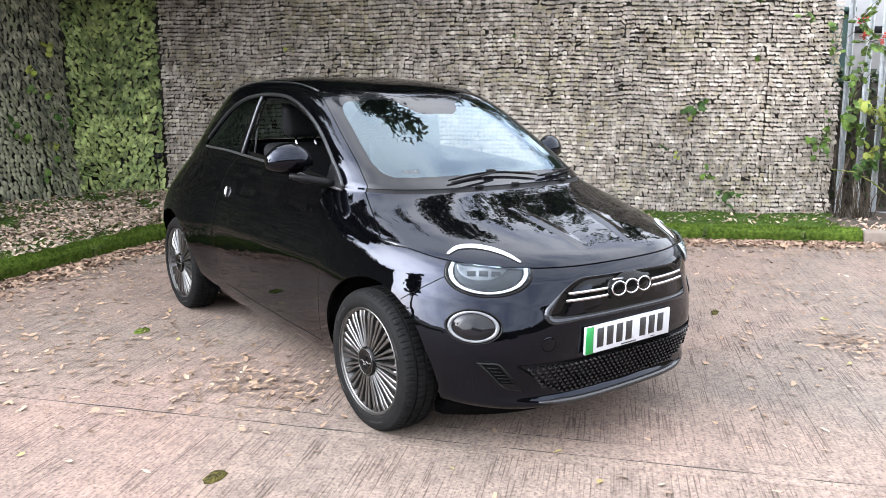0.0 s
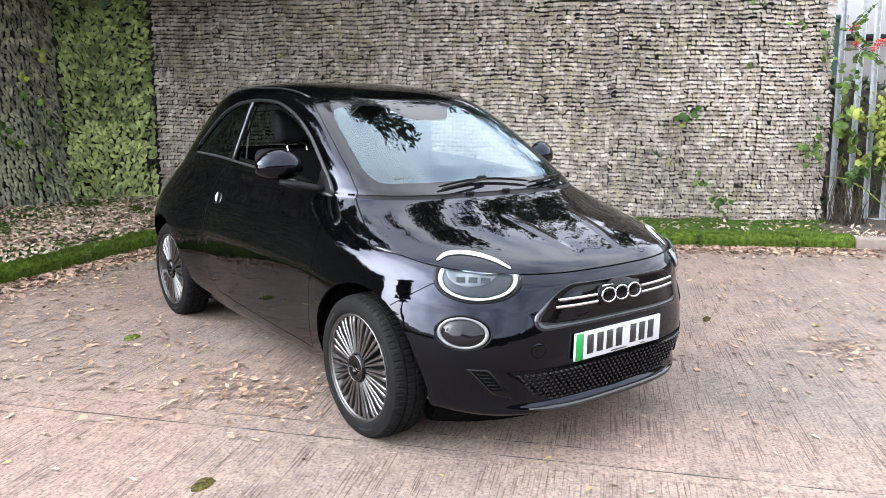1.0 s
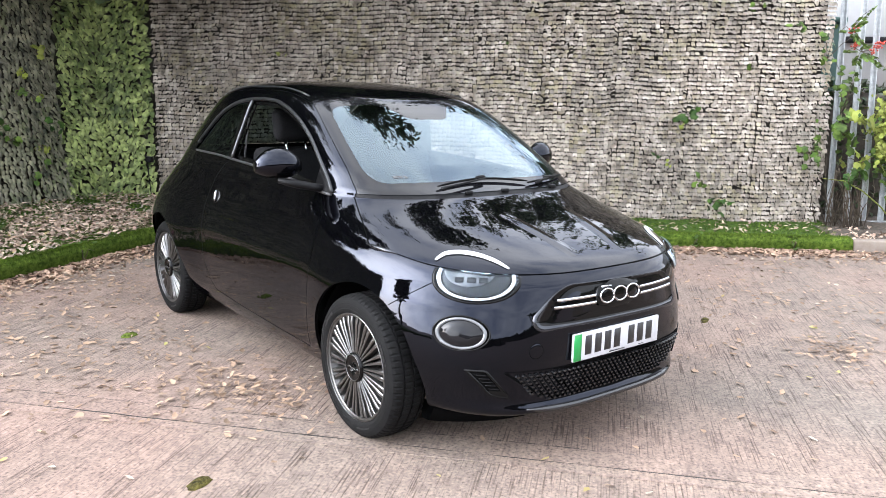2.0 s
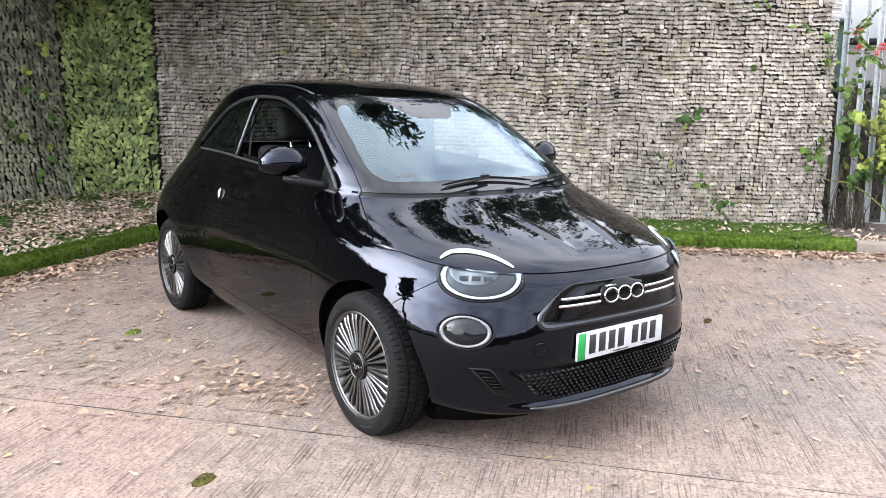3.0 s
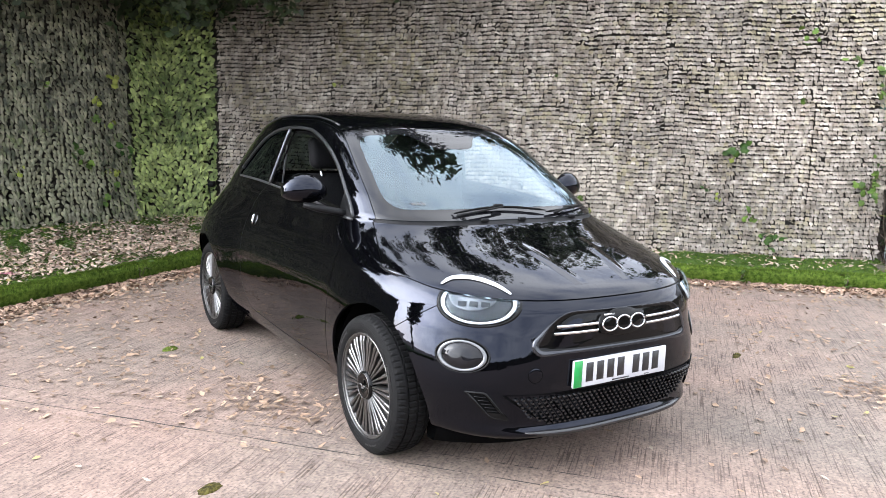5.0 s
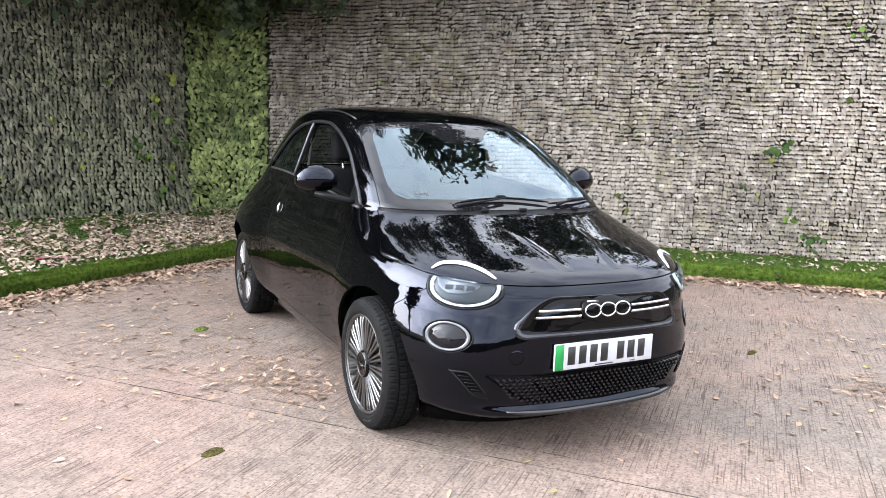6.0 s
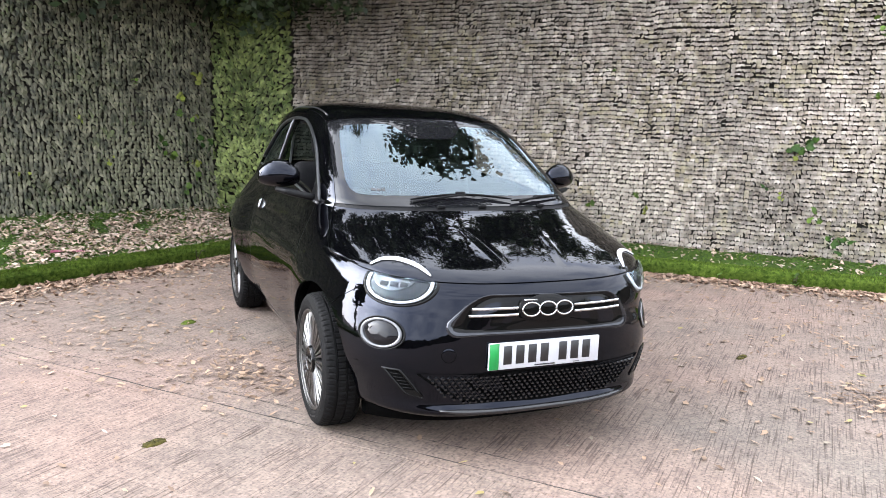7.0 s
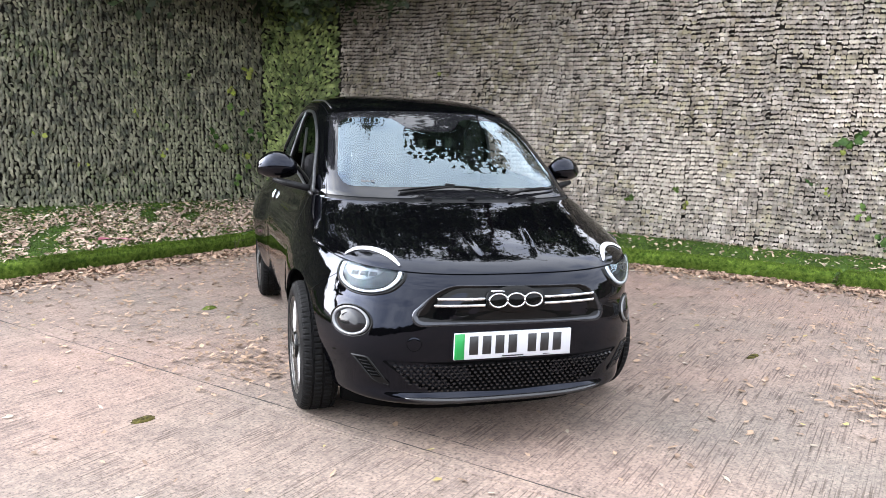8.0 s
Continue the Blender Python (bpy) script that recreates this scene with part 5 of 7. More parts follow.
def make_wheel():
    """A right-hand wheel: its axle along x, the outer side towards -x, its centre at the origin."""
    R = WHEEL_R
    barrel = [(-0.080, 0.216), (-0.0915, 0.229), (-0.080, 0.2305), (-0.068, 0.217), (-0.03, 0.205), (0.06, 0.203), (0.065, 0.02), (0.010, 0.02), (0.005, 0.185), (-0.03, 0.202)]
    v, f = lathe(barrel, 72)
    wheel = car_part("wheel", mesh_of("wheel", v, f, M_RIMDARK), "black tyre on a dark alloy wheel with many thin bright-edged spokes", CAR)
    # tyre, with shoulder blocks and three grooves round the tread
    n = 288
    prof = [(0.04, 0.215), (0.068, 0.232), (0.075, 0.255), (0.073, 0.283), (0.066, 0.298), (0.058, 0.303), (0.050, 0.3045), (0.048, 0.2965), (0.040, 0.2965), (0.038, 0.3055), (0.006, 0.306), (0.004, 0.298), (-0.004, 0.298), (-0.006, 0.306), (-0.038, 0.3055), (-0.040, 0.2965), (-0.048, 0.2965), (-0.050, 0.3045), (-0.066, 0.3025), (-0.078, 0.298), (-0.088, 0.288), (-0.0945, 0.272), (-0.0965, 0.258), (-0.0965, 0.246), (-0.0945, 0.238), (-0.090, 0.2315), (-0.082, 0.224)]
    rows = []
    for x, r in prof:
        row = []
        for k in range(n):
            rr = r
            if k % 4 == 0 and abs(x) > 0.05 and r > 0.29:
                rr = r - 0.005
            elif k % 4 == 2 and abs(x) < 0.045 and r > 0.3:
                rr = r - 0.005
            t = 2 * math.pi * k / n
            row.append((x, rr * math.cos(t), rr * math.sin(t)))
        rows.append(row)
    v, f = sheet(rows, wrap=True, flip=True)
    # flatten where it stands on the ground
    v = [(x, y, max(z, -WHEEL_Z + 0.001)) for x, y, z in v]
    car_part("tyre", mesh_of("tyre", v, f, M_RUBBER, False), "black road tyre with block shoulders", wheel)
    bits = []
    for rr in (0.249, 0.2665):
        bits.append(tube([(-0.0962 if rr < 0.26 else -0.0952, rr * math.cos(t), rr * math.sin(t)) for t in np.linspace(0, 2 * math.pi, 72, endpoint=False)], 0.0011, 5, True))
    v, f = joined(bits)
    car_part("sidewall_rib", mesh_of("sidewall_rib", v, f, M_RUBBER), "fine raised ribs round the sidewall", wheel)
    bits = []
    for start, count, tall in ((0.5, 9, 0.011), (2.5, 8, 0.013), (4.2, 10, 0.007), (5.5, 5, 0.010)):
        for k in range(count):
            t = start + k * 0.042
            w = 0.012 if k % 3 else 0.007
            q = [(x, rr * math.cos(t + a), rr * math.sin(t + a)) for x in (-0.0935, -0.0972) for rr, a in ((0.2575 - tall / 2, 0), (0.2575 + tall / 2, 0), (0.2575 + tall / 2, w / 0.2575), (0.2575 - tall / 2, w / 0.2575))]
            bits.append((q, [(4, 5, 6, 7), (0, 1, 5, 4), (1, 2, 6, 5), (2, 3, 7, 6), (3, 0, 4, 7)]))
    v, f = joined(bits)
    tagged(car_part("sidewall_marks", mesh_of("sidewall_marks", v, f, M_SIDEMARK, False), "raised plain marks moulded in the sidewall", wheel), kind="stuff")
    v, f = lathe([(-0.0, 0.004), (-0.092, 0.004), (-0.096, 0.050), (-0.094, 0.059), (-0.086, 0.063), (-0.06, 0.066)], 40)
    car_part("hub_cap", mesh_of("hub_cap", v, f, M_GLOSSBLACK), "gloss black hub cap", wheel)
    v, f = tube([(-0.0965, 0.055 * math.cos(t), 0.055 * math.sin(t)) for t in np.linspace(0, 2 * math.pi, 40, endpoint=False)], 0.0018, 6, True)
    car_part("cap_ring", mesh_of("cap_ring", v, f, M_RIMCUT), "thin bright ring", wheel)
    v, f = tube([(-0.0975, -0.046 + 0.092 * k / 12, 0.004 * math.sin(k * 1.6)) for k in range(13)], 0.0022, 6)
    car_part("cap_mark", mesh_of("cap_mark", v, f, M_RIMCUT), "bright wavy bar", wheel)
    # spokes: thin blades, narrow at the hub and wider at the rim, in pairs
    sp = []
    for r, h, xf, xb in ((0.060, 0.0044, -0.084, -0.055), (0.09, 0.0050, -0.084, -0.050), (0.14, 0.0060, -0.082, -0.046), (0.192, 0.0088, -0.082, -0.044), (0.218, 0.0100, -0.078, -0.042)):
        sp.append([(xb, r, -h * 1.25), (xf + 0.003, r, -h), (xf, r, -h * 0.55), (xf, r, h * 0.55), (xf + 0.003, r, h), (xb, r, h * 1.25)])
    v, f = sheet(sp)
    body = mesh_of("spoke", v, f, M_RIMDARK, False)
    body.materials.append(M_RIMCUT)
    for i, p in enumerate(body.polygons):
        if i % 5 in (1, 3):
            p.material_index = 1
    spokes = 36
    for k in range(spokes):
        ob = new("spoke", body)
        ob.parent = wheel
        t = 2 * math.pi * (k + (0.10 if k % 2 else -0.10)) / spokes
        ob.matrix_local = Matrix.Rotation(t, 4, "X")
    v, f = tube([(-0.0885, 0.2265 * math.cos(t), 0.2265 * math.sin(t)) for t in np.linspace(0, 2 * math.pi, 72, endpoint=False)], 0.0028, 6, True)
    car_part("rim_edge", mesh_of("rim_edge", v, f, M_RIMCUT), "bright rim edge", wheel)
    return wheel


WHEEL = make_wheel()
TYRE_X = 0.722
turned = Matrix.Rotation(math.pi, 4, "Z")
for x, y, m in ((-TYRE_X, -WHEEL_Y, Matrix.Rotation(0.35, 4, "X")), (-TYRE_X, WHEEL_Y, Matrix.Rotation(1.1, 4, "X")), (TYRE_X, -WHEEL_Y, turned), (TYRE_X, WHEEL_Y, turned)):
    if (x, y) == (-TYRE_X, -WHEEL_Y):
        WHEEL.matrix_local = Matrix.Translation((x, y, WHEEL_Z))
    else:
        w = copy_thing(WHEEL, Matrix.Translation((x, y, WHEEL_Z)) @ (turned if x > 0 else Matrix()))

# wheel wells and floor pan
def well(x0, x1, y):
    ring = [(y + (ARCH_R + 0.012) * math.cos(t), max(0.17, WHEEL_Z + (ARCH_R + 0.012) * math.sin(t))) for t in np.linspace(0.0, math.pi, 30)]
    side = beside([(a, max(b, 0.2)) for a, b in ring], -1, -0.016)[:, 0]
    rows = [[(max(x0, float(s)), a, b) for s, (a, b) in zip(side, ring)], [(x1, a, b) for a, b in ring]]
    v, f = sheet(rows)
    o = len(v)
    v.append((x1, y, WHEEL_Z))
    f += [(o, 30 + k, 31 + k) for k in range(29)]
    return v, f


for y in (-WHEEL_Y - 0.008, WHEEL_Y + 0.008):
    v, f = well(-0.765, -0.56, y)
    pair("wheel_well", v, f, M_SHADEBLACK, "black wheel arch liner")
bm = box_bm(-0.70, 0.70, -0.80, 0.80, 0.17, 0.20, 0.01, 1)
part("floor_pan", bm, M_SHADEBLACK, CAR, "dark floor pan", m=BODY_LEAN)
bm = box_bm(-0.55, 0.55, -1.72, 1.55, 0.19, 0.30, 0.04, 2)
part("floor_pan", bm, M_SHADEBLACK, CAR, "dark undertray", m=BODY_LEAN)
# added black strip: stands in for the dark shade under the front bumper
rows = []
for k in range(41):
    x = -0.64 + 1.28 * k / 40
    y = -1.66 + 0.20 * (abs(x) / 0.64) ** 3.2
    rows.append([(x, y - 0.03, 0.20), (x, y, 0.128), (x, y + 0.05, 0.125), (x, y + 0.06, 0.20)])
v, f = sheet(rows)
car_part("air_dam", mesh_of("air_dam", v, f, M_SHADEBLACK), "black strip added under the bumper to deepen the shade there")
bm = box_bm(-0.70, 0.70, -1.0, 1.5, 0.30, 0.36, 0.02, 1)
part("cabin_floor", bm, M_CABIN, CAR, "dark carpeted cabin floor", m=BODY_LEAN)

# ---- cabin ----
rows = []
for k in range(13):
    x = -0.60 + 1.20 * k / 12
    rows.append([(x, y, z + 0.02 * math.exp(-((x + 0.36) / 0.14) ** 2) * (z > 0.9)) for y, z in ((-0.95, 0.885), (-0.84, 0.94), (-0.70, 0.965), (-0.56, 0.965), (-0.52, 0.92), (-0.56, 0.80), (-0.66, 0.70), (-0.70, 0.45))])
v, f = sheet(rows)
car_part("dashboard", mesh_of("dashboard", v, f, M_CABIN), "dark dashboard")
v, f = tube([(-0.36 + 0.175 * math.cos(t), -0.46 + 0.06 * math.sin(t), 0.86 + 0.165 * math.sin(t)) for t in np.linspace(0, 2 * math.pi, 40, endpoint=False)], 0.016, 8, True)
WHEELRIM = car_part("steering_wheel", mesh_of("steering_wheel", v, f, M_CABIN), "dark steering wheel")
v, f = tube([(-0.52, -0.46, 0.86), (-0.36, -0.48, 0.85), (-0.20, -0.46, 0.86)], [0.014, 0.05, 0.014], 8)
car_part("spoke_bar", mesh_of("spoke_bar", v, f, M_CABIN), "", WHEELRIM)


def cushion(x0, x1, y0, y1, z0, z1, lean=0.0, soft=0.05):
    bm = box_bm(x0, x1, y0, y1, z0, z1, soft, 4)
    for q in bm.verts:
        q.co.y += (q.co.z - z0) * lean
    return bm


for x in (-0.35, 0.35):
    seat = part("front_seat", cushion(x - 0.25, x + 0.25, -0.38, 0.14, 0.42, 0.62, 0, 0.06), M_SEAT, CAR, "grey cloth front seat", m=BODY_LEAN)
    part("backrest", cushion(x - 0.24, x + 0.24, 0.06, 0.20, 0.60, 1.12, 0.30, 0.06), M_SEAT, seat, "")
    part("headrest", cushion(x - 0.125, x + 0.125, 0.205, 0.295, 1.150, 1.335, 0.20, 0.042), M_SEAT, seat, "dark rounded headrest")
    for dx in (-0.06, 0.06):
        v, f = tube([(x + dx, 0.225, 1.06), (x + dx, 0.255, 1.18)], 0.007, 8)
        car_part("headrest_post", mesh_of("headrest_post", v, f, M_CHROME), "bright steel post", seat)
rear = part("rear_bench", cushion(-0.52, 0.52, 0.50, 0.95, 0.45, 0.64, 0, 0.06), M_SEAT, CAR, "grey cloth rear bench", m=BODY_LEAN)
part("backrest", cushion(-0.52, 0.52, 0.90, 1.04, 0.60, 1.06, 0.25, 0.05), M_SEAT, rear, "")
# roof lining and inner window frames
iv, jf, jn = panel(["roof"], 0.0, -0.03)
car_part("roof_lining", skin_mesh("roof_lining", iv, jf[:, ::-1], -jn, M_LINING), "pale roof lining")
# seat belt and mirror housing
v, f = tube([(-0.555, 0.42, 1.28), (-0.575, 0.43, 1.1), (-0.60, 0.44, 0.85)], [0.014] * 3, 6, flat=0.15)
car_part("seat_belt", mesh_of("seat_belt", v, f, material("pale_belt", (0.25, 0.25, 0.25), 0.8)), "pale grey seat belt")
c = screen_at([(0.02, 1.375)], -0.03)[0]
bm = box_bm(c[0] - 0.11, c[0] + 0.11, c[1] - 0.02, c[1] + 0.07, c[2] - 0.055, c[2] + 0.01, 0.02, 3)
part("sensor_housing", bm, M_CABIN, CAR, "dark sensor housing behind the glass", m=BODY_LEAN)
bm = box_bm(c[0] - 0.11, c[0] + 0.11, c[1] + 0.10, c[1] + 0.125, c[2] - 0.10, c[2] - 0.035, 0.012, 3)
part("cabin_mirror", bm, M_CABIN, CAR, "dark inside mirror", m=BODY_LEAN)

# ---- trees behind the screens and across the yard ----
M_BARK = material("bark", (0.02951, 0.02319, 0.01686), 0.9, 0, (0.06746, 0.05481, 0.04216), 14, 7, 0.8, 30, stains=0.3)
M_CROWN = material("tree_leaf", (0.01476, 0.02951, 0.007589), 0.6, 0, (0.03373, 0.05481, 0.01476), 3, 4, island=0.5)


def leaf_quad(p, d, size, r):
    """A folded leaf of four triangles at p, pointing along d."""
    d = d.normalized()
    side = d.cross(Vector((r.gauss(0, 1), r.gauss(0, 1), r.gauss(0, 1)))).normalized()
    up = d.cross(side)
    w = size * 0.34
    tip = p + d * size
    a = p + d * size * 0.45 + side * w + up * size * 0.08
    b = p + d * size * 0.45 - side * w + up * size * 0.08
    m = p + d * size * 0.5
    return [p, a, tip, b, m], [(0, 4, 1), (1, 4, 2), (2, 4, 3), (3, 4, 0)]


def tree(name, place, height, spread, leaves, size, seed, label, low=0.4, lean=(0, 0), rise=(0.04, 0.34), category="tree"):
    """A trunk with limbs that fork into twigs, and leaves in clumps round the twigs' ends."""
    r = random.Random(seed)
    base = Vector(place)
    bits, ends = [], []
    top = base + Vector((lean[0] * 0.08, lean[1] * 0.08, height * 0.62))
    trunk = [base.lerp(top, k / 6) + Vector((r.uniform(-0.05, 0.05), r.uniform(-0.05, 0.05), 0)) * (k > 0) for k in range(7)]
    bits.append(tube(trunk, [height * 0.028 * (1 - 0.09 * k) for k in range(7)], 9))
    for _ in range(15):
        k = r.uniform(low, 1.0)
        start = base.lerp(top, k)
        a = r.uniform(0, 2 * math.pi)
        reach = spread * r.uniform(0.55, 1.0)
        tip = start + Vector((math.cos(a) * reach, math.sin(a) * reach, height * r.uniform(*rise))) + Vector((lean[0], lean[1], 0)) * r.uniform(0.3, 1)
        mid = start.lerp(tip, 0.5) + Vector((0, 0, height * 0.05))
        limb = [start, start.lerp(mid, 0.5), mid, mid.lerp(tip, 0.5) + Vector((0, 0, 0.1)), tip]
        bits.append(tube(limb, [height * 0.011, height * 0.009, height * 0.007, height * 0.005, height * 0.002], 6))
        for _ in range(9):
            q = limb[r.randrange(1, 5)]
            e = q + Vector((r.gauss(0, 1), r.gauss(0, 1), r.gauss(0.1, 0.7))) * spread * 0.26
            bits.append(tube([q, q.lerp(e, 0.5) + Vector((0, 0, 0.08)), e], [0.018, 0.011, 0.004], 4))
            ends.append((q, e))
    v, f = joined(bits)
    thing = new(name)
    thing.location = place
    tagged(thing, label=label, category=category, group="trees round the yard")
    move = Matrix.Translation(-base)
    piece("trunk", mesh_of("trunk", [move @ Vector(p) for p in v], f, M_BARK), thing, "forked bark-covered trunk and limbs")
    verts, faces = [], []
    for _ in range(leaves):
        q, e = ends[r.randrange(len(ends))]
        c = q.lerp(e, r.uniform(0.35, 1.1)) + Vector((r.gauss(0, 1), r.gauss(0, 1), r.gauss(0, 1))) * spread * 0.07
        d = Vector((r.gauss(0, 1), r.gauss(0, 1), r.gauss(-0.4, 0.7)))
        a, b = leaf_quad(c - base, d, size * r.uniform(0.7, 1.3), r)
        o = len(verts)
        verts += a
        faces += [tuple(x + o for x in t) for t in b]
    piece("crown", mesh_of("crown", verts, faces, M_CROWN), thing, "uneven dark green crown", "stuff")
    return thing


tree("tree", (2.8, 6.9, 0), 6.0, 2.6, 22000, 0.095, 31, "broad leafy tree overhanging the leaf screen", 0.6, (-0.7, -1.0))
tree("tree", (-0.6, 8.6, 0), 6.8, 2.8, 15000, 0.16, 32, "tall leafy tree behind the corner of the screens", 0.42, (0.0, -1.2))
tree("tree", (-2.0, 8.0, 0), 5.8, 2.2, 17000, 0.16, 33, "leafy tree overhanging the dark screen", 0.45, (0.2, -1.3))
tree("tree", (3.9, 4.2, 0), 5.0, 1.3, 14000, 0.10, 45, "leafy tree leaning over the faded screen", 0.85, (-0.9, -1.2))
tree("tree", (0.4, 6.5, 0), 5.0, 1.7, 38000, 0.085, 39, "leafy tree overhanging the screens' corner", 0.93, (0.2, -4.7))
tree("tree", (2.5, 4.9, 0), 5.0, 1.5, 38000, 0.08, 40, "leafy tree close behind the faded screen", 0.93, (-0.6, -3.1))
# seeds 49, 52, 50 and 46 are added to block sky from the screens
tree("tree", (0.9, 7.1, 0), 5.3, 2.0, 52000, 0.12, 49, "leafy tree added over the screens' corner to shade it", 0.95, (-0.1, -3.4), (-0.01, 0.10))
tree("tree", (-0.7, 7.7, 0), 7.4, 3.0, 60000, 0.16, 52, "spreading leafy tree added high over the screens' corner to shade it", 0.9, (-0.3, -3.0))
tree("tree", (-1.9, 6.9, 0), 5.4, 2.0, 24000, 0.12, 50, "leafy tree added over the dark screen to shade it", 0.95, (0.1, -2.7), (0.0, 0.12))
tree("tree", (-4.7, 6.4, 0), 9.5, 1.8, 22000, 0.16, 47, "tall narrow leafy tree behind the dark screen", 0.45, (0.0, 0.0))
tree("tree", (-2.3, 7.0, 0), 6.4, 2.2, 34000, 0.14, 46, "leafy tree added close behind the dark screen to block sky glow", 0.55, (0.1, 0.1))
tree("tree", (-13.2, 2.6, 0), 6.8, 1.15, 9000, 0.2, 48, "small round tree standing far across the yard", 0.3, (0.0, 0.0))
tree("tree", (7.8, 3.4, 0), 6.0, 2.2, 7000, 0.16, 34, "leafy tree behind the fence", 0.5, (-0.2, 0.2))


def hedge(name, path, height, depth, leaves, size, seed, label):
    r = random.Random(seed)
    L = path_length(path)
    verts, faces = [], []
    core = []
    n = int(L / 0.5)
    for k in range(n + 1):
        p, d = path_at(path, min(L * k / n, L - 1e-4))
        back = Vector((-d.y, d.x, 0))
        h = height * (0.9 + 0.12 * noise.noise((k * 0.3, seed, 0)))
        core.append([tuple(p + back * a * depth * 0.4 + Vector((0, 0, z * h))) for a, z in ((-1, 0), (-1, 0.8), (-0.5, 0.95), (0.5, 0.95), (1, 0.8), (1, 0))])
    cv, cf = sheet(core)
    thing = tagged(new(name), label=label, category="hedge")
    piece("branch_core", mesh_of("branch_core", cv, cf, M_BARK), thing, "dense dark branches")
    for _ in range(leaves):
        s = r.uniform(0, L - 0.001)
        p, d = path_at(path, s)
        back = Vector((-d.y, d.x, 0))
        h = height * (0.92 + 0.2 * noise.noise((s * 0.6, seed, 0)))
        c = p + back * r.uniform(-0.5, 0.5) * depth + Vector((0, 0, h * r.random() ** 0.7))
        a, b = leaf_quad(c, Vector((r.gauss(0, 1), r.gauss(0, 1), r.gauss(0, 0.7))), size * r.uniform(0.7, 1.3), r)
        o = len(verts)
        verts += a
        faces += [tuple(x + o for x in t) for t in b]
    piece("foliage", mesh_of("foliage", verts, faces, M_CROWN), thing, "dark green foliage", "stuff")
    return thing


hedge("hedge", [(-16, -8), (-10, -16), (0, -18), (10, -17), (17, -8), (18, 0)], 2.3, 1.5, 16000, 0.28, 41, "long dark hedge across the yard")

hedge("bush", [(5.9, 1.6), (7.1, 0.35), (8.6, -1.1)], 1.75, 0.7, 9500, 0.085, 43, "dense green bushes growing behind the fence")

# ---- steel palisade fence and what stands behind it ----
M_GALV = material("galvanised_steel", (0.27, 0.285, 0.29), 0.42, 0.35, (0.37, 0.385, 0.39), 22, 6, 0.1, 60, stains=0.15)
FENCE_DIR = Vector((0.747, -0.664, 0)).normalized()
FENCE_OUT = Vector((-0.664, -0.747, 0)).normalized()
FENCE = tagged(new("palisade_fence"), label="galvanised steel palisade fence overgrown with creepers", category="fence")
FENCE_TURN = Matrix.Rotation(math.atan2(FENCE_DIR.y, FENCE_DIR.x), 4, "Z")
FENCE.matrix_world = Matrix.Translation((6.02, 0.385, 0)) @ FENCE_TURN @ Matrix.Rotation(-0.033, 4, "Y")
pale = []
for z, k in ((0.10, 1), (2.70, 1), (2.82, 0.25)):
    pale.append([(x * k, y, z) for x, y in ((-0.034, -0.012), (-0.022, -0.018), (-0.010, 0.006), (0.010, 0.006), (0.022, -0.018), (0.034, -0.012), (0.034, -0.008), (0.023, -0.013), (0.011, 0.011), (-0.011, 0.011), (-0.023, -0.013), (-0.034, -0.008))])
pv, pf = sheet(pale, wrap=True)
pale_mesh = mesh_of("pale", pv, pf, M_GALV, False)
for k in range(12):
    ob = new("pale", pale_mesh)
    ob.parent = FENCE
    ob.matrix_local = Matrix.Translation((0.17 + 0.185 * k, 0, 0)) @ Matrix.Rotation(0.01 * math.sin(k * 2.3), 4, "Y")
for z in (0.07, 2.58):
    part("rail", box_bm(0, 2.5, 0.02, 0.07, z - 0.03, z + 0.03, 0.004, 1), M_GALV, FENCE)
for x in (2.45,):
    part("post", box_bm(x - 0.05, x + 0.05, 0.03, 0.13, 0, 2.75, 0.006, 1), M_GALV, FENCE)

M_TEAL = material("dark_green_cladding", (0.005, 0.036, 0.029), 0.5, 0, (0.009, 0.050, 0.039), 8, 4, 0.1, 50, stains=0.2)
cab = tagged(new("storage_cabin"), label="dark green metal storage cabin behind the fence", category="cabin")
cab.matrix_world = Matrix.Translation((6.40, 1.05, 0)) @ FENCE_TURN
part("wall", box_bm(-0.9, 0.56, 0.0, 1.8, 0.0, 2.30, 0.02, 2), M_TEAL, cab, "ribbed dark green wall")
for k in range(7):
    part("rib", box_bm(-0.85 + 0.2 * k, -0.80 + 0.2 * k, -0.02, 0.0, 0.05, 2.25, 0.006, 1), M_TEAL, cab)
part("roof", box_bm(-0.95, 0.6, -0.05, 1.85, 2.30, 2.36, 0.01, 1), M_TEAL, cab)
M_WHITEWALL = material("white_cladding", (0.252, 0.2555, 0.259), 0.6, 0, (0.28, 0.2834, 0.2869), 4, 5, 0.05, 40, stains=0.1)
M_BRICK = material("brick_red", (0.09097, 0.0385, 0.028), 0.85, 0, (0.126, 0.05949, 0.04199), 18, 6, 0.3, 60, stains=0.2)
shed = tagged(new("warehouse"), label="white clad warehouse with a red brick base, far behind the fence", category="building")
shed.matrix_world = Matrix.Translation((13.5, 3.0, 0)) @ FENCE_TURN
part("wall", box_bm(-3, 9, 0, 5, 1.6, 5.2), M_WHITEWALL, shed, "white wall cladding")
part("base", box_bm(-3, 9, -0.02, 5.02, 0, 1.6), M_BRICK, shed, "red brick base")
part("gutter", box_bm(-3.1, 9.1, -0.15, 0.0, 2.50, 2.62, 0.02, 1), M_DARK, shed, "dark rail along the wall")
part("roof", box_bm(-3.2, 9.2, -0.2, 5.2, 5.2, 5.35, 0.02, 1), M_GALV, shed)

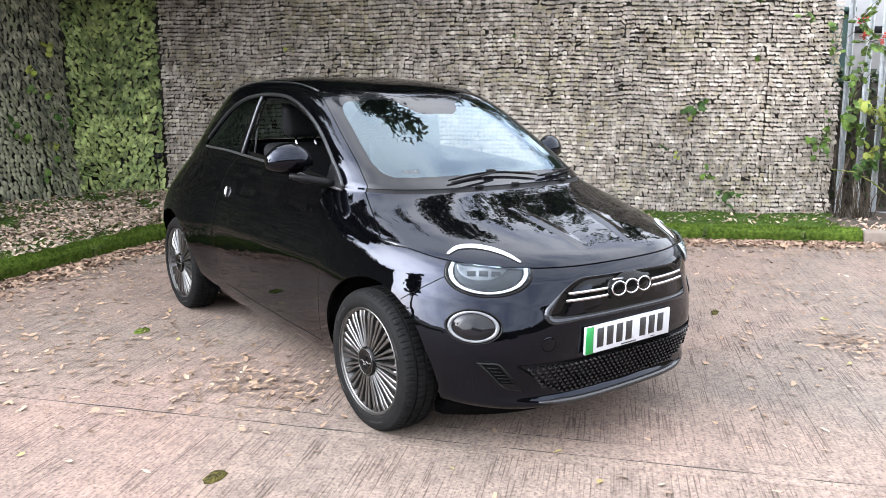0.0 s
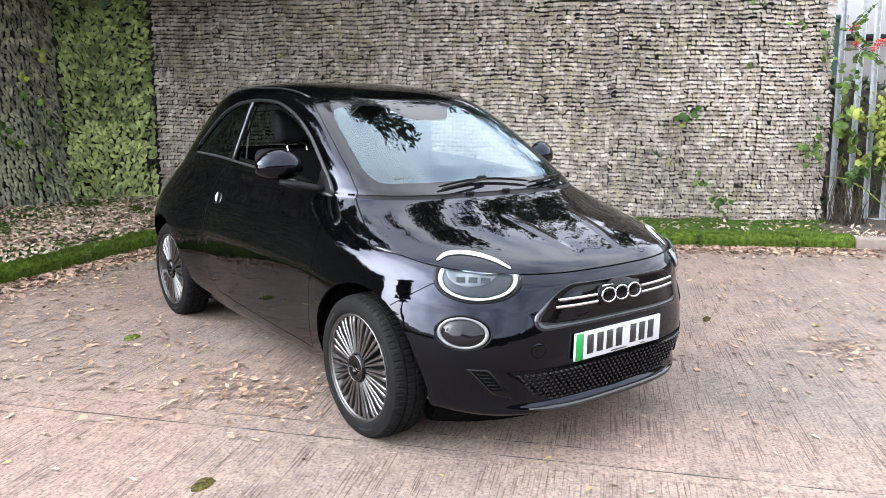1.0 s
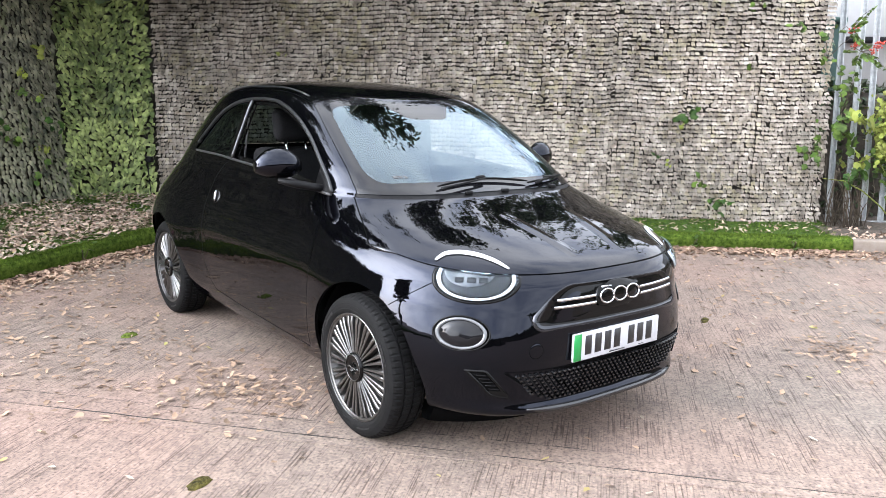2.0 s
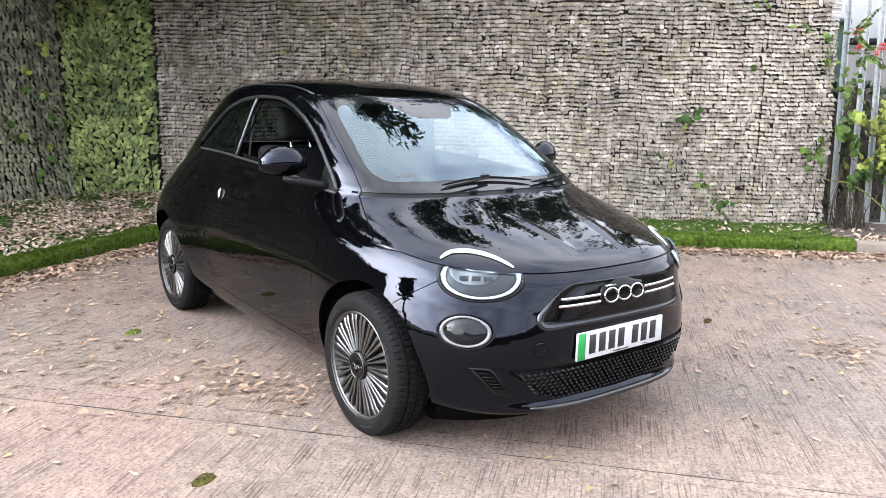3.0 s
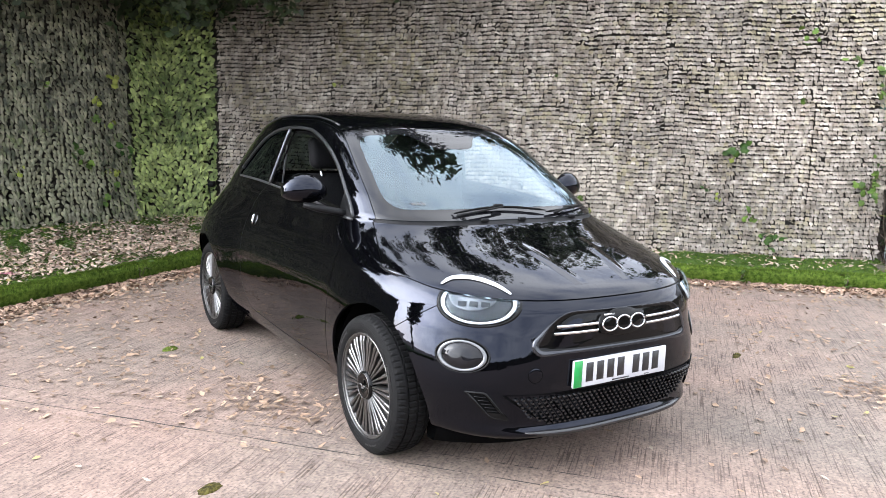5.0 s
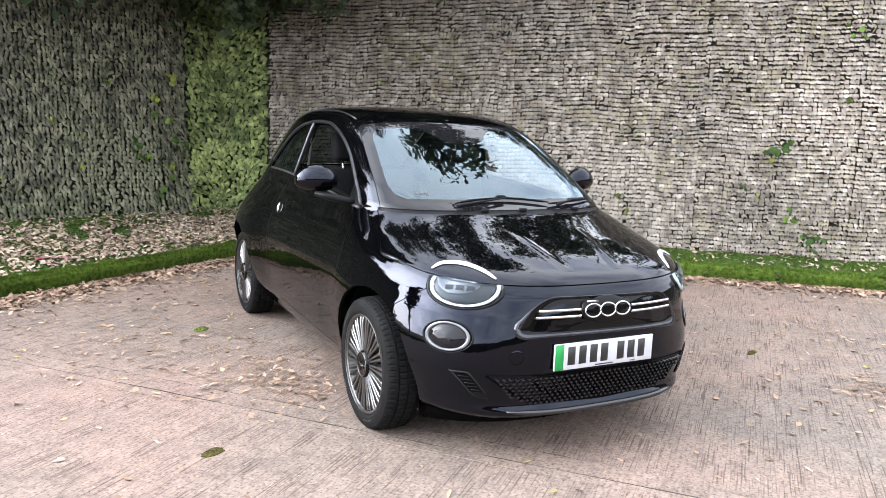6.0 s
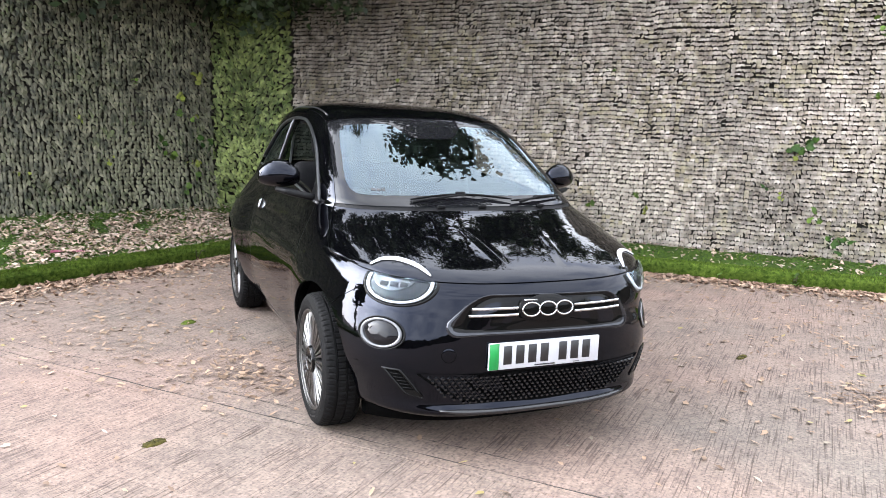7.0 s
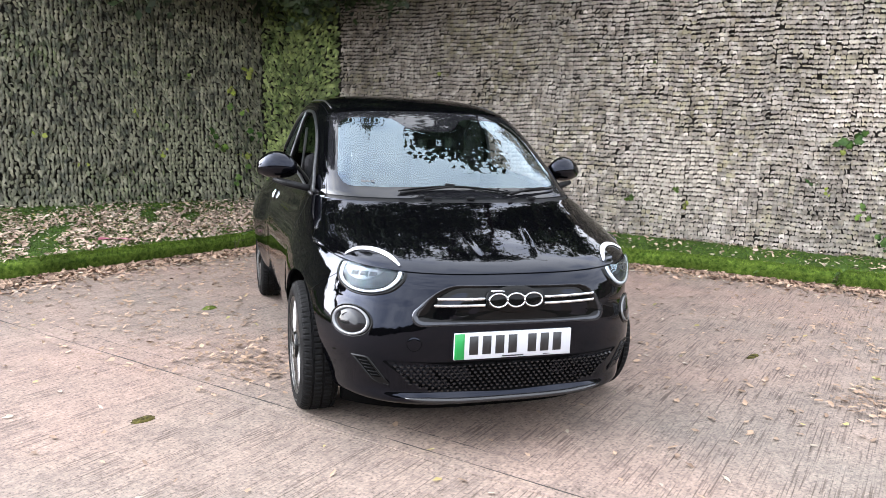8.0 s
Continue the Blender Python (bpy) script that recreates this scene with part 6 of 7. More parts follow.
# ---- creepers, weeds and shrubs ----
M_VINE = material("vine_leaf", (0.030, 0.060, 0.010), 0.6, 0, (0.080, 0.125, 0.022), 12, 4, island=0.45, spec=0.2)
M_YELLOWLEAF = material("yellow_green_leaf", (0.135, 0.165, 0.022), 0.6, 0, (0.205, 0.225, 0.055), 14, 4, island=0.3, spec=0.2)
M_IVY = material("dark_ivy_leaf", (0.012, 0.034, 0.006), 0.6, 0, (0.044, 0.082, 0.016), 12, 4, island=0.4, spec=0.15)
M_STEM = material("brown_stem", (0.04199, 0.02975, 0.0175), 0.85, 0, (0.07698, 0.05599, 0.03499), 20, 5, 0.3)
M_BERRY = material("red_berry", (0.2856, 0.01496, 0.00816), 0.3, 0, (0.408, 0.0408, 0.0136), 30, 3, island=0.2)


def broad_leaf(p, d, up, size, lobes=5):
    """A broad leaf with toothed lobes, lying across up."""
    d = d.normalized()
    side = d.cross(up).normalized()
    nrm = side.cross(d)
    pts = []
    for k in range(2 * lobes + 1):
        t = -2.5 + 5.0 * k / (2 * lobes)
        rad = size * (0.56 if k % 2 == 0 else 0.42) * (1.15 if k == lobes else 1)
        pts.append(p + d * (size * 0.25 + rad * math.cos(t)) + side * rad * math.sin(t) - nrm * 0.10 * size * abs(math.sin(t)))
    verts = [p + d * size * 0.22 + nrm * size * 0.04, p] + pts
    n = len(pts)
    faces = [(0, 2 + k, 3 + k) for k in range(n - 1)] + [(0, 1, 2), (0, 1 + n, 1)]
    return verts, faces


def sprig(name, place, count, spread, size, mat, out, seed, label, stems=3, drop=0.0, category="plant"):
    """A few thin stems with broad leaves."""
    r = random.Random(seed)
    base = Vector(place)
    out = Vector(out).normalized()
    groups = {"ivy_sprig": "ivy sprigs on the faded screen", "creeper_sprig": "leafy sprigs on the grey screen", "weed": "weeds along the kerb", "bramble": "brambles on the fence", "shrub": "shrubs at the fence"}
    thing = tagged(new(name), label=label, category=category, group=groups.get(name, ""))
    thing.location = base
    bits, leaves = [], []
    for s in range(stems):
        tip = Vector((r.gauss(0, 1) * spread[0], r.gauss(0, 1) * spread[1], (r.uniform(-0.5, 1.0) - drop) * spread[2])) + out * 0.06
        bits.append(tube([Vector((0, 0, 0)), tip * 0.5 + out * 0.03 + Vector((0, 0, 0.03)), tip], [0.004, 0.003, 0.0015], 5))
        for k in range(max(1, count // stems)):
            c = tip * r.uniform(0.15, 1.05) + Vector((r.gauss(0, 0.25) * spread[0], r.gauss(0, 0.25) * spread[1], r.gauss(0, 0.25) * spread[2])) + out * r.uniform(0.02, 0.07)
            d = Vector((r.gauss(0, 1), r.gauss(0, 1), r.gauss(-0.3, 0.6)))
            leaves.append(broad_leaf(c, d, (out + Vector((r.gauss(0, 0.4), r.gauss(0, 0.4), r.gauss(0.5, 0.3)))).normalized(), size * r.uniform(0.6, 1.2)))
    v, f = joined(bits)
    piece("stem", mesh_of("stem", v, f, M_STEM), thing, "thin stems")
    if count <= 60:
        for v, f in leaves:
            piece("leaf", mesh_of("leaf", v, f, mat), thing)
    else:
        v, f = joined(leaves)
        piece("foliage", mesh_of("foliage", v, f, mat), thing, "mixed leaves", "stuff")
    return thing


BACK_OUT = (-0.72, -0.69, 0)
LEFT_OUT = (0.25, -0.97, 0)
for (x, y, z), cnt, sp, sz, mt, sd, lb in (
    ((4.76, 1.19, 1.25), 12, 0.10, 0.085, M_IVY, 51, "dark ivy sprig growing through the faded screen"),
    ((4.66, 1.24, 1.14), 4, 0.05, 0.055, M_YELLOWLEAF, 52, "small yellow-green leaves on the faded screen"),
    ((4.50, 1.40, 0.82), 5, 0.05, 0.06, M_IVY, 53, "small ivy sprig on the faded screen"),
    ((4.62, 1.32, 0.73), 3, 0.04, 0.05, M_YELLOWLEAF, 54, "small yellow-green leaves on the faded screen"),
    ((4.86, 1.12, 0.56), 8, 0.10, 0.07, M_VINE, 55, "green creeper low on the faded screen"),
    ((5.02, 0.98, 0.34), 14, 0.13, 0.075, M_IVY, 56, "dark creeper at the foot of the faded screen"),
    ((3.62, 2.38, 0.66), 7, 0.08, 0.07, M_VINE, 57, "green sprig low on the faded screen"),
    ((3.72, 2.28, 0.50), 5, 0.09, 0.06, M_YELLOWLEAF, 58, "pale green sprig low on the faded screen"),
    ((3.30, 2.72, 0.55), 5, 0.08, 0.06, M_VINE, 59, "green sprig low on the faded screen"),
    ((5.62, 0.55, 2.16), 6, 0.10, 0.07, M_VINE, 60, "green sprig near the screen's end"),
    ((5.30, 0.82, 2.36), 8, 0.16, 0.07, M_VINE, 61, "green creeper along the screen's top"),
    ((5.25, 0.85, 1.75), 3, 0.04, 0.07, M_VINE, 62, "single green leaves on the faded screen"),
    ((3.45, 2.62, 1.95), 4, 0.06, 0.05, M_VINE, 63, "faint green leaves on the faded screen"),
    ((1.75, 4.42, 1.85), 5, 0.10, 0.05, M_YELLOWLEAF, 64, "pale yellow leaves caught in the screen"),
):
    sprig("ivy_sprig", (x - 0.04, y - 0.04, z), cnt, (sp, sp, sp), sz, mt, BACK_OUT, sd, lb, category="ivy")
for (x, y, z), cnt, sp, sz, mt, sd in (
    ((-0.80, 5.68, 1.62), 7, 0.09, 0.07, M_YELLOWLEAF, 71),
    ((-0.70, 5.70, 1.30), 5, 0.07, 0.07, M_YELLOWLEAF, 72),
    ((-0.98, 5.62, 0.88), 8, 0.09, 0.08, M_VINE, 73),
    ((-1.10, 5.60, 1.00), 6, 0.10, 0.09, M_IVY, 74),
    ((-0.72, 5.66, 0.52), 6, 0.08, 0.08, M_VINE, 75),
    ((-1.95, 5.40, 1.32), 3, 0.04, 0.06, M_YELLOWLEAF, 76),
    ((-1.67, 5.48, 0.82), 3, 0.04, 0.06, M_YELLOWLEAF, 77),
    ((-1.35, 5.55, 1.70), 4, 0.07, 0.06, M_VINE, 78),
    ((-2.60, 5.20, 0.70), 3, 0.06, 0.06, M_YELLOWLEAF, 79),
    ((-2.10, 5.36, 0.55), 4, 0.08, 0.05, M_VINE, 80),
    ((-0.55, 5.70, 1.05), 8, 0.10, 0.09, M_IVY, 81),
    ((-0.62, 5.76, 1.80), 9, 0.10, 0.07, M_YELLOWLEAF, 82),
    ((-0.60, 5.74, 0.78), 8, 0.10, 0.07, M_YELLOWLEAF, 83),
    ((-0.88, 5.64, 1.42), 6, 0.09, 0.07, M_VINE, 84),
    ((-2.95, 5.12, 1.05), 5, 0.08, 0.07, M_YELLOWLEAF, 85),
):
    sprig("creeper_sprig", (x, y, z), cnt, (sp, sp, sp * 1.3), sz, mt, LEFT_OUT, sd, "fresh green and yellow leaves on the grey screen", category="ivy")

# shrubs at the fence
sprig("bramble", (6.02, 0.02, 1.22), 10, (0.10, 0.10, 0.12), 0.15, M_YELLOWLEAF, FENCE_OUT, 91, "large yellow-green bramble leaves on the fence", category="bush")
sprig("bramble", (5.92, 0.12, 1.08), 14, (0.10, 0.10, 0.16), 0.12, M_VINE, FENCE_OUT, 92, "green bramble leaves at the screen's end", category="bush")
sprig("bramble", (6.10, -0.02, 0.78), 9, (0.12, 0.12, 0.12), 0.13, M_YELLOWLEAF, FENCE_OUT, 93, "large yellow-green bramble leaves on the fence", category="bush")
sprig("bramble", (5.98, 0.06, 0.62), 18, (0.10, 0.10, 0.16), 0.10, M_IVY, FENCE_OUT, 94, "dark bramble leaves low on the fence", category="bush")
sprig("shrub", (6.38, -0.20, 0.70), 420, (0.16, 0.16, 0.42), 0.065, M_VINE, FENCE_OUT, 95, "dense small-leaved green shrub at the fence", 14, category="bush")
sprig("shrub", (6.55, -0.35, 1.20), 320, (0.20, 0.20, 0.35), 0.07, M_VINE, FENCE_OUT, 96, "dense small-leaved green shrub at the fence", 12, category="bush")
sprig("creeper", (5.94, 0.16, 1.30), 46, (0.09, 0.09, 0.55), 0.075, M_VINE, FENCE_OUT, 197, "green creeper over the screen's end", 9, category="ivy")
sprig("shrub", (6.30, -0.12, 1.05), 380, (0.15, 0.15, 0.40), 0.055, M_YELLOWLEAF, FENCE_OUT, 195, "dense yellow-green shrub at the fence", 14, category="bush")
sprig("creeper", (5.80, 0.30, 1.85), 16, (0.10, 0.10, 0.30), 0.075, M_VINE, FENCE_OUT, 97, "green creeper over the screen's end", 5, category="ivy")
sprig("creeper", (5.78, 0.34, 0.85), 20, (0.10, 0.10, 0.30), 0.075, M_VINE, FENCE_OUT, 98, "green creeper over the screen's end", 5, category="ivy")
# dry stems and one long arching yellow stem
r = random.Random(99)
bits = []
for k in range(46):
    a = Vector((6.0 + r.gauss(0, 0.12), 0.05 + r.gauss(0, 0.10), 0.1))
    b = a + Vector((r.gauss(0, 0.14), r.gauss(0, 0.12), r.uniform(0.2, 0.75)))
    bits.append(tube([a, a.lerp(b, 0.5) + Vector((r.gauss(0, 0.04), r.gauss(0, 0.04), 0.05)), b], [0.005, 0.004, 0.002], 4))
v, f = joined(bits)
tagged(piece("dry_stems", mesh_of("dry_stems", v, f, M_STEM)), label="tangle of dry brown stems at the fence foot", category="plant", kind="stuff")
v, f = tube([(5.72, 0.18, 0.62), (5.86, 0.02, 0.60), (6.0, -0.12, 0.50), (6.14, -0.26, 0.34), (6.26, -0.36, 0.16)], [0.003, 0.006, 0.007, 0.007, 0.006], 6)
tagged(piece("bramble", mesh_of("bramble", v, f, M_YELLOWLEAF)), label="arching pale yellow bramble shoot", category="plant")


# rowan twigs with berries
def rowan(place, seed):
    r = random.Random(seed)
    thing = tagged(new("rowan_branch"), label="rowan branch with red berries and feathery leaves", category="plant")
    thing.location = place
    bits, leaves = [], []
    for k in range(7):
        tip = Vector((r.uniform(-0.22, 0.30), r.uniform(-0.25, 0.1), r.uniform(-0.20, 0.25)))
        bits.append(tube([(0, 0, 0), tip * 0.5 + Vector((0, 0, 0.04)), tip], [0.004, 0.003, 0.0015], 5))
        for j in range(7):
            c = tip * (0.35 + 0.1 * j)
            for s in (-1, 1):
                leaves.append(leaf_quad(c, tip.cross(Vector((0, 0, 1))) * s + tip * 0.5 + Vector((0, 0, -0.05)), 0.055, r))
    v, f = joined(bits)
    piece("stem", mesh_of("stem", v, f, M_STEM), thing)
    v, f = joined(leaves)
    piece("foliage", mesh_of("foliage", v, f, M_VINE), thing, "feathery green leaflets", "stuff")
    for k in range(3):
        bm = bmesh.new()
        c = Vector((r.uniform(-0.14, 0.16), r.uniform(-0.2, 0.0), r.uniform(-0.16, 0.12)))
        for _ in range(13):
            bmesh.ops.create_icosphere(bm, subdivisions=1, radius=0.011, matrix=Matrix.Translation(c + Vector((r.gauss(0, 0.022), r.gauss(0, 0.022), r.gauss(0, 0.018)))))
        part("berries", bm, M_BERRY, thing, "cluster of red berries")


rowan((5.86, 0.12, 2.12), 101)
rowan((5.98, 0.05, 1.92), 102)

# weeds along the foot of the kerb
for (x, y), n, sd in (((4.02, 0.50), 9, 111), ((4.72, -0.12), 8, 112), ((3.55, 0.95), 5, 113), ((-0.9, 3.05), 4, 114)):
    sprig("weed", (x, y, 0.0), n, (0.05, 0.05, 0.06), 0.045, M_VINE, (0, 0, 1), sd, "small green weed at the foot of the kerb", 3, category="weed")

# fallen twigs caught on top of the screen
r = random.Random(121)
bits = []
for k in range(9):
    p, d = path_at(WALL_BACK, 1.9 + r.uniform(-0.5, 0.6))
    a = p + Vector((-0.07, -0.07, r.uniform(2.45, 2.7)))
    b = a + d * r.uniform(-0.4, 0.4) + Vector((0, 0, r.uniform(-0.25, 0.1)))
    bits.append(tube([a, a.lerp(b, 0.5) + Vector((0, 0, 0.03)), b], [0.004, 0.003, 0.0015], 4))
v, f = joined(bits)
tagged(piece("dead_twigs", mesh_of("dead_twigs", v, f, M_STEM)), label="dead twigs caught in the faded screen", category="twigs", kind="stuff")

# ---- fallen leaves ----
M_FALLEN = material("dry_fallen_leaf", (0.145, 0.090, 0.056), 0.8, 0, (0.285, 0.198, 0.132), 7, 4, island=0.35)
M_DRIFT = material("drifted_leaf", (0.130, 0.076, 0.049), 0.8, 0, (0.335, 0.230, 0.160), 7, 4, island=0.5)
M_LITTER = material("leaf_litter", (0.205, 0.135, 0.095), 0.8, 0, (0.425, 0.325, 0.250), 7, 4, island=0.5)
M_FALLENPALE = material("pale_fallen_leaf", (0.215, 0.175, 0.128), 0.75, 0, (0.335, 0.295, 0.230), 9, 4, island=0.3)
M_FALLENGOLD = material("yellow_fallen_leaf", (0.2304, 0.2085, 0.06582), 0.7, 0, (0.2195, 0.1536, 0.05485), 9, 4, island=0.3)


def fallen(p, up, size, r):
    """A dry leaf with a ragged rim, lying on the ground with one side lifted."""
    a = r.uniform(0, 2 * math.pi)
    d = Vector((math.cos(a), math.sin(a), 0))
    d = (d - up * d.dot(up)).normalized()
    side = d.cross(up).normalized()
    lift, slim, fold = r.uniform(-0.16, 0.16), r.uniform(0.42, 0.75), r.uniform(0.0, 0.14)
    rim = []
    for k in range(9):
        t = 2 * math.pi * k / 9
        rad = size * 0.5 * (1.25 if k == 0 else r.uniform(0.68, 1.08) * (0.78 if k % 2 else 1.0))
        u, w = rad * math.cos(t), rad * math.sin(t) * slim
        rim.append(p + d * u + side * w + up * (0.003 + abs(w) * fold + max(0, lift * w) * 1.6 + r.uniform(0, 0.05) * size))
    return [p + up * 0.003] + rim, [(0, 1 + k, 1 + (k + 1) % 9) for k in range(9)]


def scatter(name, spots, mat, label, sizes, seed, tilt=0.18):
    r = random.Random(seed)
    verts, faces = [], []
    for p in spots:
        a, b = fallen(Vector(p), Vector((r.gauss(0, tilt), r.gauss(0, tilt), 1)).normalized(), r.uniform(*sizes), r)
        o = len(verts)
        verts += a
        faces += [tuple(x + o for x in t) for t in b]
    ob = piece(name, mesh_of(name, verts, faces, mat))
    return tagged(ob, label=label, category="leaves", kind="stuff")


def near_kerb(path, n, reach, r, lo=0.0):
    L = path_length(path)
    out = []
    for _ in range(n):
        p, d = path_at(path, r.uniform(lo, L - 0.001))
        front = Vector((d.y, -d.x, 0))
        q = p + front * min(abs(r.gauss(0, reach)), 3 * reach)
        out.append((q.x, q.y, 0.006 + 0.012 * r.random() * max(0, 1 - (q - p).length / 0.3)))
    return out


r = random.Random(131)
brown, pale_l, gold = [], [], []
drift = near_kerb(KERB_LEFT[1:], 2600, 0.17, r) + near_kerb([(-4.5, 0.84), (-2.46, 2.10)], 1500, 0.22, r)
drift += near_kerb(KERB_RIGHT, 3000, 0.15, r, 1.5) + near_kerb([(5.14, -0.48), (6.6, -1.78)], 600, 0.24, r)
brown += near_kerb(KERB_LEFT[1:], 900, 0.55, r) + near_kerb([(-4.5, 0.84), (-2.46, 2.10)], 420, 0.6, r) + near_kerb(KERB_RIGHT, 700, 0.4, r, 1.5)
pale_l += near_kerb(KERB_LEFT[1:], 260, 0.32, r) + near_kerb([(-4.5, 0.84), (-2.46, 2.10)], 170, 0.4, r) + near_kerb(KERB_RIGHT, 200, 0.25, r, 1.5)
for c, sd, n in (((-1.02, -0.34), 0.24, 210), ((-0.92, -0.62), 0.14, 50), ((-1.5, 0.4), 0.4, 110), ((1.98, -1.86), 0.12, 110), ((2.28, -1.78), 0.12, 36), ((2.9, -1.45), 0.2, 50), ((2.75, -0.9), 0.18, 40), ((-1.15, 0.55), 0.14, 16), ((-0.62, 1.9), 0.3, 60), ((3.1, -0.5), 0.3, 45), ((0.95, -0.75), 0.12, 20)):
    brown += [(c[0] + r.gauss(0, sd), c[1] + r.gauss(0, sd), 0.006 + r.random() * 0.015) for _ in range(n)]
for _ in range(420):
    brown.append((r.uniform(-4.5, 5.5), r.uniform(-3.0, 3.2), 0.005))
for _ in range(240):
    pale_l.append((r.uniform(-4.5, 5.5), r.uniform(-3.4, 2.6), 0.005))
for _ in range(330):
    a, b = r.betavariate(1.1, 3.2), r.betavariate(1.6, 1.2)
    brown.append((-0.85 - 2.9 * a, -0.5 + 3.0 * b, 0.005))
for _ in range(420):
    brown.append((r.uniform(1.0, 5.0), r.uniform(-2.2, 0.6), 0.005))
for _ in range(90):
    gold.append((r.uniform(-4, 5), r.uniform(-3.2, 2.6), 0.005))
gold += [(-0.31, -1.81, 0.006), (-0.95, -2.15, 0.006), (-0.98, -2.10, 0.006)]


def on_yard(p):
    """True on the yard, in front of both kerbs."""
    x, y, _ = p
    return y < 3.62 + 0.618 * x - 0.02 and y < 4.24 - 0.92 * x - 0.0 and not (abs(abs(x) - 0.72) < 0.13 and abs(abs(y) - 1.161) < 0.14)


scatter("fallen_leaves", [p for p in brown if on_yard(p)], M_FALLEN, "dry brown fallen leaves scattered on the yard", (0.026, 0.055), 141)
scatter("fallen_leaves", [p for p in drift if on_yard(p)], M_DRIFT, "curled brown leaves drifted against the kerbs", (0.032, 0.066), 147, 0.45)
scatter("fallen_leaves", [p for p in pale_l if on_yard(p)], M_FALLENPALE, "pale bleached fallen leaves scattered on the yard", (0.024, 0.050), 142)
scatter("fallen_leaves", [p for p in gold if on_yard(p)], M_FALLENGOLD, "yellowish fallen leaves scattered on the yard", (0.03, 0.055), 143)
b1, b2, b3 = [], [], []
for _ in range(12500):
    t, s = r.uniform(0.36, 1), r.betavariate(2.1, 2.9)
    if noise.noise((t * 26, s * 3.0, 4.0)) < -0.28:
        continue
    p = bed_point(t, s, "left")
    b1.append((p.x, p.y, p.z + 0.012 + 0.02 * r.random()))
for _ in range(2300):
    p = bed_point(r.uniform(0.36, 1), r.betavariate(1.6, 1.6), "left")
    b2.append((p.x, p.y, p.z + 0.03))
for _ in range(620):
    p = bed_point(r.random(), r.betavariate(2, 1.5), "right")
    b1.append((p.x, p.y, p.z + 0.018))
for _ in range(260):
    p = bed_point(r.random(), r.random(), "right")
    b2.append((p.x, p.y, p.z + 0.02))
for _ in range(380):
    p = bed_point(r.uniform(0.36, 1), r.uniform(0.1, 0.95), "left")
    b3.append((p.x, p.y, p.z + 0.025))
for _ in range(420):
    s, o = r.uniform(0, 2.5), abs(r.gauss(0, 0.3)) + 0.1
    b1.append((5.14 + 0.747 * s + 0.664 * o, -0.482 - 0.664 * s + 0.747 * o, 0.115))
scatter("leaf_litter", b1, M_LITTER, "thick brown leaf litter on the beds", (0.032, 0.066), 144, 0.45)
scatter("leaf_litter", b2, M_FALLENPALE, "pale dry leaves on the beds", (0.028, 0.055), 145, 0.4)
scatter("leaf_litter", b3, M_FALLENGOLD, "yellow leaves on the beds", (0.032, 0.06), 146, 0.4)


# ---- moss, stain and litter on the yard ----
M_MOSS = material("moss", (0.016, 0.014, 0.007), 0.95, 0, (0.080, 0.068, 0.018), 45, 6, 0.8, 120, spec=0.1)
M_TUFT = material("fresh_moss", (0.030, 0.046, 0.008), 0.95, 0, (0.100, 0.128, 0.022), 45, 6, 0.8, 120, spec=0.1)
M_STAIN = material("old_oil_stain", (0.03499, 0.02975, 0.02449), 0.7, 0, (0.06999, 0.05949, 0.05074), 30, 5, 0.2)


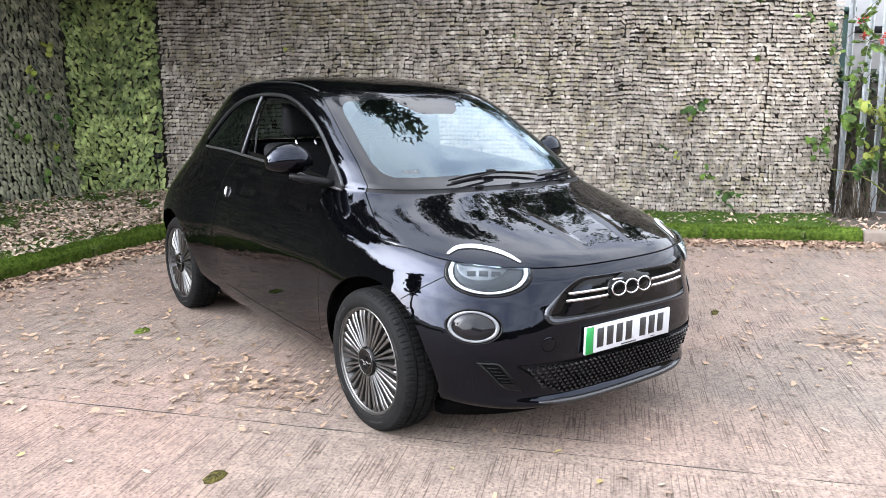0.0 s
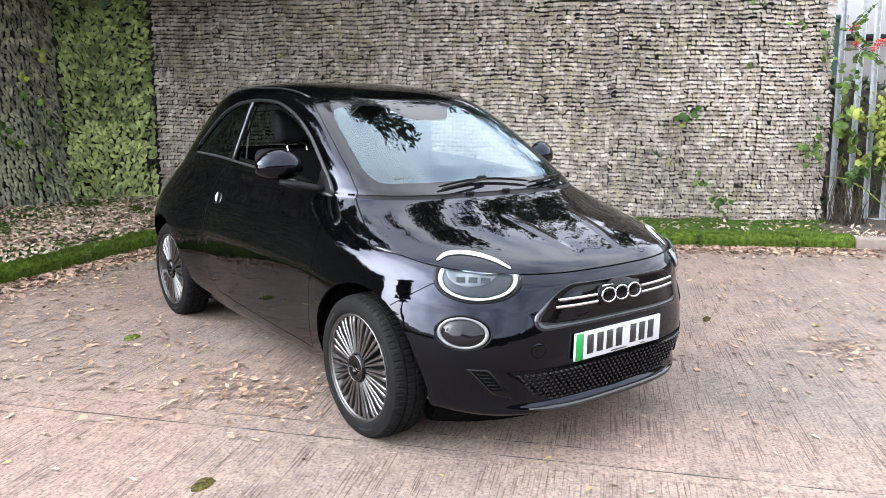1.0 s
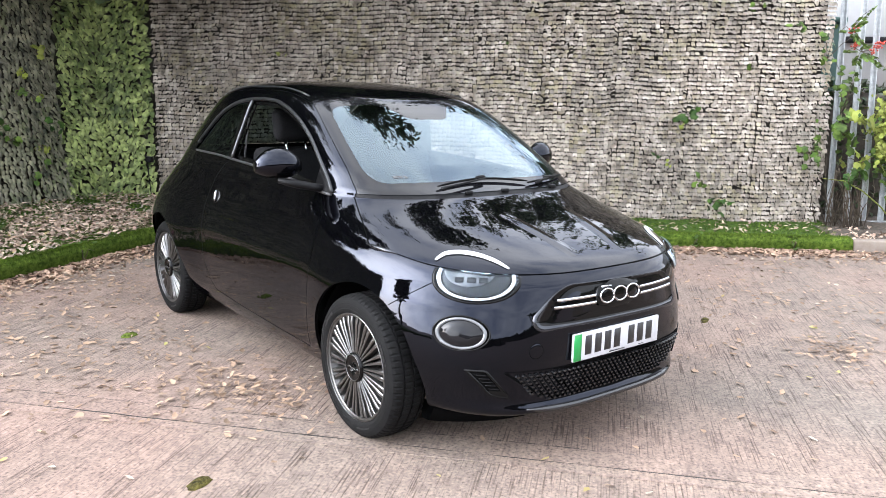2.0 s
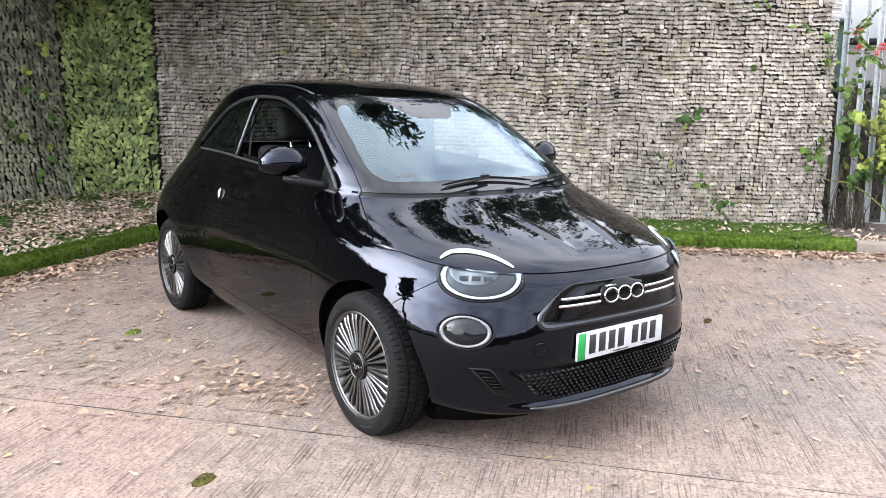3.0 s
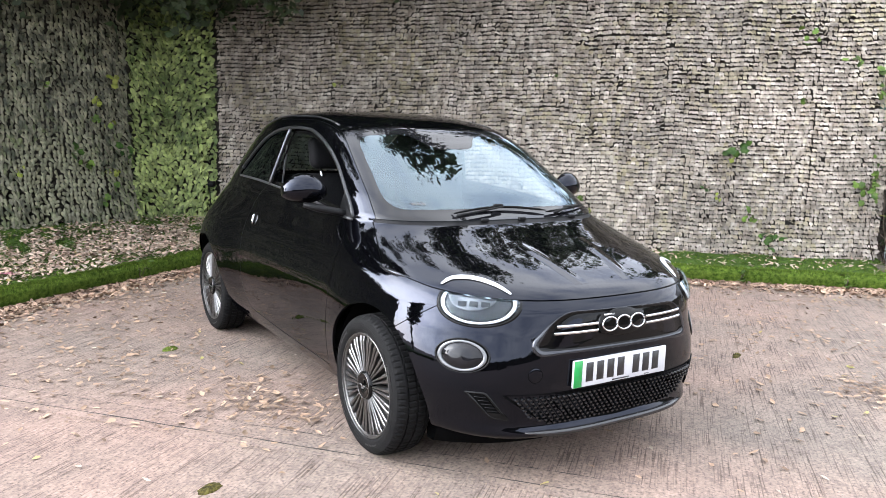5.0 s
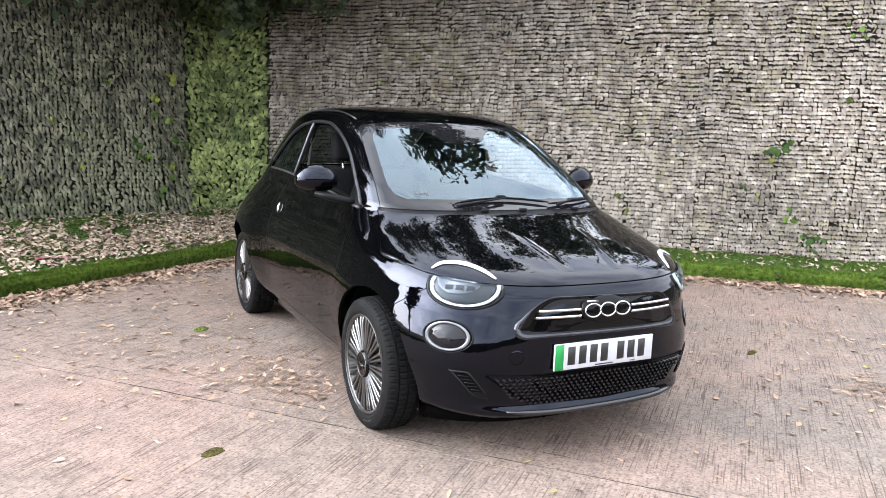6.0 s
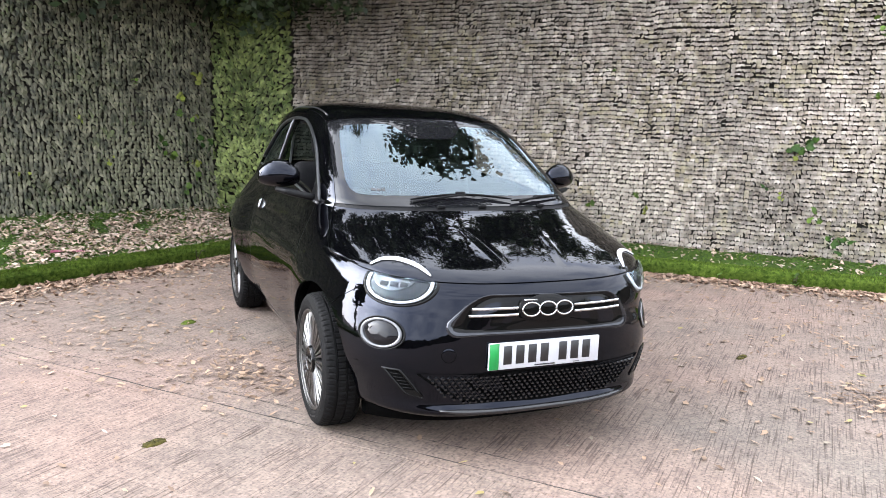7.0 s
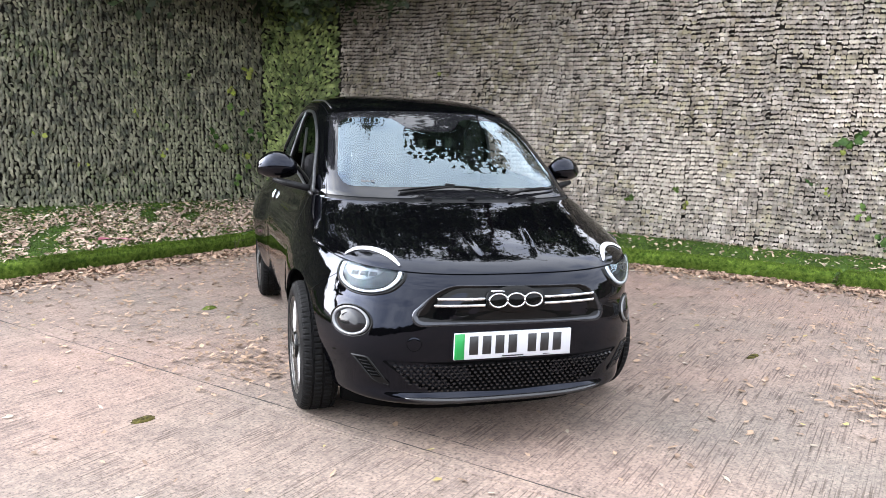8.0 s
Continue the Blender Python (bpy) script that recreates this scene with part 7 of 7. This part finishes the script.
def patch(name, x, y, a, b, turn, h, mat, seed, label, category):
    rows = []
    for k in (1.0, 0.8, 0.5, 0.2, 0.02):
        row = []
        for j in range(40):
            t = 2 * math.pi * j / 40
            rad = k * (1 + 0.28 * noise.noise((math.cos(t) * 1.6, math.sin(t) * 1.6, seed)) + 0.10 * noise.noise((math.cos(t) * 6, math.sin(t) * 6, seed)))
            u, w = a * rad * math.cos(t), b * rad * math.sin(t)
            row.append((x + u * math.cos(turn) - w * math.sin(turn), y + u * math.sin(turn) + w * math.cos(turn), 0.001 + h * (1 - k ** 2) * (1 + 0.5 * noise.noise((u * 60, w * 60, seed)))))
        rows.append(row)
    v, f = sheet(rows, wrap=True)
    return tagged(piece(name, mesh_of(name, v, f, mat)), label=label, category=category)


patch("moss_patch", -1.478, -1.185, 0.058, 0.036, 0.6, 0.010, M_MOSS, 1, "small dark green moss patch on the concrete", "moss")
patch("moss_patch", -1.172, 0.775, 0.055, 0.035, 0.4, 0.018, M_TUFT, 2, "small bright tuft of moss on the concrete", "moss")
patch("moss_patch", 1.945, -1.01, 0.075, 0.022, 0.5, 0.010, M_MOSS, 3, "thin green moss patch on the concrete", "moss")
patch("oil_stain", -0.03, -1.965, 0.09, 0.022, -0.85, 0.0006, M_STAIN, 4, "old dark oil stain beside the joint", "stain")
v, f = sheet([[(-2.15 + 0.14 * i, 3.10 + 0.05 * j + 0.02 * math.sin(i), 0.125 + 0.012 * math.sin(i * 2 + j)) for j in range(3)] for i in range(3)])
tagged(piece("wrapper", mesh_of("wrapper", v, f, material("pink_wrapper", (0.283, 0.05146, 0.1029), 0.4, 0, (0.3345, 0.1029, 0.1544), 20, 3))), label="crumpled pink wrapper lying on the leaf litter", category="litter")


# a small dark box fixed low at the edge of the green panel
box = part("cable_box", box_bm(-0.035, 0.035, -0.03, 0.05, -0.035, 0.035, 0.006, 2), M_DARK, None, m=Matrix.Translation((0.49, 5.70, 0.62)) @ Matrix.Rotation(-0.75, 4, "Z"))
tagged(box, label="small black cable box fixed to the green screen", category="box")
v, f = tube([(-0.02, 0.0, -0.03), (-0.022, 0.01, -0.2), (-0.01, 0.02, -0.42)], 0.006, 8)
piece("cable", mesh_of("cable", v, f, M_DARK), box, "black cable")

# ---- the leaves that can be picked apart ----
for wall, spots in LATE:
    for m, me in spots:
        ob = new("leaf", me)
        ob.parent = wall
        ob.matrix_local = m
